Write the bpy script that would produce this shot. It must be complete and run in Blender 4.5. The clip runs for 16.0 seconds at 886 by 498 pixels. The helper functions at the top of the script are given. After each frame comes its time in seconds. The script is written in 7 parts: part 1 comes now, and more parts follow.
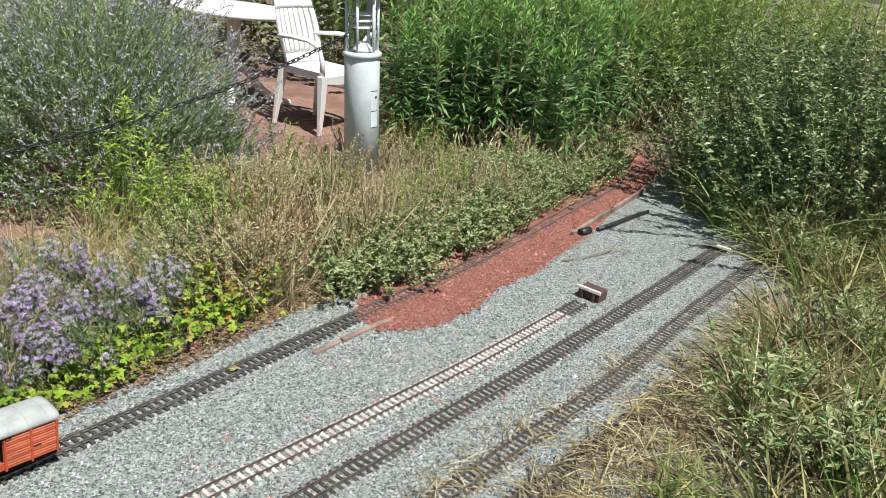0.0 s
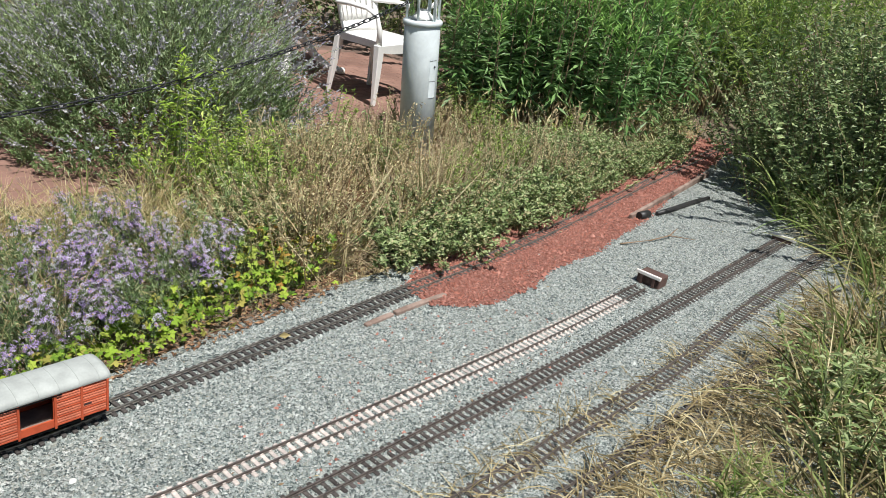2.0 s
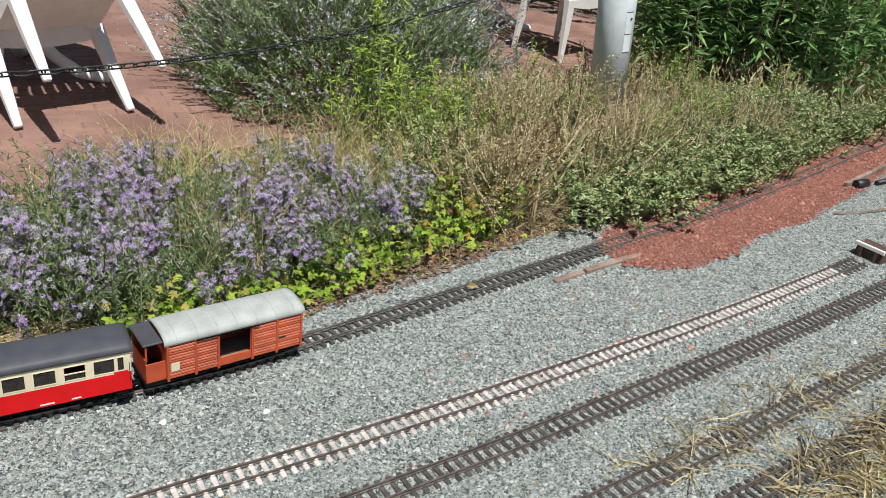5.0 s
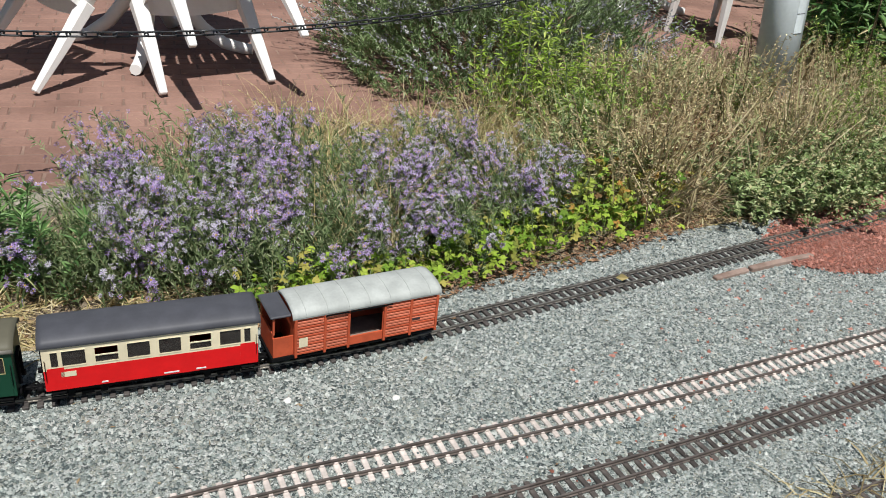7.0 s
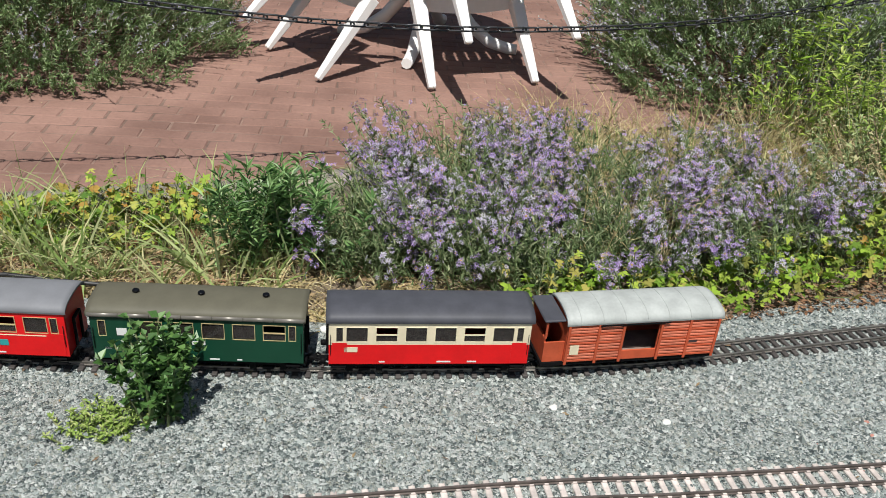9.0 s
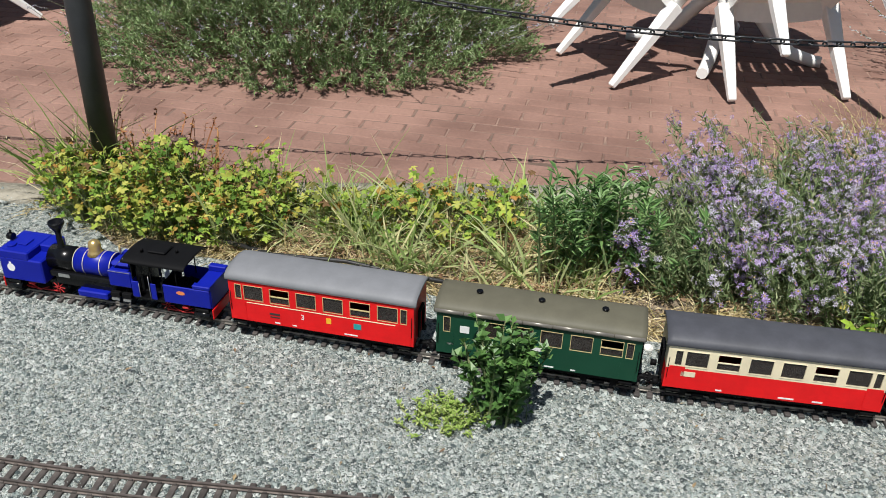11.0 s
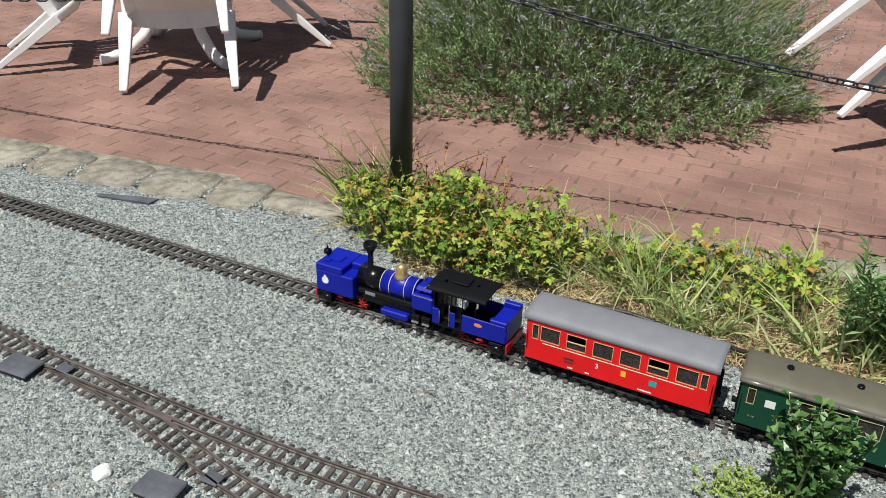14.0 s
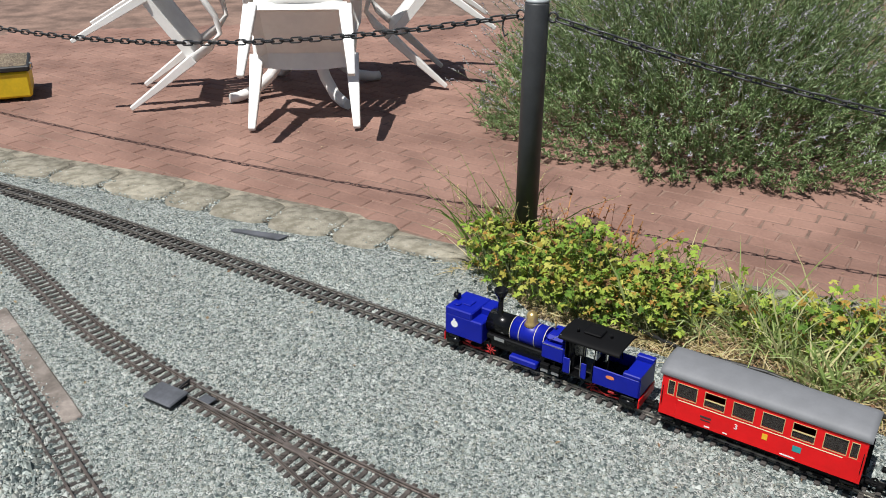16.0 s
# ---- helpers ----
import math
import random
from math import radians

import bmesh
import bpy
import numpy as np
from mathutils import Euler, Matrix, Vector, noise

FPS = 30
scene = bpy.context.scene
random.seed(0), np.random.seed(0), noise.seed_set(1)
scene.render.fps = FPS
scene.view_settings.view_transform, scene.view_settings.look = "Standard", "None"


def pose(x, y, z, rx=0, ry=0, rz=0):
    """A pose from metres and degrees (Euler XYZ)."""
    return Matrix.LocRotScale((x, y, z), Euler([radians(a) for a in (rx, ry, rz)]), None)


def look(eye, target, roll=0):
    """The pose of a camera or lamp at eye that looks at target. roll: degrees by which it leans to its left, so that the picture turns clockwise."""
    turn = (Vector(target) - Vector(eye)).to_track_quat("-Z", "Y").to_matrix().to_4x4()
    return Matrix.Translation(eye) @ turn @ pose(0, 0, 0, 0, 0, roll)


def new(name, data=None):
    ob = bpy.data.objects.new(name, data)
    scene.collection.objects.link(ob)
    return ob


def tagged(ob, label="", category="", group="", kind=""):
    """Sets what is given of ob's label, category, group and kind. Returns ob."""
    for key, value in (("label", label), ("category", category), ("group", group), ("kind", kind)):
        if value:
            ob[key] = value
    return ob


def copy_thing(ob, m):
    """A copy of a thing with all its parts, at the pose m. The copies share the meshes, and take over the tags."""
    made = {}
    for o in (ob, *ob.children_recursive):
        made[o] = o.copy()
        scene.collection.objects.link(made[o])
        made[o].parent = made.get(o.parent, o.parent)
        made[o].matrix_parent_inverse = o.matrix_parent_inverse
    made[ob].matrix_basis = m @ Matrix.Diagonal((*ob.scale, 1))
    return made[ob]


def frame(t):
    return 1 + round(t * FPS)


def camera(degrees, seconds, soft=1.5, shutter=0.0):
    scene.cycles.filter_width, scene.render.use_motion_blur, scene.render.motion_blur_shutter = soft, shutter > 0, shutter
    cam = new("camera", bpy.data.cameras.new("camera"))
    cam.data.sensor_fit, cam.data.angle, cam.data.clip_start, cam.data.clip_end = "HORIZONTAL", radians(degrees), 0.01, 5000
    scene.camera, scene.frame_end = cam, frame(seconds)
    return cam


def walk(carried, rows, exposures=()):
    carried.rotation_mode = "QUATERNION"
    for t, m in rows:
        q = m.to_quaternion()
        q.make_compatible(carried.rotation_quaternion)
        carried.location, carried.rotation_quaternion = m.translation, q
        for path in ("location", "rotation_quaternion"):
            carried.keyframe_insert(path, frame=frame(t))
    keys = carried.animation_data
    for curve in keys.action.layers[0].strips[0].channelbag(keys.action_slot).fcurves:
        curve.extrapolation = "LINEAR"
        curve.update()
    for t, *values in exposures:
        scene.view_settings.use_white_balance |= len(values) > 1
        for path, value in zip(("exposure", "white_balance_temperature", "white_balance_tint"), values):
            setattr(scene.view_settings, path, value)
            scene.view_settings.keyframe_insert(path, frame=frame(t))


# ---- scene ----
cam = camera(55.84, 16.0, soft=0.9)
# seconds, then x, y, z in metres and the three turns in degrees
ROWS = [
    (0.0, 0.0000, -0.0000, 1.5103, 68.70, -7.02, -0.43),
    (0.5, -0.0041, 0.0267, 1.4960, 68.23, -7.26, 0.73),
    (1.0, -0.0089, 0.0403, 1.4787, 67.67, -7.03, 2.78),
    (1.5, -0.0271, 0.0544, 1.4627, 67.20, -7.66, 3.72),
    (2.0, -0.0684, 0.0894, 1.4479, 66.76, -8.59, 3.09),
    (2.5, -0.1066, 0.1045, 1.4366, 66.60, -8.72, 3.63),
    (3.0, -0.1253, 0.1099, 1.4144, 66.07, -8.68, 5.38),
    (3.5, -0.1423, 0.1127, 1.3972, 65.29, -8.13, 7.32),
    (4.0, -0.1500, 0.1239, 1.3823, 64.35, -7.38, 10.45),
    (6.5, -0.2144, 0.2816, 1.2147, 62.04, -5.79, 19.97),
    (7.0, -0.2539, 0.3169, 1.1939, 61.88, -5.33, 23.55),
    (7.5, -0.2978, 0.3349, 1.1668, 62.78, -4.65, 27.69),
    (8.0, -0.3358, 0.3289, 1.1475, 62.40, -4.61, 31.77),
    (10.5, -0.5682, 0.1466, 1.1514, 60.24, -2.10, 50.12),
    (11.0, -0.6230, 0.0982, 1.1546, 60.31, -1.46, 54.35),
    (11.5, -0.6620, 0.0497, 1.1569, 60.52, -1.21, 58.37),
    (12.0, -0.6954, 0.0088, 1.1563, 60.86, -0.99, 61.81),
    (12.5, -0.7112, -0.0217, 1.1666, 61.27, -0.83, 64.52),
    (13.0, -0.7250, -0.0614, 1.1755, 61.61, -0.69, 67.06),
    (13.5, -0.7352, -0.1029, 1.1815, 61.78, -0.81, 68.48),
    (14.0, -0.7349, -0.1289, 1.1909, 62.31, -1.23, 69.17),
    (14.5, -0.7489, -0.1502, 1.2009, 62.87, -1.44, 70.52),
    (15.0, -0.7605, -0.1827, 1.2126, 63.46, -1.01, 72.50),
    (15.5, -0.7688, -0.2106, 1.2175, 64.04, -0.44, 74.38),
    (16.0, -0.7704, -0.2317, 1.2237, 64.57, -0.32, 75.56),
]
walk(cam, [(t, pose(x, y, z, rx, ry, rz)) for t, x, y, z, rx, ry, rz in ROWS], exposures=[(0.0, 0.45), (2.5, 0.34), (4.0, 0.26), (6.5, 0.18), (8.0, 0.17), (10.5, 0.26), (16.0, 0.24)])

# ---- light ----
SUN_AZ, SUN_EL = (0.569, -0.822), 64.4
_h = math.hypot(*SUN_AZ)
sun_dir = Vector((SUN_AZ[0] / _h * math.cos(radians(SUN_EL)), SUN_AZ[1] / _h * math.cos(radians(SUN_EL)), math.sin(radians(SUN_EL))))
world = bpy.data.worlds.new("sky")
scene.world = world
world.use_nodes = True
_nt = world.node_tree
_sky = _nt.nodes.new("ShaderNodeTexSky")
_sky.sky_type = 'NISHITA'
_sky.sun_disc = False
_sky.sun_elevation = radians(SUN_EL)
_sky.sun_rotation = math.atan2(SUN_AZ[0], SUN_AZ[1])
_nt.links.new(_sky.outputs[0], _nt.nodes["Background"].inputs[0])
_nt.nodes["Background"].inputs[1].default_value = 0.05
sun_data = bpy.data.lights.new("sun", 'SUN')
sun_data.energy, sun_data.angle, sun_data.color = 5.0, radians(0.53), (1.0, 0.98, 0.945)
sun = new("sun", sun_data)
sun.matrix_world = look(sun_dir * 20, (0, 0, 0))

# ---- materials ----
def material(name, base, rough=0.7, metal=0.0, var=0.15, scale=8.0, fine=60.0, bump=0.3, tint=None, island=0.0, obj=0.0, coords="Object", spec=0.5, dist=0.002, trans=0.0):
    """Principled material with variation at two scales, and per-piece shifts of brightness."""
    m = bpy.data.materials.new(name)
    m.use_nodes = True
    nt = m.node_tree
    n, l = nt.nodes, nt.links
    b = n["Principled BSDF"]
    b.inputs["Roughness"].default_value = rough
    b.inputs["Metallic"].default_value = metal
    b.inputs["Specular IOR Level"].default_value = spec
    tc = n.new("ShaderNodeTexCoord")
    big, small = n.new("ShaderNodeTexNoise"), n.new("ShaderNodeTexNoise")
    big.inputs["Scale"].default_value, small.inputs["Scale"].default_value = scale, fine
    big.inputs["Detail"].default_value = small.inputs["Detail"].default_value = 4
    place = n.new("ShaderNodeNewGeometry").outputs["Position"] if coords == "World" else tc.outputs[coords]
    for q in (big, small):
        l.new(place, q.inputs["Vector"])
    mix = n.new("ShaderNodeMix")
    mix.data_type = 'RGBA'
    lo = [c * (1 - var) for c in base]
    hi = list(tint) if tint else [min(1, c * (1 + var)) for c in base]
    ramp = n.new("ShaderNodeValToRGB")
    ramp.color_ramp.elements[0].position, ramp.color_ramp.elements[1].position = 0.36, 0.64
    l.new(big.outputs[0], ramp.inputs[0])
    mix.inputs[6].default_value, mix.inputs[7].default_value = (*lo, 1), (*hi, 1)
    l.new(ramp.outputs[0], mix.inputs[0])
    val = n.new("ShaderNodeMath")
    val.operation = 'MULTIPLY_ADD'
    l.new(small.outputs[0], val.inputs[0])
    val.inputs[1].default_value, val.inputs[2].default_value = 2.2 * var, 1 - 1.1 * var
    last = val.outputs[0]
    for amount, kind in ((island, "island"), (obj, "object")):
        if amount:
            src = n.new("ShaderNodeNewGeometry").outputs["Random Per Island"] if kind == "island" else n.new("ShaderNodeObjectInfo").outputs["Random"]
            k, mul = n.new("ShaderNodeMath"), n.new("ShaderNodeMath")
            k.operation, mul.operation = 'MULTIPLY_ADD', 'MULTIPLY'
            l.new(src, k.inputs[0])
            k.inputs[1].default_value, k.inputs[2].default_value = 2 * amount, 1 - amount
            l.new(k.outputs[0], mul.inputs[0])
            l.new(last, mul.inputs[1])
            last = mul.outputs[0]
    sc = n.new("ShaderNodeVectorMath")
    sc.operation = 'SCALE'
    l.new(mix.outputs[2], sc.inputs[0])
    l.new(last, sc.inputs["Scale"])
    l.new(sc.outputs[0], b.inputs["Base Color"])
    if bump:
        bp = n.new("ShaderNodeBump")
        bp.inputs["Strength"].default_value, bp.inputs["Distance"].default_value = bump, dist
        l.new(small.outputs[0], bp.inputs["Height"])
        l.new(bp.outputs[0], b.inputs["Normal"])
    if trans:
        # thin leaves let some light through
        t, add = n.new("ShaderNodeBsdfTranslucent"), n.new("ShaderNodeMixShader")
        l.new(sc.outputs[0], t.inputs[0])
        add.inputs[0].default_value = trans
        l.new(b.outputs[0], add.inputs[1])
        l.new(t.outputs[0], add.inputs[2])
        l.new(add.outputs[0], n["Material Output"].inputs[0])
    return m


def stones(name, colours, scale, rough=0.9, bump=1.0, dirt=(0.2, 0.17, 0.12), dirt_amount=0.0):
    """Loose crushed stone: cells of several colours with relief between them."""
    m = bpy.data.materials.new(name)
    m.use_nodes = True
    nt = m.node_tree
    n, l = nt.nodes, nt.links
    b = n["Principled BSDF"]
    b.inputs["Roughness"].default_value = rough
    tc, vo = n.new("ShaderNodeTexCoord"), n.new("ShaderNodeTexVoronoi")
    vo.inputs["Scale"].default_value = scale
    wob, mixv = n.new("ShaderNodeTexNoise"), n.new("ShaderNodeMix")
    wob.inputs["Scale"].default_value = scale * 0.8
    mixv.data_type = 'RGBA'
    mixv.blend_type = 'LINEAR_LIGHT'
    mixv.inputs[0].default_value = 0.012
    l.new(tc.outputs["Object"], wob.inputs["Vector"])
    l.new(tc.outputs["Object"], mixv.inputs[6])
    l.new(wob.outputs["Color"], mixv.inputs[7])
    l.new(mixv.outputs[2], vo.inputs["Vector"])
    ramp = n.new("ShaderNodeValToRGB")
    ramp.color_ramp.interpolation = 'CONSTANT'
    while len(ramp.color_ramp.elements) < len(colours):
        ramp.color_ramp.elements.new(0.5)
    for i, c in enumerate(colours):
        ramp.color_ramp.elements[i].position = i / len(colours)
        ramp.color_ramp.elements[i].color = (*c, 1)
    sep = n.new("ShaderNodeSeparateColor")
    l.new(vo.outputs["Color"], sep.inputs[0])
    l.new(sep.outputs[0], ramp.inputs[0])
    big = n.new("ShaderNodeTexNoise")
    big.inputs["Scale"].default_value, big.inputs["Detail"].default_value = 2.5, 5
    l.new(tc.outputs["Object"], big.inputs["Vector"])
    rr = n.new("ShaderNodeMapRange")
    rr.inputs[1].default_value, rr.inputs[2].default_value = 0.42, 0.75
    rr.inputs[3].default_value, rr.inputs[4].default_value = 0.0, dirt_amount
    l.new(big.outputs[0], rr.inputs[0])
    mx = n.new("ShaderNodeMix")
    mx.data_type = 'RGBA'
    mx.inputs[7].default_value = (*dirt, 1)
    l.new(rr.outputs[0], mx.inputs[0])
    l.new(ramp.outputs[0], mx.inputs[6])
    l.new(mx.outputs[2], b.inputs["Base Color"])
    bp = n.new("ShaderNodeBump")
    bp.inputs["Strength"].default_value, bp.inputs["Distance"].default_value = bump, 0.006
    bp.invert = True
    l.new(vo.outputs["Distance"], bp.inputs["Height"])
    l.new(bp.outputs[0], b.inputs["Normal"])
    return m


M_GRAVEL = stones("grey_green_gravel", [(0.20, 0.24, 0.225), (0.36, 0.40, 0.375), (0.09, 0.115, 0.11), (0.56, 0.58, 0.55), (0.28, 0.315, 0.29), (0.05, 0.065, 0.065), (0.42, 0.45, 0.43), (0.31, 0.32, 0.27)], 165, dirt=(0.31, 0.31, 0.28), dirt_amount=0.18)
M_LAVA = stones("red_lava_gravel", [(0.31, 0.115, 0.08), (0.42, 0.17, 0.125), (0.22, 0.085, 0.062), (0.36, 0.15, 0.115), (0.48, 0.24, 0.18)], 210)
M_SOIL = stones("dry_soil", [(0.16, 0.12, 0.085), (0.21, 0.16, 0.11), (0.11, 0.08, 0.06), (0.26, 0.21, 0.145)], 120, dirt=(0.23, 0.19, 0.12), dirt_amount=0.5)
M_JOINT = material("sandy_joint", (0.185, 0.12, 0.092), 0.95, var=0.35, scale=5, bump=0.5)
M_BRICK = material("clay_paver", (0.205, 0.113, 0.086), 0.9, var=0.17, scale=2.6, fine=70, bump=0.7, tint=(0.262, 0.152, 0.117), obj=0.07, coords="World", island=0.07, dist=0.004)
M_MORTAR = material("sandy_mortar", (0.17, 0.15, 0.115), 0.95, var=0.4, scale=18, fine=120, bump=0.9, tint=(0.29, 0.26, 0.20), dist=0.004)
M_KERB = material("pale_kerb_stone", (0.235, 0.215, 0.165), 0.95, var=0.2, scale=28, fine=150, bump=1.0, tint=(0.33, 0.305, 0.245), obj=0.12, dist=0.006, spec=0.2)
M_RAIL = material("rail_steel", (0.30, 0.28, 0.25), 0.38, 0.7, var=0.2, scale=20, fine=90, bump=0.1)
M_RAIL_W = material("weathered_rail", (0.155, 0.13, 0.115), 0.45, 0.5, var=0.25, scale=20, fine=90, bump=0.1)
M_TIE = material("dark_sleeper", (0.055, 0.048, 0.044), 0.75, var=0.2, scale=30, fine=200, bump=0.25, obj=0.25)
M_TIE_B = material("brown_sleeper", (0.046, 0.038, 0.034), 0.8, var=0.25, scale=30, fine=200, bump=0.3, tint=(0.078, 0.066, 0.059), obj=0.4)
M_TIE_P = material("bleached_sleeper", (0.50, 0.44, 0.40), 0.85, var=0.15, scale=30, fine=160, bump=0.3, obj=0.2)
M_WHITE = material("white_plastic", (0.78, 0.77, 0.74), 0.42, var=0.05, scale=6, fine=40, bump=0.05)
M_IRON = material("anthracite_paint", (0.035, 0.037, 0.04), 0.5, var=0.12, scale=20, fine=120, bump=0.08)
M_CHAIN = material("black_chain", (0.06, 0.062, 0.065), 0.42, 0.7, var=0.2, scale=50, fine=200, bump=0.1)
M_BOLL = material("grey_bollard_paint", (0.64, 0.70, 0.71), 0.45, var=0.08, scale=9, fine=60, bump=0.05)


# ---- mesh helpers ----
def mesh_of(bm, name, mats, smooth=False):
    me = bpy.data.meshes.new(name)
    bm.normal_update()
    bm.to_mesh(me)
    bm.free()
    for m in (mats if isinstance(mats, (list, tuple)) else [mats]):
        me.materials.append(m)
    if smooth:
        me.shade_smooth()
    return me


def thing(name, label, category, m=None, group="", kind=""):
    """An Empty at the base of a thing that parents its parts."""
    ob = new(name)
    ob.empty_display_size = 0.05
    if m is not None:
        ob.matrix_basis = m
    return tagged(ob, label, category, group, kind)


def part(name, bm, mat, parent, label="", smooth=False, m=None, kind=""):
    ob = new(name, bm if isinstance(bm, bpy.types.Mesh) else mesh_of(bm, name, mat, smooth))
    ob.parent = parent
    if m is not None:
        ob.matrix_basis = m
    return tagged(ob, label, kind=kind)


def solid(name, bm, mat, label, category, m=None, kind="", group="", smooth=False):
    ob = new(name, mesh_of(bm, name, mat, smooth))
    if m is not None:
        ob.matrix_basis = m
    return tagged(ob, label, category, group, kind)


def box(bm, x0, x1, y0, y1, z0, z1, bevel=0.0, mat=0, m=None):
    vs = [bm.verts.new((x, y, z)) for z in (z0, z1) for y in (y0, y1) for x in (x0, x1)]
    fs = [bm.faces.new([vs[i] for i in q]) for q in ((0, 2, 3, 1), (4, 5, 7, 6), (0, 1, 5, 4), (2, 6, 7, 3), (0, 4, 6, 2), (1, 3, 7, 5))]
    for f in fs:
        f.material_index = mat
    if bevel:
        es = list({e for f in fs for e in f.edges})
        r = bmesh.ops.bevel(bm, geom=es, offset=bevel, segments=1, affect='EDGES')
        for f in r["faces"]:
            f.material_index = mat
        vs = list({v for f in r["faces"] for v in f.verts} | {v for v in vs if v.is_valid})
    if m is not None:
        bmesh.ops.transform(bm, matrix=m, verts=vs)
    return vs


def cyl(bm, r0, r1, z0, z1, seg=16, m=None, mat=0, caps=True):
    """A round bar along z from z0 to z1, then placed by m."""
    r = bmesh.ops.create_cone(bm, cap_ends=caps, segments=seg, radius1=max(r0, 1e-5), radius2=max(r1, 1e-5), depth=z1 - z0)
    mm = Matrix.Translation((0, 0, (z0 + z1) / 2))
    bmesh.ops.transform(bm, matrix=(m @ mm) if m is not None else mm, verts=r["verts"])
    for f in {f for v in r["verts"] for f in v.link_faces}:
        f.material_index = mat
        f.smooth = len(f.verts) == 4
    return r["verts"]


def tube(bm, pts, r, seg=8, mat=0, caps=True, flat=1.0):
    """A bar of radius r (one number, or one a point) along points."""
    pts = [Vector(p) for p in pts]
    rs = r if isinstance(r, (list, tuple)) else [r] * len(pts)
    rings, up = [], Vector((0, 0, 1))
    for i, p in enumerate(pts):
        d = (pts[min(i + 1, len(pts) - 1)] - pts[max(i - 1, 0)]).normalized()
        u = up if abs(d.dot(up)) < 0.95 else Vector((1, 0, 0))
        a = d.cross(u).normalized()
        b = a.cross(d)
        rings.append([bm.verts.new(p + rs[i] * (math.cos(2 * math.pi * k / seg) * a + flat * math.sin(2 * math.pi * k / seg) * b)) for k in range(seg)])
    for q0, q1 in zip(rings, rings[1:]):
        for k in range(seg):
            f = bm.faces.new((q0[k], q0[(k + 1) % seg], q1[(k + 1) % seg], q1[k]))
            f.smooth, f.material_index = seg > 4, mat
    if caps:
        for q in (rings[0][::-1], rings[-1]):
            bm.faces.new(q).material_index = mat
    return rings


def lathe(bm, profile, seg=24, m=None, mat=0):
    """A turned body from (radius, z) pairs."""
    rings = [[bm.verts.new((max(r, 1e-4) * math.cos(2 * math.pi * k / seg), max(r, 1e-4) * math.sin(2 * math.pi * k / seg), z)) for k in range(seg)] for r, z in profile]
    for a, b in zip(rings, rings[1:]):
        for k in range(seg):
            f = bm.faces.new((a[k], a[(k + 1) % seg], b[(k + 1) % seg], b[k]))
            f.smooth, f.material_index = True, mat
    bm.faces.new(rings[0][::-1]).material_index = mat
    bm.faces.new(rings[-1]).material_index = mat
    if m is not None:
        bmesh.ops.transform(bm, matrix=m, verts=[v for r in rings for v in r])


class Path2D:
    """A smooth line through points on the ground, walked by its length."""

    def __init__(self, pts, n=24):
        p = [np.array(q, float) for q in pts]
        p = [2 * p[0] - p[1]] + p + [2 * p[-1] - p[-2]]
        out = []
        for i in range(1, len(p) - 2):
            for k in range(n):
                t = k / n
                a, b, c, d = p[i - 1:i + 3]
                out.append(0.5 * (2 * b + (c - a) * t + (2 * a - 5 * b + 4 * c - d) * t * t + (3 * b - a - 3 * c + d) * t ** 3))
        out.append(p[-2])
        self.p = np.array(out)
        self.s = np.r_[0, np.cumsum(np.linalg.norm(np.diff(self.p, axis=0), axis=1))]
        self.length = self.s[-1]

    def at(self, s):
        return np.array([np.interp(s, self.s, self.p[:, 0]), np.interp(s, self.s, self.p[:, 1])])

    def heading(self, s):
        d = self.at(s + 0.03) - self.at(s - 0.03)
        return d / np.linalg.norm(d)

# ---- ground ----
def sheet(name, outline, z, mat, label, category, kind="structure"):
    bm = bmesh.new()
    bm.faces.new([bm.verts.new((x, y, z)) for x, y in outline])
    return solid(name, bm, mat, label, category, kind=kind)


sheet("ground", [(-60, -60), (60, -60), (60, 60), (-60, 60)], -0.02, M_SOIL, "dry brown garden soil reaching away under the beds", "ground")
GRAVEL = [(-5.3, -2.2), (-4.52, -1.13), (-4.12, -0.54), (-3.73, -0.07), (-3.42, 0.26), (-3.15, 0.5), (-2.75, 0.56), (-2.5, 0.8), (-2.15, 1.1), (-1.87, 1.25), (-1.6, 1.48), (-1.38, 1.68), (-1.2, 1.85), (-0.9, 2.25), (-0.65, 2.65), (-0.45, 2.95), (-0.2, 3.25), (0.15, 3.65), (0.45, 4.12), (0.95, 4.95), (1.7, 6.2), (2.5, 6.0), (3.2, 4.4), (3.0, 2.5), (2.2, 0.5), (0.6, -1.5), (-3, -3.2), (-6.5, -2.8)]
sheet("gravel_yard", GRAVEL, 0.0, M_GRAVEL, "grey-green crushed stone bed of the railway yard", "gravel")
PATIO = [(-9.5, -6.5), (-5.0, -1.65), (-4.66, -1.22), (-4.18, -0.6), (-3.84, -0.2), (-3.52, 0.2), (-3.28, 0.48), (-2.83, 1.14), (-2.5, 1.62), (-2.38, 1.8), (-2.1, 2.35), (-1.9, 3.0), (-1.6, 3.6), (-1.0, 4.6), (-0.45, 5.5), (0.1, 6.6), (0.2, 8.5), (-9.5, 10)]
sheet("patio", PATIO, -0.0032, M_JOINT, "terrace of worn red clay pavers laid in sand", "terrace")

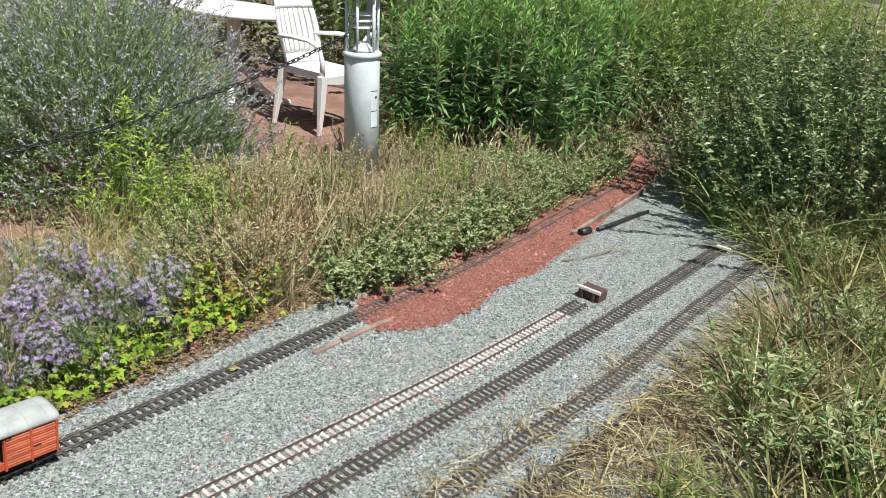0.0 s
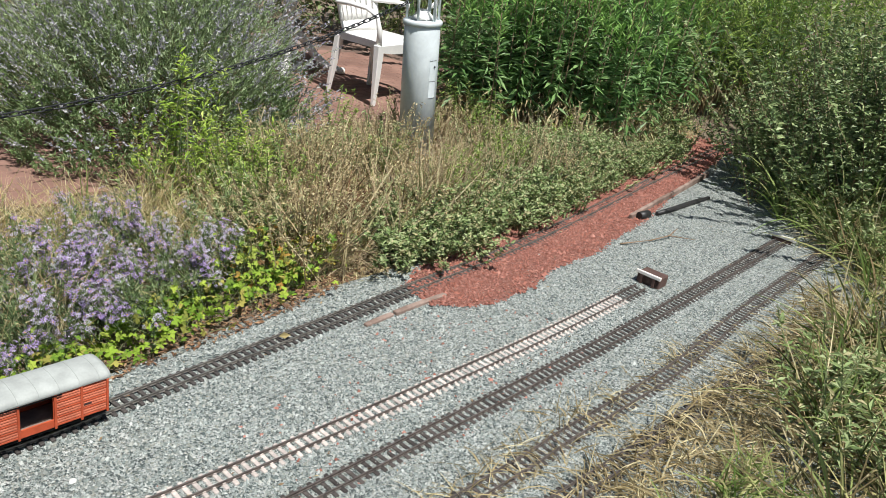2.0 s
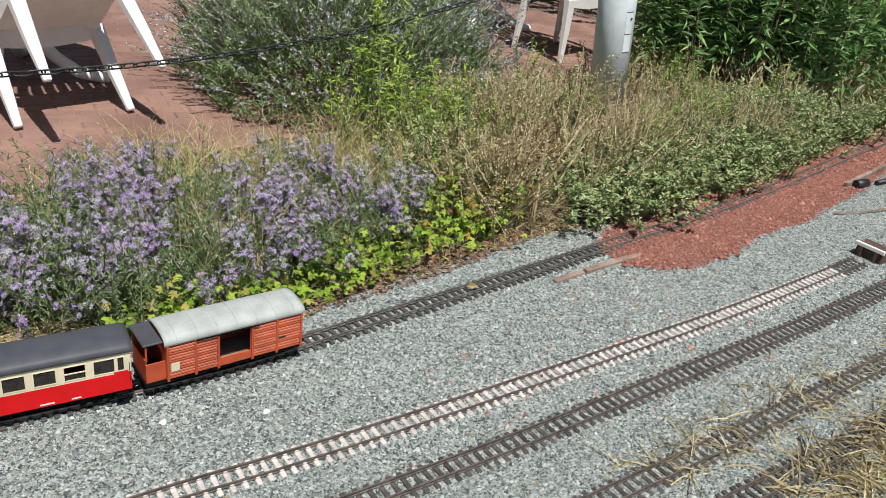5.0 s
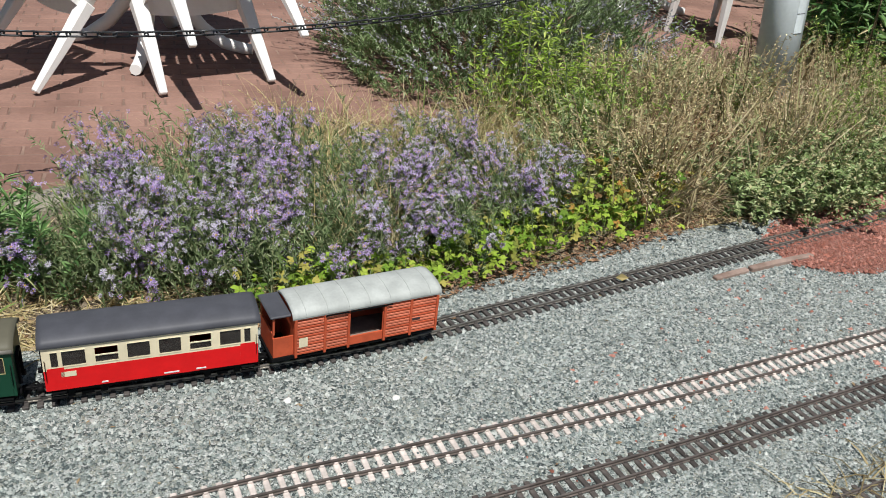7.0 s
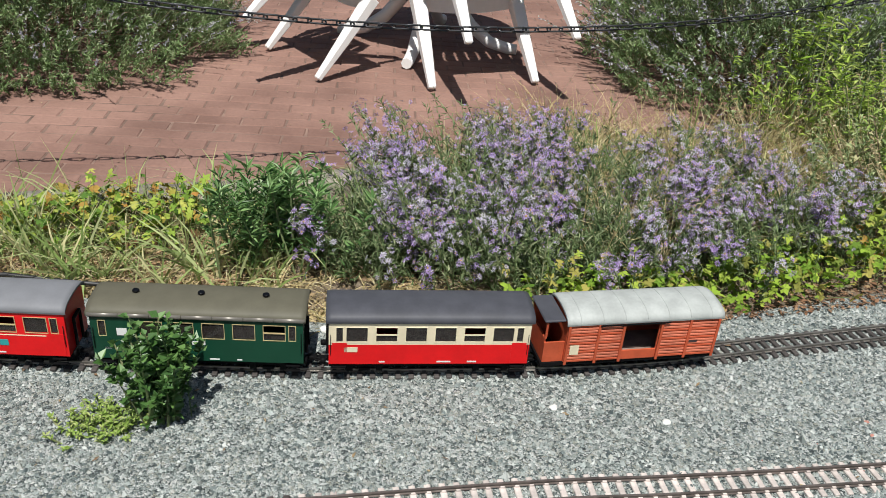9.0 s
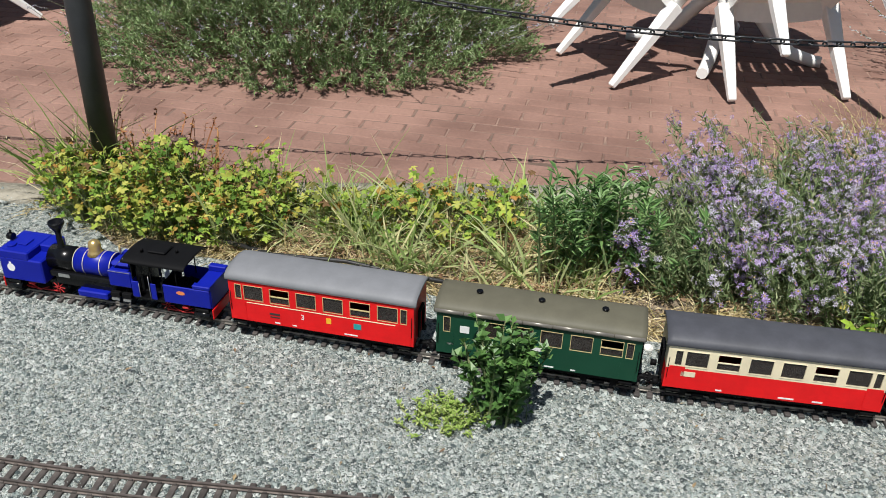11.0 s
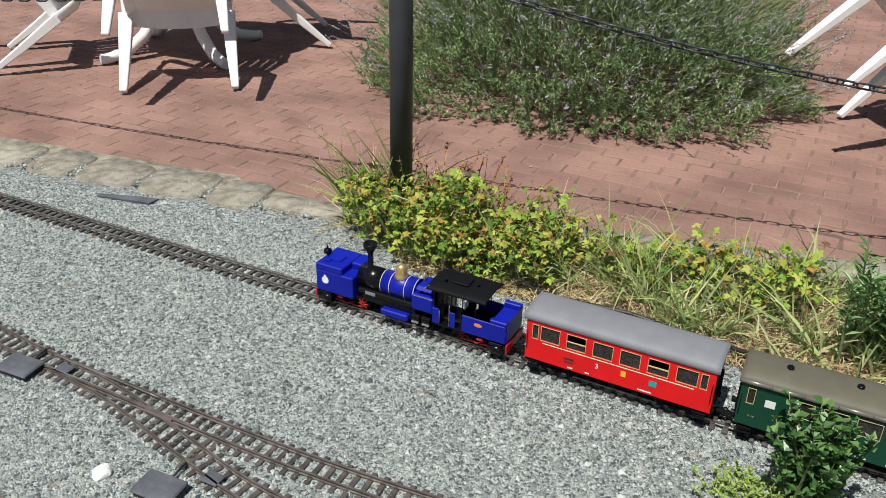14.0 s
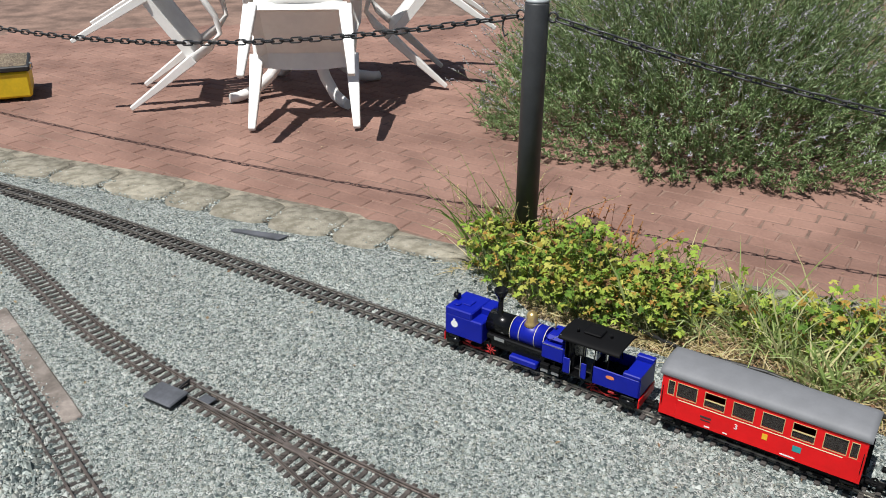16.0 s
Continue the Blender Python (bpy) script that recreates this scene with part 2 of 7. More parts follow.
# ---- tracks ----
MAIN = Path2D([(2.2, 6.7), (1.69, 5.88), (1.37, 5.37), (0.97, 4.73), (0.58, 4.09), (0.235, 3.56), (-0.09, 3.11), (-0.31, 2.80), (-0.558, 2.46), (-0.81, 2.115), (-1.02, 1.83), (-1.30, 1.53), (-1.57, 1.27), (-1.89, 0.985), (-2.16, 0.75), (-2.52, 0.44), (-2.96, 0.04), (-3.28, -0.25), (-3.75, -0.69), (-4.22, -1.155), (-5.0, -2.0)])
TRACK2 = Path2D([(0.84, 3.42), (0.382, 2.835), (0.0, 2.382), (-0.425, 1.893), (-0.741, 1.545), (-0.95, 1.325), (-1.35, 0.865), (-1.72, 0.44), (-1.92, 0.22), (-2.13, 0.015), (-2.40, -0.225), (-2.66, -0.45), (-3.02, -0.70), (-3.40, -0.91), (-3.63, -1.04), (-4.4, -1.45)])
TRACK3 = Path2D([(1.75, 4.33), (1.41, 3.88), (1.01, 3.36), (0.58, 2.815), (0.36, 2.55), (0.014, 2.135), (-0.257, 1.81), (-0.62, 1.40), (-1.1, 0.87), (-1.55, 0.39), (-1.95, 0.015), (-2.17, -0.125), (-2.42, -0.265), (-2.66, -0.45)])
TRACK4 = Path2D([(2.0, 4.3), (1.716, 3.92), (1.254, 3.31), (0.89, 2.79), (0.623, 2.464), (0.407, 2.212), (0.276, 2.048), (-0.2, 1.5), (-0.75, 0.9)])
TRACK5 = Path2D([(1.75, 3.5), (1.3, 2.97), (0.943, 2.561), (0.685, 2.259), (0.476, 2.025), (0.0, 1.5), (-0.5, 0.95)])
TRACK6 = Path2D([(-1.95, -0.45), (-2.25, -0.60), (-2.53, -0.73), (-2.85, -0.89), (-3.3, -1.12), (-4.0, -1.5)])


def tie_mesh(name, mat, length=0.086, width=0.0125, height=0.008):
    bm = bmesh.new()
    box(bm, -width / 2, width / 2, -length / 2, length / 2, 0, height, bevel=0.0015)
    for sy in (-1, 1):
        for o in (-1, 1):
            y = sy * 0.0225 + o * 0.0038
            box(bm, -0.004, 0.004, y - 0.0018, y + 0.0018, height, height + 0.0035)
    return mesh_of(bm, name, mat)


def rail(path, side, s0, s1, parent, mat, z=0.008, h=0.0085, step=0.05):
    """One rail with foot, web and head."""
    bm = bmesh.new()
    prof = [(-0.0035, 0), (0.0035, 0), (0.0035, 0.0012), (0.0008, 0.002), (0.0008, h - 0.0028), (0.0021, h - 0.002), (0.0021, h), (-0.0021, h), (-0.0021, h - 0.002), (-0.0008, h - 0.0028), (-0.0008, 0.002), (-0.0035, 0.0012)]
    rings = []
    for s in np.linspace(s0, s1, max(3, int((s1 - s0) / step))):
        p, d = path.at(s), path.heading(s)
        nrm = np.array([-d[1], d[0]])
        rings.append([bm.verts.new((*(p + nrm * (side * 0.0233 + u)), z + v)) for u, v in prof])
    for a, b in zip(rings, rings[1:]):
        for k in range(12):
            bm.faces.new((a[k], a[(k + 1) % 12], b[(k + 1) % 12], b[k]))
    bm.faces.new(rings[0]), bm.faces.new(rings[-1][::-1])
    return part("rail", bm, mat, parent)


def track(path, label, tie, rail_mat, pitch=0.0285, s0=0.0, s1=None, z=0.0, near=(0.0, 99.0), jitter=0.0, bare=0.0, skip=None):
    s1 = path.length if s1 is None else s1
    t = thing("railway_track", label, "track", kind="structure")
    for side in (-1, 1):
        rail(path, side, s0, s1 + bare, t, rail_mat, z + 0.008)
    rnd = random.Random(7)
    count, far = 0, []
    s = s0 + pitch / 2
    while s < s1:
        if skip and skip(s):
            s += pitch
            continue
        p, d = path.at(s), path.heading(s)
        m = Matrix.Translation((*p, z)) @ Matrix.Rotation(math.atan2(d[1], d[0]) + rnd.gauss(0, jitter), 4, 'Z')
        me = tie(s) if callable(tie) else tie
        if near[0] <= s <= near[1] and count < 298:
            part("sleeper", me, None, t, m=m)
            count += 1
        else:
            far.append((me, m))
        s += pitch * (1 + rnd.gauss(0, 0.02))
    if far:
        bm = bmesh.new()
        for me, m in far:
            k = len(bm.verts)
            bm.from_mesh(me)
            bm.verts.ensure_lookup_table()
            for v in bm.verts[k:]:
                v.co = m @ v.co
        part("sleepers", bm, far[0][0].materials[0], t, kind="stuff")
    return t


def gap_to(path, p):
    return float(np.min(np.hypot(path.p[:, 0] - p[0], path.p[:, 1] - p[1])))


def in_turnout(path, other):
    """True along a line where the other line is too close for sleepers of its own."""
    return lambda s: -2.64 < path.at(s)[0] < -1.9 and gap_to(other, path.at(s)) < 0.082


TIE_D, TIE_B, TIE_P = tie_mesh("sleeper", M_TIE), tie_mesh("sleeper", M_TIE_B), tie_mesh("sleeper", M_TIE_P)
track(MAIN, "main line of dark narrow-gauge model track on gravel", TIE_D, M_RAIL, near=(2.2, 10.6))
track(TRACK2, "siding track with sun-bleached pale sleepers", lambda s: TIE_D if s < 0.17 else (TIE_P if s < 3.2 else TIE_B), M_RAIL_W, z=-0.0035, near=(0, 6.4), jitter=0.01, skip=in_turnout(TRACK2, TRACK3))
track(TRACK3, "brown weathered siding track beside the pale one", TIE_B, M_RAIL_W, s1=TRACK3.length - 0.12, z=-0.0035, near=(0, 6.4), jitter=0.015, skip=in_turnout(TRACK3, TRACK2))
track(TRACK4, "brown siding track overgrown with dry grass", TIE_B, M_RAIL_W, z=-0.0045, near=(0, 4.5), jitter=0.03)
track(TRACK5, "outer siding track buried in grass and earth", TIE_B, M_RAIL_W, z=-0.002, near=(0, 3.5), jitter=0.04)
track(TRACK6, "half buried track with sunken sleepers", TIE_D, M_RAIL_W, z=-0.006, near=(0, 3))

# ---- yard details ----
def inside(poly, x, y):
    c = False
    for (x0, y0), (x1, y1) in zip(poly, poly[1:] + poly[:1]):
        if (y0 > y) != (y1 > y) and x < (x1 - x0) * (y - y0) / (y1 - y0) + x0:
            c = not c
    return c


def mound(name, outline, height, mat, label, category, seed, step=0.03, edge=0.09, z0=-0.004, kind="structure"):
    """Loose material heaped on the ground inside an outline, with an uneven rim."""
    rnd = random.Random(seed)
    xs, ys = [p[0] for p in outline], [p[1] for p in outline]
    nx, ny = int((max(xs) - min(xs)) / step) + 3, int((max(ys) - min(ys)) / step) + 3
    bm = bmesh.new()
    seg = list(zip(outline, outline[1:] + outline[:1]))
    grid = {}
    for i in range(nx):
        for j in range(ny):
            x, y = min(xs) - step + i * step, min(ys) - step + j * step
            best = 9.0
            for (x0, y0), (x1, y1) in seg:
                dx, dy = x1 - x0, y1 - y0
                t = max(0, min(1, ((x - x0) * dx + (y - y0) * dy) / (dx * dx + dy * dy)))
                best = min(best, math.hypot(x - x0 - t * dx, y - y0 - t * dy))
            if inside(outline, x, y):
                n = noise.noise(Vector((x * 9, y * 9, seed)))
                h = height * min(1, best / edge) * (0.75 + 0.5 * n)
                grid[i, j] = bm.verts.new((x, y, z0 + 0.006 * (best > 0.015) + max(h, 0)))
            elif best < step * (0.5 + 0.5 * noise.noise(Vector((x * 20, y * 20, 3)))):
                grid[i, j] = bm.verts.new((x, y, z0))
    for (i, j), v in grid.items():
        q = [grid.get(k) for k in ((i, j), (i + 1, j), (i + 1, j + 1), (i, j + 1))]
        if all(q):
            bm.faces.new(q).smooth = True
    return solid(name, bm, mat, label, category, kind=kind)


LAVA = [(-0.06, 2.93), (0.07, 2.95), (0.2, 3.02), (0.37, 3.24), (0.46, 3.45), (0.7, 3.74), (0.83, 3.99), (1.0, 4.26), (1.4, 5.08), (2.1, 6.4), (1.75, 6.5), (1.25, 5.65), (0.75, 4.75), (0.35, 4.1), (0.02, 3.62), (-0.12, 3.32), (-0.18, 3.05)]
mound("lava_ballast", LAVA, 0.006, M_LAVA, "bank of red-brown lava gravel under the main line", "gravel", 5, step=0.025)


def loose_stones(name, count, poly, size, mat, label, seed, zf=0.0, z_extra=0.0, weight=None):
    """Many small angular stones lying on a surface, as one mesh."""
    rng = np.random.default_rng(seed)
    P = np.array(poly)
    pts = []
    lo, hi = P.min(0), P.max(0)
    while len(pts) < count:
        c = rng.uniform(lo, hi, (4000, 2))
        x, y = c[:, 0], c[:, 1]
        ok = np.zeros(len(c), bool)
        for (x0, y0), (x1, y1) in zip(poly, poly[1:] + poly[:1]):
            with np.errstate(divide='ignore', invalid='ignore'):
                ok ^= ((y0 > y) != (y1 > y)) & (x < (x1 - x0) * (y - y0) / (y1 - y0) + x0)
        if weight is not None:
            ok &= rng.random(len(c)) < weight(x, y)
        pts.extend(c[ok].tolist())
    c = np.array(pts[:count])
    base = np.array([(1, 0, -0.35), (-1, 0, -0.35), (0, 1, -0.35), (0, -1, -0.35), (0, 0, 1)], float)
    v = base[None] * rng.uniform(0.55, 1.25, (count, 5, 1)) + rng.normal(0, 0.16, (count, 5, 3))
    s = size * np.exp(rng.normal(0, 0.32, count))
    v *= s[:, None, None] * np.array([1, 0.8, 0.7])
    a = rng.uniform(0, 6.283, count)
    ca, sa = np.cos(a)[:, None], np.sin(a)[:, None]
    x, y = v[..., 0] * ca - v[..., 1] * sa, v[..., 0] * sa + v[..., 1] * ca
    v = np.stack([x + c[:, :1], y + c[:, 1:], v[..., 2] + zf + 0.15 * s[:, None]], -1).reshape(-1, 3)
    f = np.array([(0, 2, 4), (2, 1, 4), (1, 3, 4), (3, 0, 4)])
    f = (f[None] + 5 * np.arange(count)[:, None, None]).reshape(-1, 3)
    me = bpy.data.meshes.new(name)
    me.from_pydata(v.tolist(), [], f.tolist())
    me.materials.append(mat)
    return tagged(new(name, me), label, "gravel", kind="stuff")


def island_mix(name, colours, rough=0.85, trans=0.0, bright=0.25, spec=0.3, bump=0.0):
    """Pieces of several colours, one at random for each piece."""
    m = bpy.data.materials.new(name)
    m.use_nodes = True
    n, l = m.node_tree.nodes, m.node_tree.links
    b = n["Principled BSDF"]
    b.inputs["Roughness"].default_value = rough
    b.inputs["Specular IOR Level"].default_value = spec
    g, ramp = n.new("ShaderNodeNewGeometry"), n.new("ShaderNodeValToRGB")
    while len(ramp.color_ramp.elements) < len(colours):
        ramp.color_ramp.elements.new(0.5)
    for i, c in enumerate(colours):
        ramp.color_ramp.elements[i].position = (i + 0.5) / len(colours)
        ramp.color_ramp.elements[i].color = (*c, 1)
    l.new(g.outputs["Random Per Island"], ramp.inputs[0])
    tc, no = n.new("ShaderNodeTexCoord"), n.new("ShaderNodeTexNoise")
    no.inputs["Scale"].default_value, no.inputs["Detail"].default_value = 35, 3
    l.new(tc.outputs["Object"], no.inputs["Vector"])
    k = n.new("ShaderNodeMath")
    k.operation = 'MULTIPLY_ADD'
    k.inputs[1].default_value, k.inputs[2].default_value = 2 * bright, 1 - bright
    l.new(no.outputs[0], k.inputs[0])
    sc = n.new("ShaderNodeVectorMath")
    sc.operation = 'SCALE'
    l.new(ramp.outputs[0], sc.inputs[0])
    l.new(k.outputs[0], sc.inputs["Scale"])
    l.new(sc.outputs[0], b.inputs["Base Color"])
    if trans:
        t, mx = n.new("ShaderNodeBsdfTranslucent"), n.new("ShaderNodeMixShader")
        l.new(sc.outputs[0], t.inputs[0])
        mx.inputs[0].default_value = trans
        l.new(b.outputs[0], mx.inputs[1])
        l.new(t.outputs[0], mx.inputs[2])
        l.new(mx.outputs[0], n["Material Output"].inputs[0])
    return m


M_STONE = island_mix("loose_gravel_stone", [(0.07, 0.09, 0.09), (0.24, 0.28, 0.265), (0.44, 0.475, 0.445), (0.16, 0.19, 0.18), (0.54, 0.56, 0.53), (0.28, 0.31, 0.285), (0.09, 0.11, 0.105), (0.39, 0.40, 0.36)])
M_LAVASTONE = island_mix("loose_lava_stone", [(0.22, 0.085, 0.06), (0.36, 0.14, 0.10), (0.30, 0.125, 0.095), (0.46, 0.22, 0.17)])
NEAR_YARD = [(-4.3, -1.2), (-3.3, 0.15), (-2.5, 0.75), (-1.6, 1.45), (-0.9, 2.2), (-0.2, 3.2), (0.9, 4.5), (1.9, 4.5), (1.9, 3.2), (0.6, 1.8), (-0.6, 0.9), (-1.6, -0.3), (-2.6, -1.0), (-3.4, -1.6)]
loose_stones("loose_gravel", 140000, NEAR_YARD, 0.0042, M_STONE, "loose grey-green gravel stones scattered over the yard", 3, weight=lambda x, y: np.clip(1.5 / (0.35 + (x + 0.5) ** 2 * 0.1 + (y - 0.2) ** 2 * 0.16), 0.08, 1))
mound("earth_strip", [(-2.0, -0.62), (-2.35, -0.78), (-2.7, -0.93), (-3.05, -1.1), (-3.1, -1.4), (-2.4, -1.2), (-1.9, -0.9)], 0.006, M_SOIL, "grey-brown earth beside the half buried track", "earth", 12)
loose_stones("strewn_gravel", 5200, [(-1.95, -0.5), (-2.5, -0.72), (-3.1, -1.0), (-3.1, -1.3), (-2.4, -1.1), (-1.9, -0.8)], 0.006, M_STONE, "gravel strewn over earth round the buried track", 14, zf=0.004)
loose_stones("loose_lava_gravel", 11000, LAVA, 0.0052, M_LAVASTONE, "loose red-brown lava stones on the ballast bank", 4, zf=0.008)
loose_stones("strewn_lava_gravel", 260, [(-0.7, 1.7), (-0.1, 2.9), (0.5, 3.1), (0.6, 2.6), (-0.4, 1.6)], 0.005, M_LAVASTONE, "few red stones strewn over the grey gravel", 6, zf=0.001)

M_WOOD = material("weathered_board", (0.20, 0.13, 0.10), 0.85, var=0.25, scale=12, fine=90, bump=0.4, tint=(0.30, 0.22, 0.18))
M_WOODGREY = material("grey_brown_board", (0.165, 0.14, 0.12), 0.9, var=0.3, scale=14, fine=90, bump=0.6, tint=(0.25, 0.215, 0.19))
M_RUBBER = material("black_pipe", (0.02, 0.02, 0.02), 0.5, var=0.2, scale=20, fine=90, bump=0.1)
M_SLATE = material("dark_grey_cover", (0.075, 0.08, 0.09), 0.55, var=0.18, scale=14, fine=120, bump=0.15, tint=(0.11, 0.115, 0.13))
M_STOP = material("brown_block", (0.09, 0.05, 0.04), 0.8, var=0.2, scale=30, fine=150, bump=0.3)
M_BEAM = material("white_beam", (0.72, 0.69, 0.64), 0.7, var=0.1, scale=30, fine=120, bump=0.2)


def along(p, q):
    return math.atan2(q[1] - p[1], q[0] - p[0])


def board(p, q, width, height, label, mat=M_WOOD, tilt=0.0, z=-0.012):
    L = math.dist(p, q)
    bm = bmesh.new()
    box(bm, 0, L, -width / 2, width / 2, 0, height, bevel=0.003)
    bmesh.ops.subdivide_edges(bm, edges=[e for e in bm.edges if e.calc_length() > L * 0.8], cuts=6)
    for v in bm.verts:
        v.co.z += 0.003 * noise.noise(Vector((v.co.x * 5, v.co.y * 30, L)))
        v.co.y += 0.004 * noise.noise(Vector((v.co.x * 4, 3, L)))
    return solid("edging_board", bm, mat, label, "board", m=Matrix.Translation((*p, z)) @ Matrix.Rotation(along(p, q), 4, 'Z') @ Matrix.Rotation(tilt, 4, 'X'), group="edging boards")


board((-0.27, 2.70), (-0.185, 2.815), 0.022, 0.022, "short brown edging board sunk in gravel")
board((-0.178, 2.822), (0.0, 3.045), 0.022, 0.026, "brown edging board beside the red lava bank")
board((0.93, 4.30), (1.24, 4.80), 0.02, 0.045, "weathered board retaining the red lava bank")
board((1.25, 4.815), (1.62, 5.42), 0.02, 0.045, "weathered board retaining the red lava bank")
board((-3.16, -0.955), (-2.55, -0.672), 0.05, 0.016, "grey-brown plank half sunk beside the buried track", M_WOODGREY, tilt=0.12)


def buffer_stop(m):
    t = thing("buffer_stop", "brown block buffer stop with a white beam at the siding end", "buffer stop", m)
    bm = bmesh.new()
    box(bm, -0.01, 0.07, -0.055, 0.055, -0.004, 0.05, bevel=0.004)
    part("block", bm, M_STOP, t)
    bm = bmesh.new()
    box(bm, -0.022, -0.0105, -0.06, 0.06, 0.044, 0.06, bevel=0.002)
    part("beam", bm, M_BEAM, t, "white painted beam")
    for y in (-0.03, 0.03):
        bm = bmesh.new()
        box(bm, -0.0225, -0.0105, y - 0.006, y + 0.006, 0.002, 0.0435)
        part("upright", bm, M_STOP, t)
    return t


d0 = -TRACK2.heading(0.0)
buffer_stop(Matrix.Translation((*(TRACK2.at(0) - d0 * 0.0 + d0 * 0.01), 0.0)) @ Matrix.Rotation(math.atan2(d0[1], d0[0]), 4, 'Z') @ Matrix.Translation((0.06, 0, 0)))
d0 = -TRACK3.heading(0.0)
t = thing("track_end_stop", "pale plank laid across the siding end", "buffer stop", Matrix.Translation((*TRACK3.at(0), 0)) @ Matrix.Rotation(math.atan2(d0[1], d0[0]), 4, 'Z'))
bm = bmesh.new()
box(bm, 0.01, 0.028, -0.075, 0.075, 0.02, 0.036, bevel=0.003)
part("plank", bm, M_BEAM, t)
bm = bmesh.new()
box(bm, 0.012, 0.06, -0.05, 0.05, -0.003, 0.02, bevel=0.003)
part("block", bm, M_STOP, t)

bm = bmesh.new()
tube(bm, [(0.98, 4.33, 0.02), (1.04, 4.385, 0.022)], 0.022, 12)
tube(bm, [(1.1, 4.44, 0.013), (1.22, 4.57, 0.016), (1.36, 4.74, 0.015), (1.5, 4.9, 0.012)], [0.012, 0.014, 0.013, 0.010], 10)
solid("drain_pipe", bm, M_RUBBER, "short black pipe lying on gravel beside the bank", "pipe")


def point_motor(x, y, a, long=0.088, wide=0.058):
    t = thing("point_motor", "dark grey flat point motor box beside the turnout", "point motor", Matrix.Translation((x, y, -0.002)) @ Matrix.Rotation(a, 4, 'Z') @ Matrix.Rotation(radians(4), 4, 'X'), group="point motors")
    bm = bmesh.new()
    box(bm, -long / 2, long / 2, -wide / 2, wide / 2, 0.0, 0.014, bevel=0.003)
    part("base", bm, M_RUBBER, t)
    bm = bmesh.new()
    box(bm, -long / 2 - 0.003, long / 2 + 0.003, -wide / 2 - 0.003, wide / 2 + 0.003, 0.0145, 0.023, bevel=0.003)
    part("lid", bm, M_SLATE, t, "dark grey sheet lid")
    bm = bmesh.new()
    tube(bm, [(0, wide / 2, 0.01), (0.0, wide / 2 + 0.05, 0.01)], 0.003, 6)
    part("rod", bm, M_RUBBER, t)
    return t


point_motor(-2.585, -0.46, math.atan2(0.6, 0.8) + 0.15)
point_motor(-2.065, -0.185, math.atan2(0.6, 0.8) + 0.15)
bm = bmesh.new()
box(bm, -0.02, 0.02, -0.016, 0.016, 0.009, 0.013, bevel=0.001)
for i, (x, y) in enumerate(((-2.545, -0.365), (-2.06, -0.085))):
    solid("cover_plate", bm.copy(), M_SLATE, "small dark cover plate between the turnout rails", "plate", m=Matrix.Translation((x, y, 0)) @ Matrix.Rotation(0.75, 4, 'Z'), group="cover plates")
bm.free()
bm = bmesh.new()
vs = [bm.verts.new(p) for p in ((0, -0.008, 0), (0.09, -0.014, 0), (0.20, -0.022, 0), (0.215, 0.018, 0), (0.1, 0.016, 0), (0, 0.006, 0))]
f = bm.faces.new(vs)
r = bmesh.ops.extrude_face_region(bm, geom=[f])
bmesh.ops.translate(bm, verts=[v for v in r["geom"] if isinstance(v, bmesh.types.BMVert)], vec=(0, 0, 0.006))
solid("slate_piece", bm, M_SLATE, "flat sliver of dark slate lying on gravel", "slate", m=Matrix.Translation((-3.58, -0.275, 0.003)) @ Matrix.Rotation(along((-3.58, -0.27), (-3.47, -0.1)), 4, 'Z'))

# turnout: long sleepers under both lines, point blades, check rails and frog
t = thing("turnout", "brown turnout with long sleepers, switch blades and frog", "turnout")
inside_turnout = in_turnout(TRACK2, TRACK3)
for q in np.arange(0.0, TRACK2.length, 0.0285):
    if inside_turnout(q):
        p, d = TRACK2.at(q), TRACK2.heading(q)
        near = TRACK3.p[int(np.argmin(np.hypot(*(TRACK3.p - p).T)))]
        mid, wide = (p + near) / 2, 0.086 + float(np.hypot(*(near - p)))
        part("sleeper", TIE_B, None, t, m=Matrix.Translation((*mid, -0.0035)) @ Matrix.Rotation(math.atan2(d[1], d[0]), 4, 'Z') @ Matrix.Diagonal((1, wide / 0.086, 1, 1)))


def beside(path, s0, s1, off0, off1, z=0.012, n=10):
    pts = []
    for k in range(n):
        q = s0 + (s1 - s0) * k / (n - 1)
        p, d = path.at(q), path.heading(q)
        pts.append((*(p + np.array([-d[1], d[0]]) * (off0 + (off1 - off0) * k / (n - 1))), z))
    return pts


S2, S3 = 5.15, TRACK3.length - 0.06
for path, q, side in ((TRACK2, S2, 1), (TRACK2, S2, -1)):
    bm = bmesh.new()
    tube(bm, beside(path, q - 0.34, q, side * 0.0172, side * 0.0205), 0.0018, 6)
    part("switch_blade", bm, M_RAIL, t, "bright worn switch blade")
for path, q, side in ((TRACK2, S2 - 0.38, 1), (TRACK3, S3 - 0.38, -1)):
    bm = bmesh.new()
    tube(bm, beside(path, q - 0.09, q + 0.09, side * 0.0185, side * 0.0185), 0.0018, 6)
    part("check_rail", bm, M_RAIL_W, t)
bm = bmesh.new()
p, d = TRACK2.at(S2 - 0.38), TRACK2.heading(S2 - 0.38)
box(bm, -0.04, 0.04, -0.006, 0.006, 0.004, 0.0135, bevel=0.002, m=Matrix.Translation((*(p + np.array([d[1], -d[0]]) * 0.026 * np.sign(np.dot(np.array([d[1], -d[0]]), TRACK3.at(S3 - 0.38) - p))), 0)) @ Matrix.Rotation(math.atan2(d[1], d[0]), 4, 'Z'))
part("frog", bm, M_RAIL_W, t)


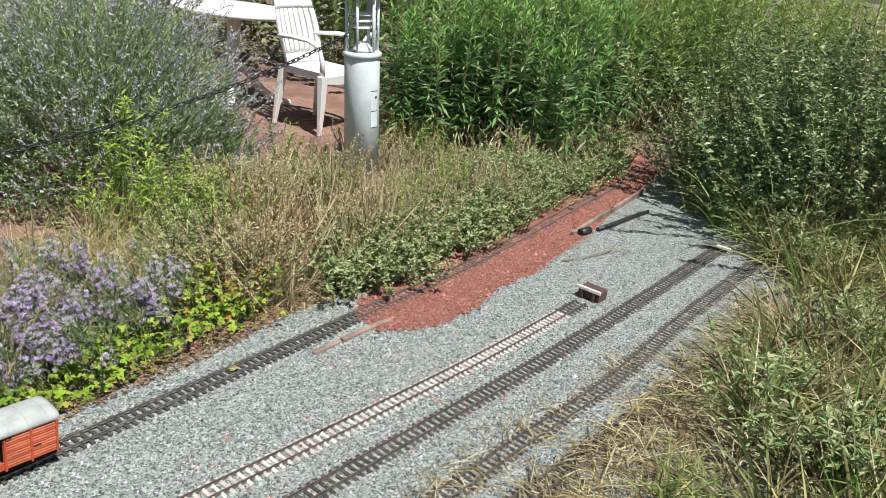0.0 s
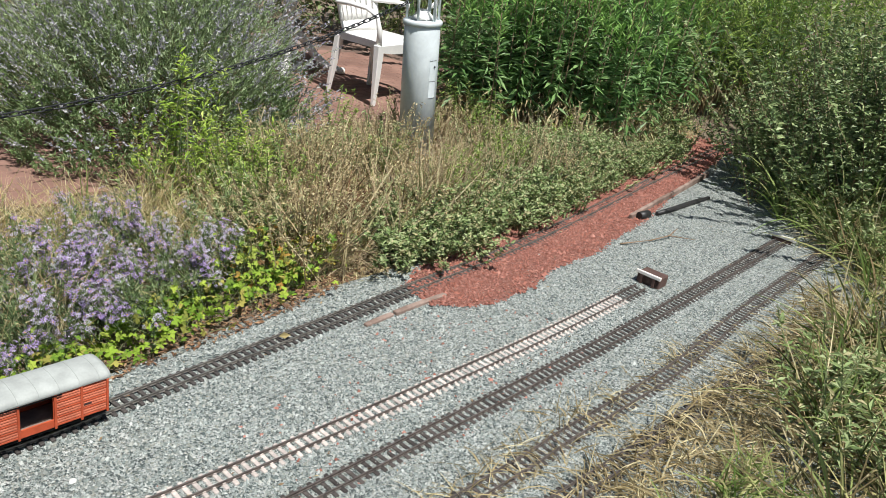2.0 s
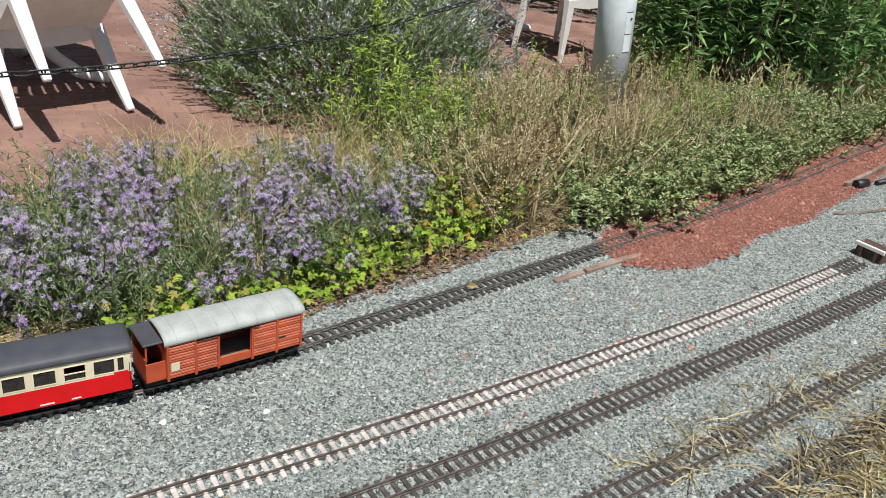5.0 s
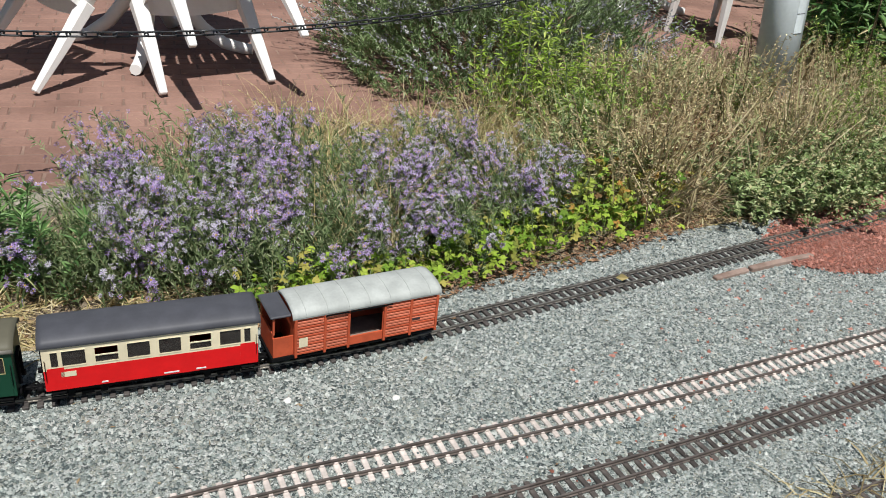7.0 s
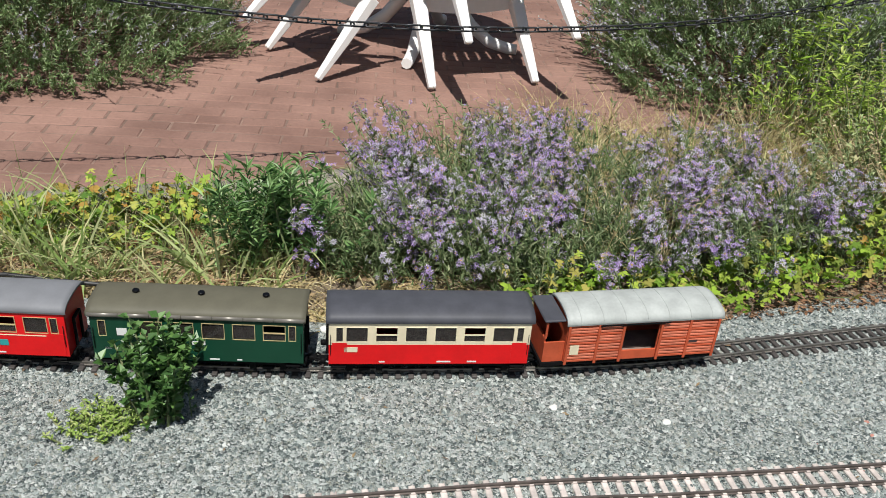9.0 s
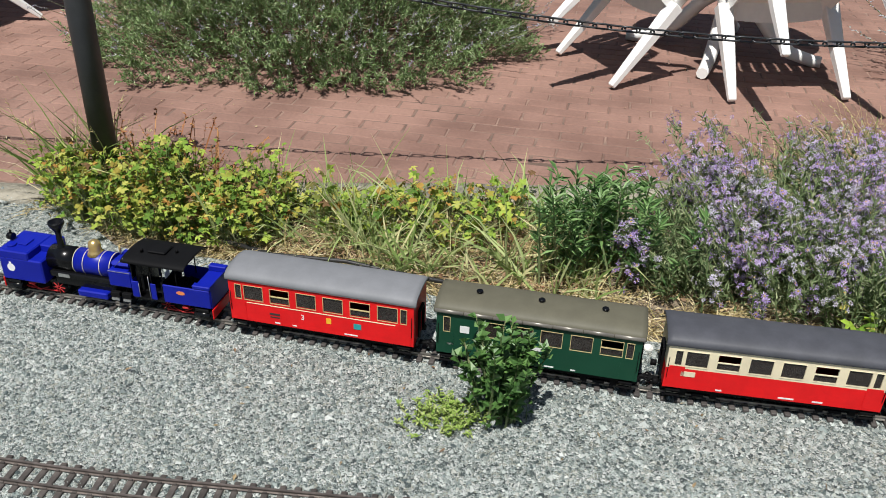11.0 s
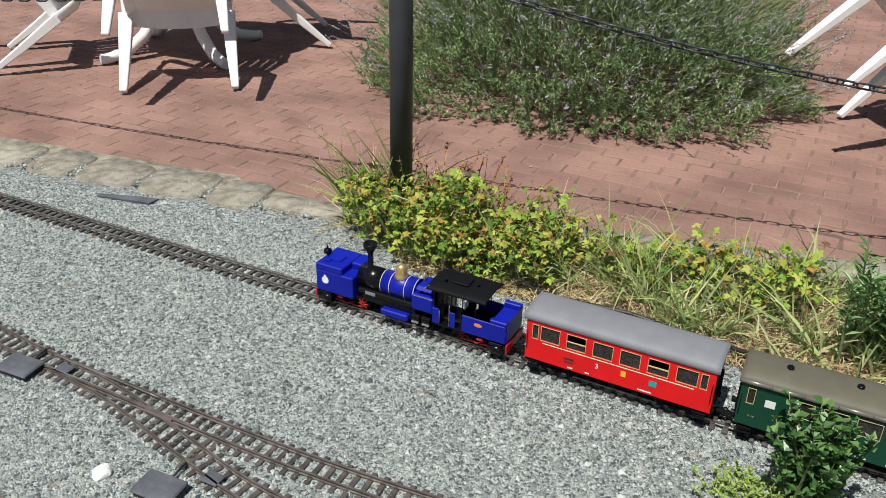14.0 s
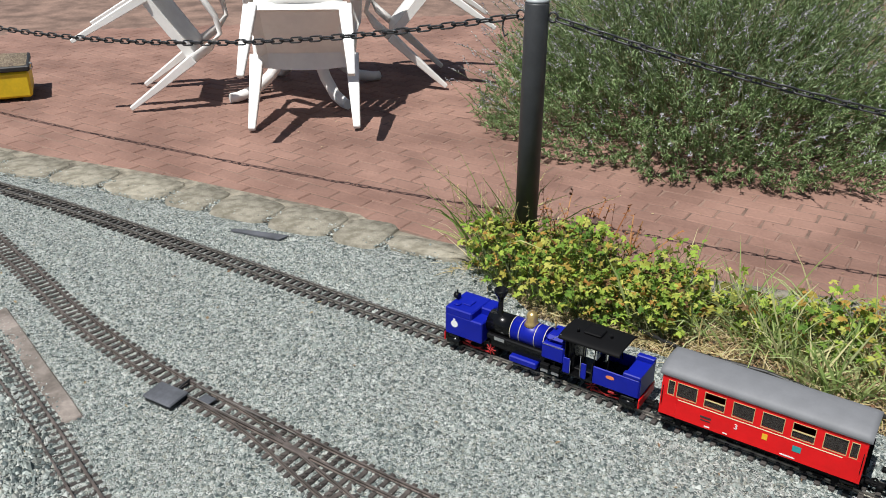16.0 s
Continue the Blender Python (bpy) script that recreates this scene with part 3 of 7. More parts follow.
def pebble(x, y, r, mat, label, seed):
    bm = bmesh.new()
    bmesh.ops.create_icosphere(bm, subdivisions=2, radius=r)
    for v in bm.verts:
        v.co *= 1 + 0.3 * noise.noise(v.co / r * 1.2 + Vector((seed, 0, 0)))
        v.co.z *= 0.6
    return solid("stone", bm, mat, label, "stone", m=Matrix.Translation((x, y, r * 0.3)), group="loose stones")


M_PALE = material("pale_stone", (0.68, 0.68, 0.64), 0.8, var=0.1, scale=40, fine=150, bump=0.3)
pebble(-0.852, 1.70, 0.009, M_PALE, "white pebble lying on the gravel", 1)
pebble(-1.055, 1.57, 0.009, M_PALE, "white pebble lying on the gravel", 2)
pebble(-2.155, -0.29, 0.02, M_PALE, "large white stone lying on the gravel", 3)
pebble(-2.36, -0.21, 0.008, M_PALE, "white pebble between the turnout sleepers", 4)
pebble(-1.61, 1.43, 0.012, M_PALE, "white stone at the edge of the bed", 5)

loose_stones("kerb_gravel", 3500, [(-4.75, -1.6), (-4.3, -1.1), (-3.95, -0.58), (-3.6, -0.12), (-3.28, 0.24), (-3.1, 0.42), (-3.2, 0.5), (-3.36, 0.3), (-3.68, -0.07), (-4.04, -0.52), (-4.4, -1.0), (-4.85, -1.55)], 0.0042, M_STONE, "gravel strewn against the kerb stones", 8, zf=0.008)

# ---- patio pavers and kerb ----
BL, BW, BA = 0.164, 0.082, math.atan2(0.67, 0.74)


def paver_mesh(seed, sx=1.0):
    bm = bmesh.new()
    box(bm, -BL / 2 * sx + 0.002, BL / 2 * sx - 0.002, -BW / 2 + 0.002, BW / 2 - 0.002, -0.03, 0, bevel=0.005)
    for v in bm.verts:
        v.co += 0.003 * Vector(noise.noise_vector(v.co * 20 + Vector((seed * 7, 0, 0))))
    return mesh_of(bm, "paver", M_BRICK)


PAVERS = [paver_mesh(i) for i in range(4)]
rnd = random.Random(11)
patio_ob = bpy.data.objects["patio"]
spots = []
for r in range(-104, 118):
    for c in range(-66, 66):
        u, w = c * BL + (r % 2) * BL / 2, r * BW
        x, y = -3.0 + u * math.cos(BA) - w * math.sin(BA), 2.0 + u * math.sin(BA) + w * math.cos(BA)
        if -7.6 < x < 0.3 and -3.2 < y < 7.6 and inside(PATIO, x, y):
            spots.append((x, y))
spots.sort(key=lambda p: math.hypot(p[0] + 3.3, p[1] - 0.9))
joined = bmesh.new()
for i, (x, y) in enumerate(spots):
    m = Matrix.Translation((x, y, rnd.gauss(0, 0.0008))) @ Matrix.Rotation(BA + rnd.gauss(0, 0.012), 4, 'Z') @ Matrix.Rotation(rnd.gauss(0, 0.007), 4, 'X')
    me = PAVERS[i % 4]
    if i < 298:
        part("paver", me, None, patio_ob, m=m)
    else:
        k = len(joined.verts)
        joined.from_mesh(me)
        joined.verts.ensure_lookup_table()
        for v in joined.verts[k:]:
            v.co = m @ v.co
part("pavers", joined, M_BRICK, patio_ob, kind="stuff")

KERB = Path2D([(-5.0, -1.75), (-4.54, -1.2), (-4.1, -0.6), (-3.74, -0.18), (-3.43, 0.2), (-3.2, 0.45), (-2.80, 1.1), (-2.46, 1.62), (-2.33, 1.8), (-2.05, 2.35)])
kerb = thing("kerb", "row of pale rounded kerb stones between terrace and gravel", "kerb", kind="structure")
rnd = random.Random(5)
s = 0.1
while s < KERB.length - 0.1:
    wide = 0.215 if s < 2.45 else 0.12
    L = rnd.uniform(0.2, 0.34)
    bm = bmesh.new()
    n = 14
    ring = []
    for k in range(n):
        a = 2 * math.pi * k / n
        c, q = math.cos(a), math.sin(a)
        e = 0.5
        px = (L / 2 - 0.003) * math.copysign(abs(c) ** e, c)
        py = wide / 2 * math.copysign(abs(q) ** e, q)
        j = 1 + 0.11 * noise.noise(Vector((c * 1.6, q * 1.6, s * 5)))
        ring.append((px * j, py * j))
    lo = [bm.verts.new((x, y, -0.05)) for x, y in ring]
    mid = [bm.verts.new((x, y, 0.0)) for x, y in ring]
    top = [bm.verts.new((x * 0.94, y * 0.94, 0.011 + 0.005 * noise.noise(Vector((x * 20, y * 20, s))))) for x, y in ring]
    for A, B in ((lo, mid), (mid, top)):
        for k in range(n):
            bm.faces.new((A[k], A[(k + 1) % n], B[(k + 1) % n], B[k]))
    cv = bm.verts.new((0, 0, 0.013))
    for k in range(n):
        bm.faces.new((top[k], top[(k + 1) % n], cv)).smooth = True
    p, dd = KERB.at(s + L / 2), KERB.heading(s + L / 2)
    part("kerb_stone", bm, M_KERB, kerb, m=Matrix.Translation((*p, 0.0)) @ Matrix.Rotation(math.atan2(dd[1], dd[0]) + rnd.gauss(0, 0.03), 4, 'Z'))
    s += L
bm = bmesh.new()
prev = None
for s in np.linspace(0, KERB.length, 50):
    p, dd = KERB.at(s), KERB.heading(s)
    nn = np.array([-dd[1], dd[0]])
    w = 0.135 if s < 2.45 else 0.07
    row = [bm.verts.new((*(p + nn * q), 0.005)) for q in (-w * 0.55, w)]
    if prev:
        bm.faces.new((prev[0], row[0], row[1], prev[1]))
    prev = row
solid("kerb_bedding", bm, M_MORTAR, "mortar bed between the kerb stones", "mortar", kind="structure")

# ---- the train ----
def paint(name, c, rough=0.35, var=0.06, metal=0.0):
    return material(name, c, rough, metal, var=var, scale=25, fine=180, bump=0.03, dist=0.0005, spec=0.5 if metal else (0.08 if max(c) < 0.01 and rough > 0.3 else 0.3))


M_BLUE = paint("blue_enamel", (0.0035, 0.010, 0.26), 0.4)
M_RED = paint("red_enamel", (0.66, 0.008, 0.010), 0.45)
M_DRED = paint("red_wheel_paint", (0.42, 0.025, 0.025), 0.45)
M_GREEN = paint("dark_green_enamel", (0.006, 0.05, 0.026), 0.45)
M_CREAM = paint("cream_enamel", (0.72, 0.64, 0.45), 0.45)
M_BLACK = paint("black_enamel", (0.004, 0.004, 0.0045), 0.24)
M_SATIN = paint("satin_black", (0.006, 0.006, 0.0065), 0.6)
M_BRASS = paint("polished_brass", (0.86, 0.60, 0.24), 0.3, metal=0.85)
M_GOLD = paint("gold_line", (0.50, 0.40, 0.20), 0.45)
M_BAND = paint("pale_gold_band", (0.66, 0.58, 0.36), 0.4)
M_SILVER = paint("bright_metal", (0.62, 0.62, 0.62), 0.3, metal=0.9)
M_GREYROOF = paint("grey_roof_paint", (0.17, 0.175, 0.185), 0.6, 0.05)
M_DGREYROOF = paint("dark_grey_roof_paint", (0.06, 0.062, 0.072), 0.55, 0.1)
M_OLIVEROOF = paint("olive_brown_roof_paint", (0.10, 0.094, 0.066), 0.6, 0.06)
M_PALEROOF = paint("pale_grey_roof_paint", (0.36, 0.38, 0.36), 0.6, 0.1)
M_ROLL = paint("rolled_roof_edge", (0.20, 0.185, 0.16), 0.38, 0.12, metal=0.4)
M_RUST = paint("orange_brown_paint", (0.46, 0.085, 0.035), 0.55, 0.12)
M_RUST_EDGE = paint("worn_slat_paint", (0.56, 0.16, 0.09), 0.55, 0.15)
M_INK = paint("dark_lettering", (0.05, 0.03, 0.03), 0.6)
M_WHITEINK = paint("white_lettering", (0.72, 0.72, 0.70), 0.6)
M_YELLOW = paint("yellow_badge", (0.75, 0.42, 0.03), 0.5)
M_TEAL = paint("blue_green_badge", (0.03, 0.30, 0.30), 0.5)
M_OVAL = paint("orange_oval_plate", (0.72, 0.22, 0.08), 0.4)


def glass(name):
    m = bpy.data.materials.new(name)
    m.use_nodes = True
    b = m.node_tree.nodes["Principled BSDF"]
    b.inputs["Base Color"].default_value = (0.06, 0.05, 0.045, 1)
    b.inputs["Transmission Weight"].default_value = 0.55
    b.inputs["Roughness"].default_value = 0.06
    return m


M_GLASS = glass("tinted_window")
RAILTOP = 0.0165


def wheel(parent, x, y, r, mat=M_SATIN, rim=M_SILVER, spokes=0):
    bm = bmesh.new()
    rot = Matrix.Translation((x, y, RAILTOP + r)) @ Matrix.Rotation(math.pi / 2, 4, 'X')
    lathe(bm, [(r * 0.3, -0.0035), (r, -0.003), (r, 0.002), (r + 0.002, 0.002), (r + 0.002, 0.0035), (r * 0.3, 0.004)], 20, rot)
    w = part("wheel", bm, mat, parent)
    if spokes:
        bm = bmesh.new()
        sy = math.copysign(0.0042, y)
        for k in range(spokes):
            a = 2 * math.pi * k / spokes
            tube(bm, [(x + 0.003 * math.cos(a), y + sy, RAILTOP + r + 0.003 * math.sin(a)), (x + r * 0.9 * math.cos(a), y + sy, RAILTOP + r + r * 0.9 * math.sin(a))], 0.0013, 4)
        part("spokes", bm, M_DRED, w, "red wheel spokes")
    return w


def bogie(parent, x, base=0.062):
    bm = bmesh.new()
    for sy in (-1, 1):
        box(bm, x - base / 2 - 0.016, x + base / 2 + 0.016, sy * 0.034 - 0.003, sy * 0.034 + 0.003, 0.03, 0.037, bevel=0.001)
        for q in (-1, 1):
            box(bm, x + q * base / 2 - 0.007, x + q * base / 2 + 0.007, sy * 0.0345 - 0.004, sy * 0.0345 + 0.006, 0.022, 0.038, bevel=0.001)
        box(bm, x - 0.012, x + 0.012, sy * 0.034 - 0.002, sy * 0.034 + 0.006, 0.022, 0.03, bevel=0.001)
    box(bm, x - 0.008, x + 0.008, -0.03, 0.03, 0.031, 0.045)
    b = part("bogie", bm, M_SATIN, parent)
    for q in (-1, 1):
        for sy in (-1, 1):
            wheel(b, x + q * base / 2, sy * 0.0215, 0.0145)
    return b


def coupler(parent, x, way):
    bm = bmesh.new()
    box(bm, min(x, x + way * 0.026), max(x, x + way * 0.026), -0.005, 0.005, 0.024, 0.032, bevel=0.001)
    tube(bm, [(x + way * 0.024, -0.014, 0.03), (x + way * 0.03, -0.008, 0.03), (x + way * 0.031, 0.008, 0.03), (x + way * 0.024, 0.014, 0.03)], 0.0022, 6)
    return part("coupler", bm, M_SATIN, parent)


def arched_roof(bm, L, W, z0, rise, over=0.004, thick=0.004, n=12):
    xs = [-L / 2, -L / 2 + 0.012, -L / 4, 0, L / 4, L / 2 - 0.012, L / 2]
    rows = []
    for x in xs:
        k = 1.0 if abs(x) < L / 2 - 0.001 else 0.86
        up, dn = [], []
        for i in range(n + 1):
            a = math.pi * i / n
            y = -(W / 2 + over) * math.cos(a)
            z = z0 + rise * k * math.sin(a) ** 0.8
            up.append(bm.verts.new((x, y, z + thick)))
            dn.append(bm.verts.new((x, y * 0.985, z)))
        rows.append((up, dn))
    for (u0, d0_), (u1, d1) in zip(rows, rows[1:]):
        for i in range(n):
            bm.faces.new((u0[i], u1[i], u1[i + 1], u0[i + 1])).smooth = True
            bm.faces.new((d0_[i], d0_[i + 1], d1[i + 1], d1[i])).smooth = True
        for i in (0, n):
            bm.faces.new((u0[i], d0_[i], d1[i], u1[i]))
    for (u, d_) in (rows[0], rows[-1]):
        for i in range(n):
            bm.faces.new((u[i], u[i + 1], d_[i + 1], d_[i]))
    bmesh.ops.recalc_face_normals(bm, faces=bm.faces[:])


def bar_text(parent, x, y, z, w, h, mat, name="lettering"):
    bm = bmesh.new()
    box(bm, x - w / 2, x + w / 2, min(y, y + math.copysign(0.0006, y)), max(y, y + math.copysign(0.0006, y)), z - h / 2, z + h / 2)
    return part(name, bm, mat, parent)


def glyph(parent, ch, x, y, z, size, mat):
    cu = bpy.data.curves.new("glyph", 'FONT')
    cu.body, cu.size, cu.extrude, cu.align_x = ch, size, 0.0003, 'CENTER'
    tmp = new("glyph", cu)
    me = bpy.data.meshes.new_from_object(tmp.evaluated_get(bpy.context.evaluated_depsgraph_get()))
    bpy.data.objects.remove(tmp)
    me.materials.append(mat)
    ob = new("numeral", me)
    ob.parent = parent
    ob.matrix_basis = Matrix.Translation((x, y, z)) @ Matrix.Rotation(math.pi, 4, 'Z') @ Matrix.Rotation(math.pi / 2, 4, 'X')
    return ob


def coach(name, label, low, high, roof_mat, windows, line=None, vents=0, gutter=None, L=0.42, badge=()):
    """A model passenger coach; windows as (middle, width, low edge, high edge, half open)."""
    t = thing(name, label, "train car", group="train cars")
    W, z0, z1, zs = 0.106, 0.05, 0.153, 0.099
    hl, wt = L / 2, 0.004
    wl, wh = 0.106, 0.1415
    ends = [-hl + 0.022, hl - 0.022]
    allw = sorted(windows + [(e, 0.013, 0.106, 0.1415, False) for e in ends])
    for mat_i, (za, zb) in enumerate(((z0, zs), (zs, z1))):
        bm = bmesh.new()
        for sy in (-1, 1):
            ya, yb = sorted((sy * W / 2, sy * (W / 2 - wt)))
            if mat_i == 0:
                box(bm, -hl, hl, ya, yb, za, zb)
            else:
                box(bm, -hl, hl, ya, yb, za, wl)
                box(bm, -hl, hl, ya, yb, wh, zb)
                edge = -hl
                for c, w, a, b, o in allw:
                    box(bm, edge, c - w / 2, ya, yb, wl, wh)
                    edge = c + w / 2
                box(bm, edge, hl, ya, yb, wl, wh)
        for sx in (-1, 1):
            xa, xb = sorted((sx * hl, sx * (hl - wt)))
            box(bm, xa, xb, -W / 2 + wt, W / 2 - wt, za, zb if mat_i == 0 else z1 + 0.012)
        part("lower_body" if mat_i == 0 else "upper_body", bm, low if mat_i == 0 else high, t)
    # doors at the ends: a plain leaf set a little proud
    for sx in (-1, 1):
        for sy in (-1, 1):
            bm = bmesh.new()
            y = sy * (W / 2)
            for za, zb in ((z0 + 0.001, wl - 0.002),):
                box(bm, sx * (hl - 0.022) - 0.0155, sx * (hl - 0.022) + 0.0155, *sorted((y, y + sy * 0.0008)), za, zb)
            dr = part("door", bm, low, t)
            bm = bmesh.new()
            tube(bm, [(sx * (hl - 0.004), y + sy * 0.002, 0.075), (sx * (hl - 0.004), y + sy * 0.003, 0.1), (sx * (hl - 0.004), y + sy * 0.002, 0.125)], 0.0008, 5)
            part("handrail", bm, M_SATIN, dr)
    for c, w, a, b, half in allw:
        for sy in (-1, 1):
            y = sy * W / 2
            bm = bmesh.new()
            f = 0.0012
            ya, yb = sorted((y - sy * 0.001, y + sy * 0.0009))
            box(bm, c - w / 2 - f, c + w / 2 + f, ya, yb, wl - f, wl)
            box(bm, c - w / 2 - f, c + w / 2 + f, ya, yb, wh, wh + f)
            box(bm, c - w / 2 - f, c - w / 2, ya, yb, wl, wh)
            box(bm, c + w / 2, c + w / 2 + f, ya, yb, wl, wh)
            if half:
                box(bm, c - w / 2, c + w / 2, ya, yb, wl + 0.016, wl + 0.0185)
            win = part("window", bm, M_CREAM if high is M_CREAM else M_GOLD, t, "gold window frame" if high is not M_CREAM else "cream window frame")
            bm = bmesh.new()
            box(bm, c - w / 2, c + w / 2, *sorted((y - sy * 0.003, y - sy * 0.002)), wl, wh if not half else wl + 0.016)
            part("pane", bm, M_GLASS, win)
    bm = bmesh.new()
    arched_roof(bm, L + 0.012, W, z1, 0.021)
    rf = part("roof", bm, roof_mat, t, smooth=False)
    for v in range(vents):
        bm = bmesh.new()
        cyl(bm, 0.005, 0.005, 0, 0.004, 12, Matrix.Translation((-L * 0.31 + L * 0.31 * v, 0, z1 + 0.024)))
        cyl(bm, 0.0075, 0.0065, 0.004, 0.0065, 12, Matrix.Translation((-L * 0.31 + L * 0.31 * v, 0, z1 + 0.024)))
        part("roof_vent", bm, M_BLACK, rf, "black mushroom vent")
    if gutter:
        for sy in (-1, 1):
            seg = (L + 0.008) / 7
            for k in range(7):
                bm = bmesh.new()
                x0 = -hl - 0.004 + seg * k
                tube(bm, [(x0 + 0.0006, sy * (W / 2 + 0.001), z1 + 0.0035), (x0 + seg - 0.0006, sy * (W / 2 + 0.001), z1 + 0.0035)], 0.0052, 10)
                part("gutter", bm, gutter, rf, "rolled grey-brown roof edge in short lengths")
    bm = bmesh.new()
    box(bm, -hl + 0.001, hl - 0.001, -W / 2 + 0.005, W / 2 - 0.005, z0 - 0.004, z0 + 0.001)
    for sy in (-1, 1):
        box(bm, -hl, hl, sy * (W / 2 - 0.008) - 0.002, sy * (W / 2 - 0.008) + 0.002, z0 - 0.010, z0 - 0.003)
    box(bm, -0.05, 0.05, -0.03, 0.03, 0.03, z0 - 0.005)
    part("underframe", bm, M_SATIN, t)
    for sx in (-1, 1):
        bogie(t, sx * (hl - 0.075))
        coupler(t, sx * hl, sx)
        for sy in (-1, 1):
            bm = bmesh.new()
            for z in (0.03, 0.042):
                box(bm, sx * (hl - 0.022) - 0.014, sx * (hl - 0.022) + 0.014, *sorted((sy * (W / 2 - 0.006), sy * (W / 2 + 0.002))), z, z + 0.002)
            for q in (-0.0135, 0.0125):
                box(bm, sx * (hl - 0.022) + q, sx * (hl - 0.022) + q + 0.001, *sorted((sy * (W / 2 - 0.006), sy * (W / 2 - 0.004))), 0.03, z0)
            part("steps", bm, M_SATIN, t)
        bm = bmesh.new()
        for yy in (-0.017, 0.017):
            box(bm, *sorted((sx * hl, sx * (hl + 0.006))), yy - 0.002, yy + 0.002, 0.052, 0.118, bevel=0.001)
        box(bm, *sorted((sx * hl, sx * (hl + 0.006))), -0.017, 0.017, 0.118, 0.122)
        part("end_door_frame", bm, M_SATIN, t, "black frame of the end door")
        for yy in (-0.032, 0.032):
            bm = bmesh.new()
            cyl(bm, 0.0065, 0.0065, 0, 0.012, 12, Matrix.Translation((sx * (hl + 0.006), yy, 0.045)) @ Matrix.Rotation(math.pi / 2, 4, 'Y'))
            part("buffer", bm, M_SATIN, t)
    if line:
        for sy in (-1, 1):
            bm = bmesh.new()
            y = sy * W / 2
            box(bm, -hl + 0.04, hl - 0.04, *sorted((y, y + sy * 0.0007)), zs - 0.0012, zs + 0.0006)
            part("lining", bm, line, t, "pale lining strip")
    for x, z, w, h, mat in badge:
        for sy in (1, -1):
            bar_text(t, -x * 1.0 if sy > 0 else x, sy * (W / 2 + 0.0002), z, w, h, mat)
    return t


def six():
    return [(-0.1525 + 0.061 * i, 0.043, 0.106, 0.1415, i in (1, 4)) for i in range(6)]


def five():
    return [(-0.152 + 0.061 * i, 0.043, 0.106, 0.1415, i == 0) for i in range(5)]


red = coach("red_coach", "bright red model coach with a plain grey roof", M_RED, M_RED, M_GREYROOF, six(), line=M_CREAM,
            badge=((-0.105, 0.078, 0.024, 0.005, M_INK), (-0.105, 0.070, 0.022, 0.003, M_INK), (0.02, 0.083, 0.011, 0.014, M_YELLOW), (0.085, 0.08, 0.017, 0.014, M_TEAL), (-0.1, 0.056, 0.012, 0.0035, M_WHITEINK), (-0.06, 0.056, 0.01, 0.003, M_WHITEINK), (0.07, 0.056, 0.03, 0.003, M_WHITEINK)))
glyph(red, "3", 0.04, 0.0536, 0.076, 0.018, M_WHITEINK)
green = coach("green_coach", "dark green model coach with an olive roof and gold windows", M_GREEN, M_GREEN, M_OLIVEROOF, five(), vents=3, gutter=M_ROLL,
              badge=((-0.15, 0.116, 0.02, 0.017, M_WHITEINK), (0.0, 0.094, 0.026, 0.008, M_WHITEINK), (-0.18, 0.076, 0.014, 0.005, M_WHITEINK), (-0.1, 0.055, 0.008, 0.003, M_WHITEINK), (-0.06, 0.055, 0.012, 0.003, M_WHITEINK), (0.03, 0.055, 0.02, 0.003, M_WHITEINK), (0.08, 0.055, 0.01, 0.003, M_WHITEINK)))
cream = coach("cream_and_red_coach", "cream over red model coach with a dark grey roof", M_RED, M_CREAM, M_DGREYROOF, six(),
              badge=((-0.165, 0.087, 0.028, 0.012, M_CREAM), (-0.1, 0.056, 0.012, 0.0035, M_WHITEINK), (0.03, 0.056, 0.03, 0.0035, M_WHITEINK), (0.09, 0.056, 0.02, 0.0035, M_WHITEINK)))


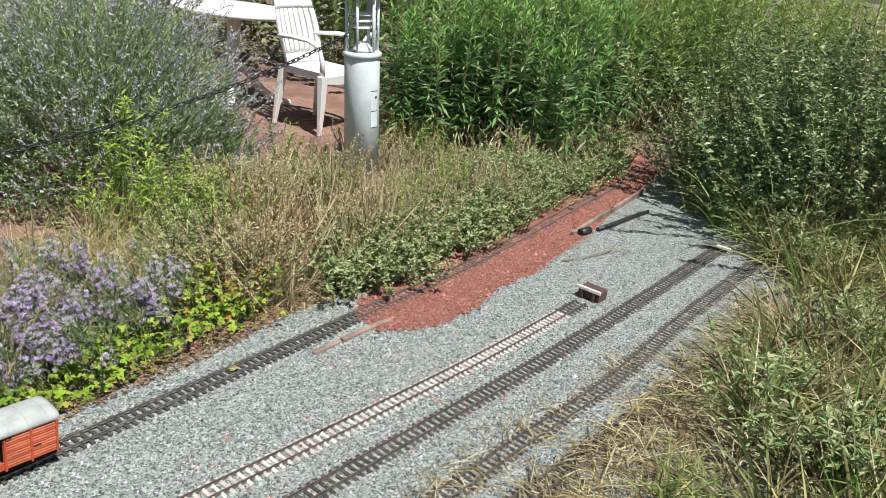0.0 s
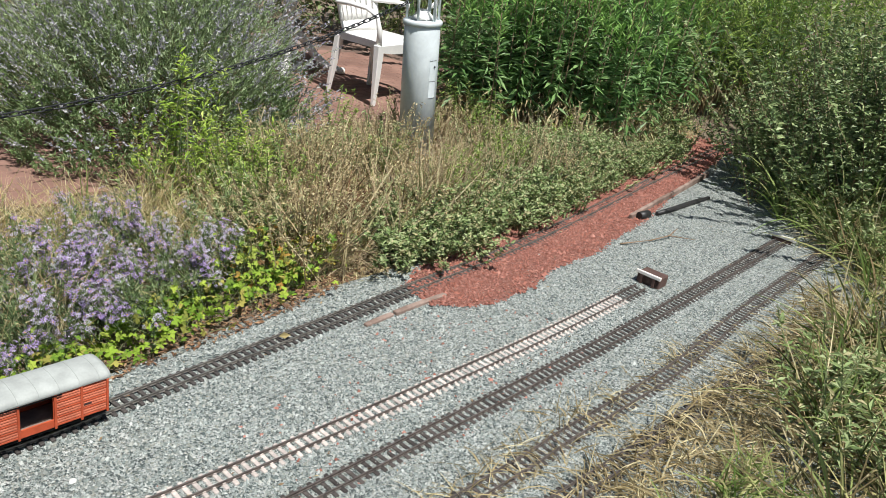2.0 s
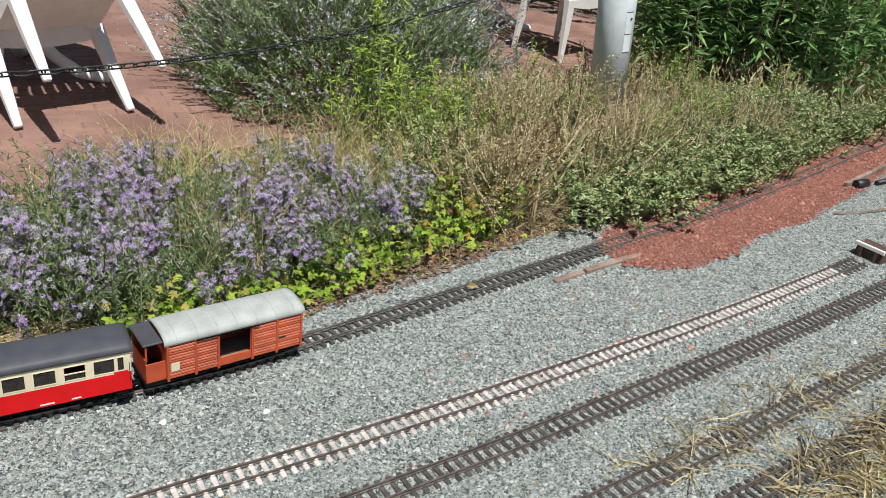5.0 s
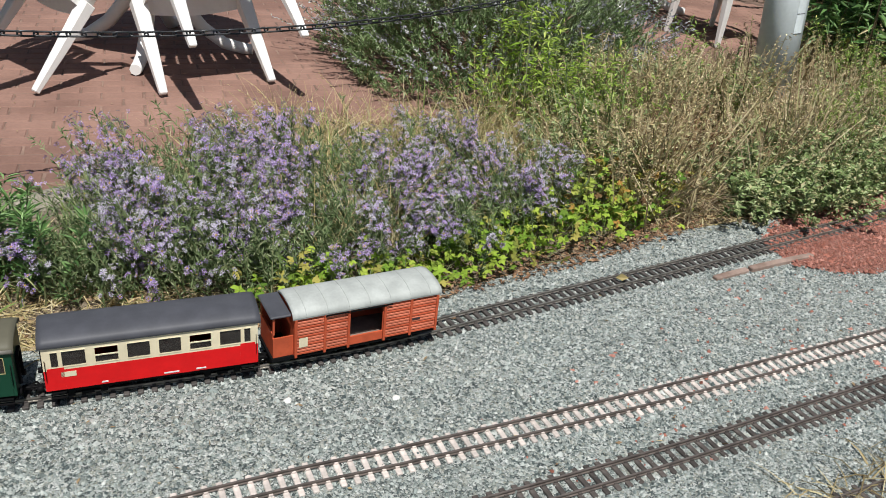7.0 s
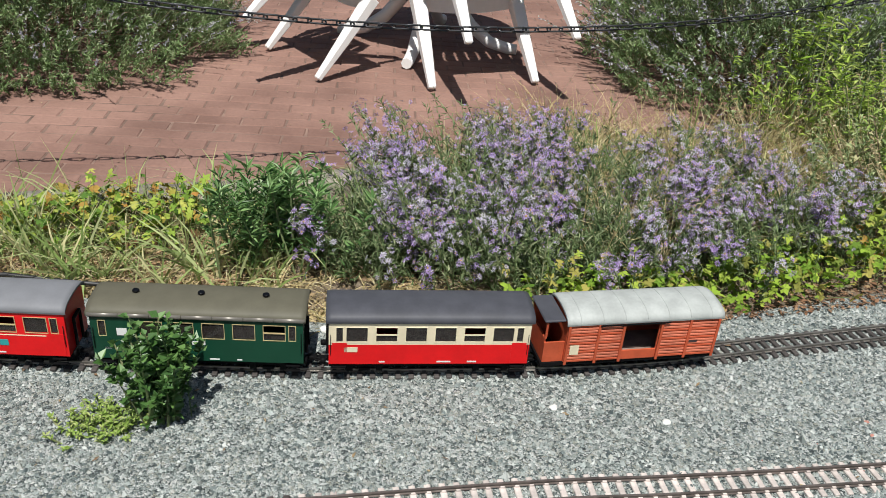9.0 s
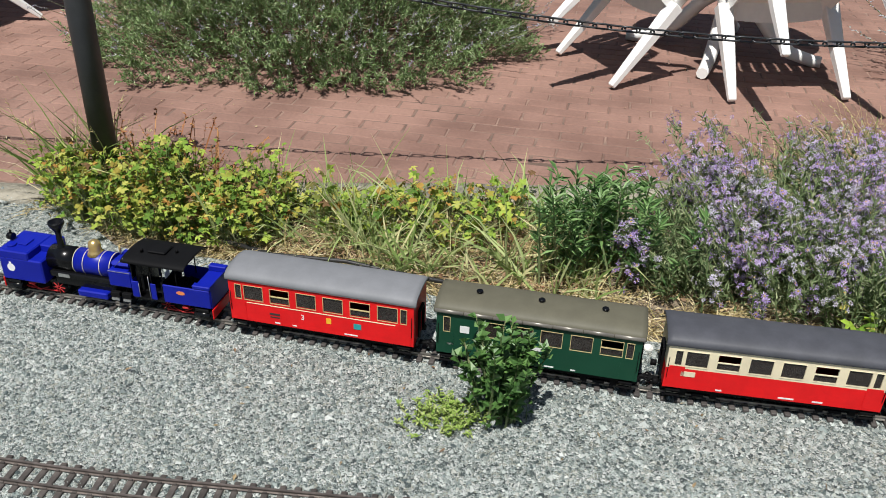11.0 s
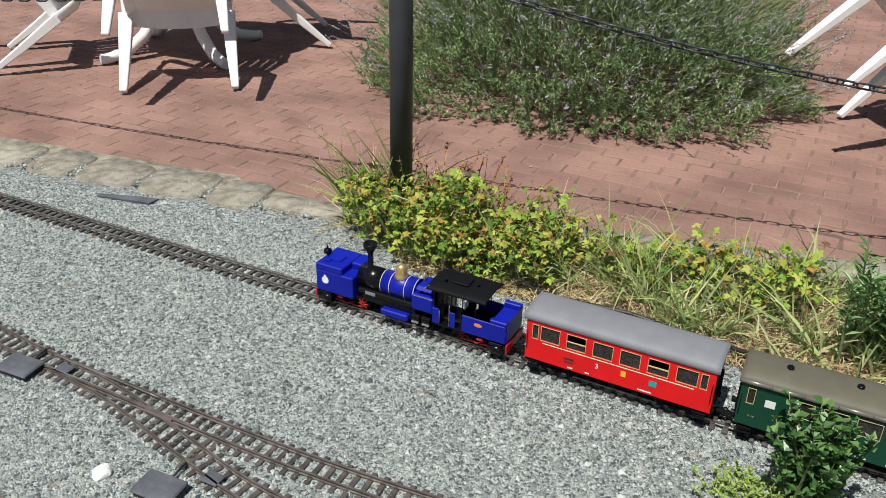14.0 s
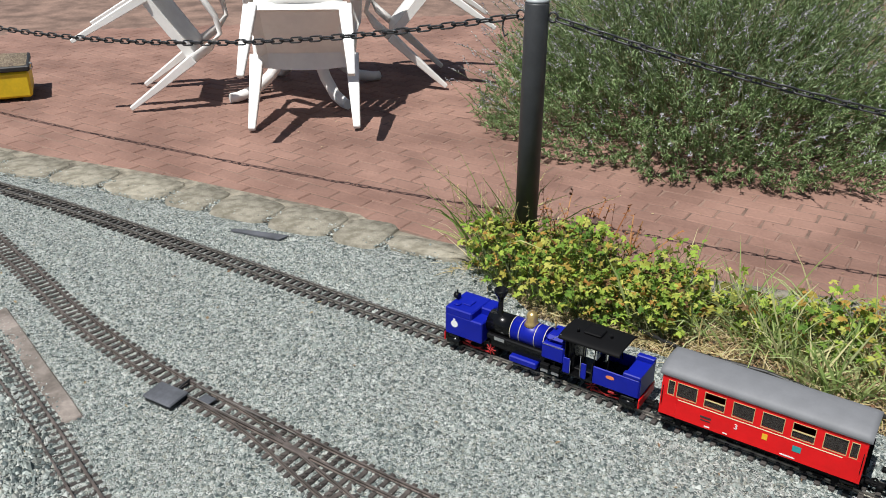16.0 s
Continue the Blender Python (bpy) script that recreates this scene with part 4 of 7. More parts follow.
def box_wagon():
    t = thing("box_wagon", "orange-brown slatted model box wagon, door slid open", "train car", group="train cars")
    L, W, z0, z1 = 0.35, 0.108, 0.052, 0.148
    hl = L / 2
    dl, dr = -0.035, 0.045
    slat_h = (z1 - z0) / 13
    for sy in (-1, 1):
        bm = bmesh.new()
        y = sy * W / 2
        for a, b in ((-hl, dl), (dr, hl)):
            box(bm, a, b, *sorted((y - sy * 0.003, y - sy * 0.006)), z0, z1)
        part("side_wall", bm, M_RUST, t)
        for k in range(13):
            for a, b in ((-hl + 0.002, dl - 0.002), (dr + 0.002, hl - 0.002)):
                bm = bmesh.new()
                z = z0 + slat_h * (k + 0.5)
                box(bm, a, b, *sorted((y - sy * 0.003, y)), z - slat_h * 0.36, z + slat_h * 0.36, bevel=0.0007)
                part("slat", bm, M_RUST_EDGE if k % 3 else M_RUST, t)
        for x in (-hl + 0.003, -hl + 0.07, dl - 0.004, dr + 0.004, dr + 0.06, hl - 0.003):
            bm = bmesh.new()
            box(bm, x - 0.003, x + 0.003, *sorted((y, y + sy * 0.003)), z0 - 0.004, z1, bevel=0.0006)
            part("post", bm, M_RUST, t)
        bm = bmesh.new()
        box(bm, dl - 0.02, dr + 0.06, *sorted((y + sy * 0.003, y + sy * 0.005)), z1 - 0.004, z1 - 0.001)
        part("door_rail", bm, M_SATIN, t)
        bm = bmesh.new()
        box(bm, dl, dr, *sorted((y - sy * 0.001, y - sy * 0.005)), z0, z0 + 0.022)
        part("sill_board", bm, M_RUST, t)
        bar_text(t, -0.12, y, 0.09, 0.02, 0.006, M_INK)
        bar_text(t, hl - 0.02, y + sy * 0.0005, 0.085, 0.02, 0.024, M_CREAM, 'data_panel')
    for sx in (-1, 1):
        bm = bmesh.new()
        box(bm, *sorted((sx * hl, sx * (hl - 0.004))), -W / 2 + 0.006, W / 2 - 0.006, z0, z1 + 0.016)
        part("end_wall", bm, M_RUST, t)
    bm = bmesh.new()
    box(bm, -hl + 0.004, hl - 0.004, -W / 2 + 0.006, W / 2 - 0.006, z0, z0 + 0.002)
    part("wagon_floor", bm, M_WOOD, t)
    bm = bmesh.new()
    arched_roof(bm, L + 0.01, W, z1, 0.024)
    rf = part("roof", bm, M_PALEROOF, t)
    for i in range(7):
        bm = bmesh.new()
        x = -hl + 0.025 + i * (L - 0.05) / 6
        pts = []
        for k in range(13):
            a = math.pi * k / 12
            pts.append((x, -(W / 2 + 0.004) * math.cos(a), z1 + 0.0042 + 0.024 * math.sin(a) ** 0.8))
        tube(bm, pts, 0.0007, 4)
        part("seam", bm, M_PALEROOF, rf)
    bm = bmesh.new()
    box(bm, -hl, hl + 0.05, -W / 2 + 0.004, W / 2 - 0.004, z0 - 0.009, z0 - 0.0005)
    part("underframe", bm, M_SATIN, t)
    # brake platform at the front end, with its hut
    bm = bmesh.new()
    box(bm, hl + 0.0005, hl + 0.046, -W / 2 + 0.004, -W / 2 + 0.008, z0, z1 + 0.006)
    box(bm, hl + 0.0005, hl + 0.046, W / 2 - 0.012, W / 2 - 0.008, z0, z0 + 0.05)
    box(bm, hl + 0.042, hl + 0.046, -W / 2 + 0.008, W / 2 - 0.012, z0, z0 + 0.06)
    for y in (-W / 2 + 0.01, W / 2 - 0.012):
        box(bm, hl + 0.042, hl + 0.046, y, y + 0.004, z0 + 0.06, z1 + 0.004)
    part("brake_platform", bm, M_RUST, t, "orange-brown brake platform")
    bm = bmesh.new()
    box(bm, hl + 0.0055, hl + 0.052, -W / 2 + 0.002, W / 2 - 0.004, z1 + 0.0065, z1 + 0.0125, bevel=0.002)
    part("platform_roof", bm, M_DGREYROOF, t, "dark grey platform roof")
    for x in (-0.1, 0.1):
        for y in (-0.0215, 0.0215):
            wheel(t, x, y, 0.0155)
        for sy in (-1, 1):
            bm = bmesh.new()
            box(bm, x - 0.02, x + 0.02, sy * 0.036 - 0.003, sy * 0.036 + 0.003, 0.028, 0.043, bevel=0.001)
            part("axle_box", bm, M_SATIN, t)
    coupler(t, hl + 0.05, 1)
    coupler(t, -hl, -1)
    return t


def locomotive():
    t = thing("steam_locomotive", "bright blue articulated model steam locomotive with black roof", "locomotive")
    z0 = 0.056

    def p(name, mat, build, parent=t, label="", smooth=False):
        bm = bmesh.new()
        build(bm)
        return part(name, bm, mat, parent, label, smooth)

    # x runs forward; the front of the front tank is at 0.28, the back of the bunker at -0.27
    def tank(bm):
        box(bm, 0.165, 0.28, -0.051, 0.051, z0, 0.118, bevel=0.003)
        box(bm, 0.198, 0.28, -0.051, 0.051, 0.1145, 0.137, bevel=0.003)
        box(bm, 0.165, 0.1978, -0.051, 0.004, 0.1145, 0.137, bevel=0.003)
        box(bm, 0.222, 0.246, -0.012, 0.018, 0.1372, 0.1405, bevel=0.001)
    ft = p("front_tank", M_BLUE, tank)
    p("filler_cap", M_BLUE, lambda bm: cyl(bm, 0.011, 0.011, 0.1365, 0.141, 16, Matrix.Translation((0.258, 0.024, 0))), ft)
    p("headlamp", M_BLACK, lambda bm: (cyl(bm, 0.009, 0.009, 0, 0.014, 14, Matrix.Translation((0.268, 0, 0.147)) @ Matrix.Rotation(math.pi / 2, 4, 'Y')), cyl(bm, 0.003, 0.002, 0.155, 0.164, 8, Matrix.Translation((0.275, 0, 0)))), t, "black headlamp")

    def crest(bm):
        cyl(bm, 0.0105, 0.0105, 0, 0.0006, 18, Matrix.Translation((0.25, sy * 0.0512, 0.092)) @ Matrix.Rotation(-sy * math.pi / 2, 4, 'X'))
        box(bm, 0.247, 0.253, *sorted((sy * 0.0512, sy * 0.0518)), 0.1015, 0.107)
    for sy in (-1, 1):
        p("crest", M_WHITEINK, crest, ft, "small white round crest")
    # cradle frame
    p("main_frame", M_BLACK, lambda bm: (box(bm, -0.15, 0.15, -0.03, 0.03, 0.05, 0.072, bevel=0.002), box(bm, -0.02, 0.16, -0.036, 0.036, 0.072, 0.088, bevel=0.003)))
    p("frame_tank", M_BLUE, lambda bm: box(bm, 0.005, 0.085, -0.046, 0.046, 0.034, 0.052, bevel=0.003), t, "blue tank under the boiler")
    rot = Matrix.Rotation(math.pi / 2, 4, 'Y')
    p("smokebox", M_BLACK, lambda bm: cyl(bm, 0.031, 0.031, 0.095, 0.165, 28, Matrix.Translation((0, 0, 0.108)) @ rot), t)
    p("boiler", M_BLUE, lambda bm: cyl(bm, 0.0315, 0.0315, -0.005, 0.095, 28, Matrix.Translation((0, 0, 0.108)) @ rot), t)
    for x in (0.094, 0.068, 0.024, -0.003):
        p("boiler_band", M_BAND, lambda bm: cyl(bm, 0.0321, 0.0321, x - 0.0008, x + 0.0008, 28, Matrix.Translation((0, 0, 0.108)) @ rot), t, "bright brass boiler band")
    p("chimney", M_BLACK, lambda bm: lathe(bm, [(0.013, 0.134), (0.0075, 0.140), (0.0068, 0.176), (0.010, 0.184), (0.0185, 0.199), (0.0185, 0.206), (0.016, 0.206), (0.006, 0.19)], 24, Matrix.Translation((0.14, 0, 0))), t)
    p("dome", M_BRASS, lambda bm: lathe(bm, [(0.022, 0.134), (0.016, 0.141), (0.0145, 0.146), (0.0145, 0.158), (0.012, 0.166), (0.006, 0.170), (0.001, 0.171)], 24, Matrix.Translation((0.047, 0, 0))), t, "polished brass dome")
    p("whistle", M_BRASS, lambda bm: lathe(bm, [(0.002, 0.13), (0.003, 0.142), (0.002, 0.152)], 8, Matrix.Translation((-0.02, 0, 0.012))))
    p("firebox", M_BLUE, lambda bm: (box(bm, -0.068, -0.006, -0.045, 0.045, 0.078, 0.122, bevel=0.004), box(bm, -0.066, -0.008, -0.034, 0.034, 0.1225, 0.14, bevel=0.008)))
    for sy in (-1, 1):
        p("tank_line", M_SILVER, lambda bm: box(bm, -0.066, -0.008, *sorted((sy * 0.0452, sy * 0.0458)), 0.120, 0.1215))

    for sy in (-1, 1):
        p("name_plate", M_SILVER, lambda bm: box(bm, 0.105, 0.135, *sorted((sy * 0.0362, sy * 0.0372)), 0.076, 0.085), t, "small bright plate")

    # cab
    for sy in (-1, 1):
        y0, y1 = sorted((sy * 0.05, sy * 0.047))
        p("cab_side", M_BLUE, lambda bm: box(bm, -0.088, -0.0695, y0, y1, 0.062, 0.105, bevel=0.001))
        p("cab_side", M_BLUE, lambda bm: box(bm, -0.132, -0.118, y0, y1, 0.062, 0.105, bevel=0.001))
    cb = p("cab_bulkhead", M_BLUE, lambda bm: box(bm, -0.072, -0.0695, -0.046, 0.046, 0.062, 0.108))
    p("cab_floor", M_BLACK, lambda bm: box(bm, -0.15, -0.0735, -0.047, 0.047, 0.056, 0.0615), cb)

    for x in (-0.086, -0.12, -0.15, -0.185):
        for y in (-0.045, 0.045):
            p("roof_pillar", M_SATIN, lambda bm: tube(bm, [(x, y, 0.09), (x, y, 0.157)], 0.0014, 6))
    p("cab_front", M_BLACK, lambda bm: (box(bm, -0.0725, -0.0705, -0.045, -0.03, 0.108, 0.156), box(bm, -0.0725, -0.0705, 0.03, 0.045, 0.108, 0.156), box(bm, -0.0725, -0.0705, -0.03, 0.03, 0.143, 0.156)))

    def roof(bm):
        n = 10
        rows = []
        for x in (-0.215, -0.21, -0.06, -0.055):
            rows.append([[bm.verts.new((x, -0.056 * math.cos(math.pi * k / n), 0.156 + 0.010 * math.sin(math.pi * k / n) + h)) for k in range(n + 1)] for h in (0.0, 0.003)])
        for (d0_, u0), (d1, u1) in zip(rows, rows[1:]):
            for k in range(n):
                bm.faces.new((u0[k], u1[k], u1[k + 1], u0[k + 1])).smooth = True
                bm.faces.new((d0_[k], d0_[k + 1], d1[k + 1], d1[k])).smooth = True
            for k in (0, n):
                bm.faces.new((u0[k], d0_[k], d1[k], u1[k]))
        for d_, u in (rows[0], rows[-1]):
            for k in range(n):
                bm.faces.new((u[k], u[k + 1], d_[k + 1], d_[k]))
        bmesh.ops.recalc_face_normals(bm, faces=bm.faces[:])
    rf = p("cab_roof", M_SATIN, roof)
    p("roof_hatch", M_SATIN, lambda bm: (box(bm, -0.15, -0.105, -0.02, 0.02, 0.1695, 0.175, bevel=0.002), cyl(bm, 0.004, 0.003, 0.169, 0.179, 8, Matrix.Translation((-0.09, 0.018, 0))), cyl(bm, 0.004, 0.003, 0.169, 0.178, 8, Matrix.Translation((-0.17, 0, 0)))), rf)
    for sy in (-1, 1):
        p("handrail", M_SILVER, lambda bm: tube(bm, [(-0.02, sy * 0.032, 0.125), (-0.06, sy * 0.05, 0.165)], 0.0009, 5))
        p("handrail", M_SILVER, lambda bm: (tube(bm, [(-0.09, sy * 0.0515, 0.065), (-0.09, sy * 0.0515, 0.102)], 0.0009, 5), tube(bm, [(-0.117, sy * 0.0515, 0.065), (-0.117, sy * 0.0515, 0.125)], 0.0009, 5)))

    # bunker behind the cab
    def bunker(bm):
        for sy in (-1, 1):
            y0, y1 = sorted((sy * 0.05, sy * 0.046))
            box(bm, -0.268, -0.15, y0, y1, 0.06, 0.108, bevel=0.0015)
            box(bm, -0.27, -0.225, *sorted((sy * 0.05, sy * 0.034)), 0.1085, 0.1185 if sy > 0 else 0.124, bevel=0.002)
        box(bm, -0.27, -0.2685, -0.046, 0.046, 0.06, 0.118)
        box(bm, -0.266, -0.15, -0.046, 0.046, 0.06, 0.07)
        box(bm, -0.266, -0.226, -0.0335, 0.0335, 0.07, 0.11)
    bk = p("bunker", M_BLUE, bunker)
    p("coal", M_SATIN, lambda bm: [bmesh.ops.create_icosphere(bm, subdivisions=1, radius=0.008, matrix=Matrix.Translation((-0.16 - 0.009 * (i % 7), -0.03 + 0.009 * (i // 7), 0.078 + 0.006 * noise.noise(Vector((i * 1.7, 0, 0)))))) for i in range(49)], bk)
    for sy in (-1, 1):
        p("oval_plate", M_OVAL, lambda bm: cyl(bm, 0.008, 0.008, 0, 0.0006, 18, Matrix.Translation((-0.195, sy * 0.0502, 0.092)) @ Matrix.Diagonal((1.35, 1, 0.62, 1)) @ Matrix.Rotation(-sy * math.pi / 2, 4, 'X')), bk, "orange oval plate")
    p("backhead", M_BLACK, lambda bm: (box(bm, -0.092, -0.0735, -0.036, 0.036, 0.062, 0.148, bevel=0.004), box(bm, -0.1465, -0.144, -0.045, 0.045, 0.062, 0.11)), t, "black boiler backhead with fittings")
    p("notice", M_WHITEINK, lambda bm: box(bm, -0.149, -0.1475, 0.01, 0.03, 0.112, 0.128), t, "small white notice in the cab")

    # power units
    for cx in (0.215, -0.205):
        q = math.copysign(1, cx)
        u = p("power_unit_frame", M_BLACK, lambda bm: (box(bm, cx - 0.058, cx + 0.058, -0.022, 0.022, 0.034, 0.0545, bevel=0.001), box(bm, *sorted((cx + q * 0.058, cx + q * 0.064)), -0.048, 0.048, 0.036, 0.052)))
        p("buffer_beam", M_RED, lambda bm: box(bm, *sorted((cx + q * 0.0645, cx + q * 0.068)), -0.05, 0.05, 0.032, 0.058, bevel=0.001), u, "red buffer beam")
        for sy in (-1, 1):
            p("cylinder", M_BLACK, lambda bm: (cyl(bm, 0.0115, 0.0115, -0.02, 0.02, 18, Matrix.Translation((cx + q * 0.038, sy * 0.042, 0.036)) @ rot), box(bm, cx + q * 0.038 - 0.017, cx + q * 0.038 + 0.017, *sorted((sy * 0.034, sy * 0.05)), 0.0475, 0.0555, bevel=0.001)), u)
            p("valve_cover", M_DRED, lambda bm: box(bm, cx - q * 0.006 - 0.008, cx - q * 0.006 + 0.008, *sorted((sy * 0.036, sy * 0.046)), 0.046, 0.052, bevel=0.001), u, "red valve gear bracket")
            for x in (cx + q * 0.02, cx - q * 0.022):
                wheel(u, x, sy * 0.0215, 0.0185)
            wheel(u, cx - q * 0.064, sy * 0.0215, 0.0185, spokes=8)
            p("side_rod", M_DRED, lambda bm: (tube(bm, [(cx + q * 0.02, sy * 0.031, 0.028), (cx - q * 0.022, sy * 0.031, 0.028), (cx - q * 0.064, sy * 0.031, 0.028)], 0.0017, 6), tube(bm, [(cx + q * 0.022, sy * 0.036, 0.036), (cx - q * 0.022, sy * 0.035, 0.028)], 0.0015, 6), tube(bm, [(cx + q * 0.01, sy * 0.038, 0.046), (cx - q * 0.02, sy * 0.036, 0.03), (cx - q * 0.045, sy * 0.036, 0.04)], 0.0011, 6)), u, "red coupling and connecting rods")
        coupler(t, cx + q * 0.064, q)
    for k in (0, 1):
        for sy in (-1, 1):
            bb = p("battery_box", M_SATIN, lambda bm: box(bm, -0.06 + 0.03 * k, -0.036 + 0.03 * k, *sorted((sy * 0.036, sy * 0.047)), 0.05, 0.062, bevel=0.001))
            p("step_plate", M_SILVER, lambda bm: box(bm, -0.06 + 0.03 * k, -0.04 + 0.03 * k, *sorted((sy * 0.0472, sy * 0.05)), 0.043, 0.049), bb, "bright step plate")
    return t


def nearest(path, x, y):
    return path.s[int(np.argmin(np.hypot(path.p[:, 0] - x, path.p[:, 1] - y)))]


S_FRONT = nearest(MAIN, -2.585, 0.385) + 0.12
GROW = 1.03
loco, wagon = locomotive(), box_wagon()
S_BACK = S_FRONT - 0.588


def set_on_track(ob, s, half, grow=GROW):
    a, b = MAIN.at(s - half), MAIN.at(s + half)
    c = (a + b) / 2
    ob.matrix_basis = Matrix.Translation((*c, 0.0)) @ Matrix.Rotation(math.atan2(*(b - a)[::-1]), 4, 'Z') @ Matrix.Diagonal((grow, grow, grow, 1))


set_on_track(loco, S_FRONT - 0.285, 0.2, 1.0)
GAP = 0.05
s = S_BACK - GAP / 2 - 0.205 * GROW
for ob in (red, green, cream):
    set_on_track(ob, s, 0.15)
    s -= 0.42 * GROW + GAP
set_on_track(wagon, s + 0.01, 0.1)

# ---- posts, chains, bollard ----
POST, BOLL = (-3.125, 0.66), (-0.275, 4.85)
LEFT_POST = (POST[0] - 0.683 * 4.93, POST[1] - 0.730 * 4.93)


def chain_post(x, y):
    t = thing("chain_post", "anthracite round steel post with chain eyelets", "post", Matrix.Translation((x, y, 0)), group="chain posts")
    bm = bmesh.new()
    lathe(bm, [(0.036, -0.05), (0.036, 0.825), (0.034, 0.83)], 28)
    part("tube", bm, M_IRON, t)
    bm = bmesh.new()
    lathe(bm, [(0.0345, 0.8305), (0.0345, 0.838), (0.02, 0.842)], 28)
    part("cap", bm, material("pale_cap", (0.32, 0.34, 0.36), 0.4, var=0.08, scale=30, fine=90, bump=0.05), t, "pale grey cap")
    for z in (0.79,):
        for d in ((BOLL[0] - POST[0], BOLL[1] - POST[1]), (-0.683, -0.730)):
            a = math.atan2(d[1], d[0])
            bm = bmesh.new()
            pts = [(0.036 + 0.014 + 0.014 * math.cos(k), 0, z + 0.014 * math.sin(k)) for k in np.linspace(math.pi, 3 * math.pi, 13)]
            tube(bm, pts, 0.0035, 6)
            bmesh.ops.rotate(bm, verts=bm.verts[:], cent=(0, 0, 0), matrix=Matrix.Rotation(a, 3, 'Z'))
            part("eyelet", bm, M_CHAIN, t)
    if (x, y) == POST:
        bm = bmesh.new()
        tube(bm, [(-0.072, -0.077, 0.775), (-0.074, -0.079, 0.745), (-0.068, -0.073, 0.722), (-0.06, -0.066, 0.73)], 0.003, 6)
        part("hook", bm, M_CHAIN, t, "small black hook hanging from the chain")
    return t


chain_post(*POST)
chain_post(*LEFT_POST)
bm = bmesh.new()
lk = [(0.018 + 0.009 * math.cos(a), 0.009 * math.sin(a), 0) for a in np.linspace(-math.pi / 2, math.pi / 2, 6)] + [(-0.018 + 0.009 * math.cos(a), 0.009 * math.sin(a), 0) for a in np.linspace(math.pi / 2, 1.5 * math.pi, 6)]
tube(bm, lk + lk[:1], 0.0031, 6, caps=False)
LINK = mesh_of(bm, "link", M_CHAIN)


def chain(p0, p1, sag, label, pitch=0.043, link=None):
    t = thing("chain", label, "chain", group="barrier chains")
    p0, p1 = Vector(p0), Vector(p1)
    pts = [p0.lerp(p1, u) - Vector((0, 0, 4 * sag * u * (1 - u))) for u in np.linspace(0, 1, 400)]
    acc, k = 0.0, 0
    last = pts[0]
    for a, b in zip(pts, pts[1:]):
        acc += (b - a).length
        if acc >= pitch:
            acc -= pitch
            d = (b - last).normalized()
            m = Matrix.Translation((b + last) / 2) @ d.to_track_quat('X', 'Z').to_matrix().to_4x4() @ Matrix.Rotation(math.pi / 2 * (k % 2) + 0.5, 4, 'X')
            part("link", link or LINK, None, t, m=m)
            last, k = b, k + 1
    return t


d1 = (Vector(BOLL) - Vector(POST)).normalized()
dl = Vector((-0.683, -0.730))
chain((POST[0] + d1.x * 0.06, POST[1] + d1.y * 0.06, 0.786), (-0.41, 4.79, 0.875), 0.344, "black chain slung from the post to the bollard light")
chain((POST[0] + dl.x * 0.06, POST[1] + dl.y * 0.06, 0.786), (LEFT_POST[0] + 0.04, LEFT_POST[1] + 0.04, 0.80), 0.276, "black chain slung in a curve along the terrace")


def clear_glass(name):
    m = bpy.data.materials.new(name)
    m.use_nodes = True
    b = m.node_tree.nodes["Principled BSDF"]
    b.inputs["Base Color"].default_value = (0.9, 0.93, 0.93, 1)
    b.inputs["Transmission Weight"].default_value = 1.0
    b.inputs["Roughness"].default_value = 0.08
    b.inputs["IOR"].default_value = 1.1
    return m


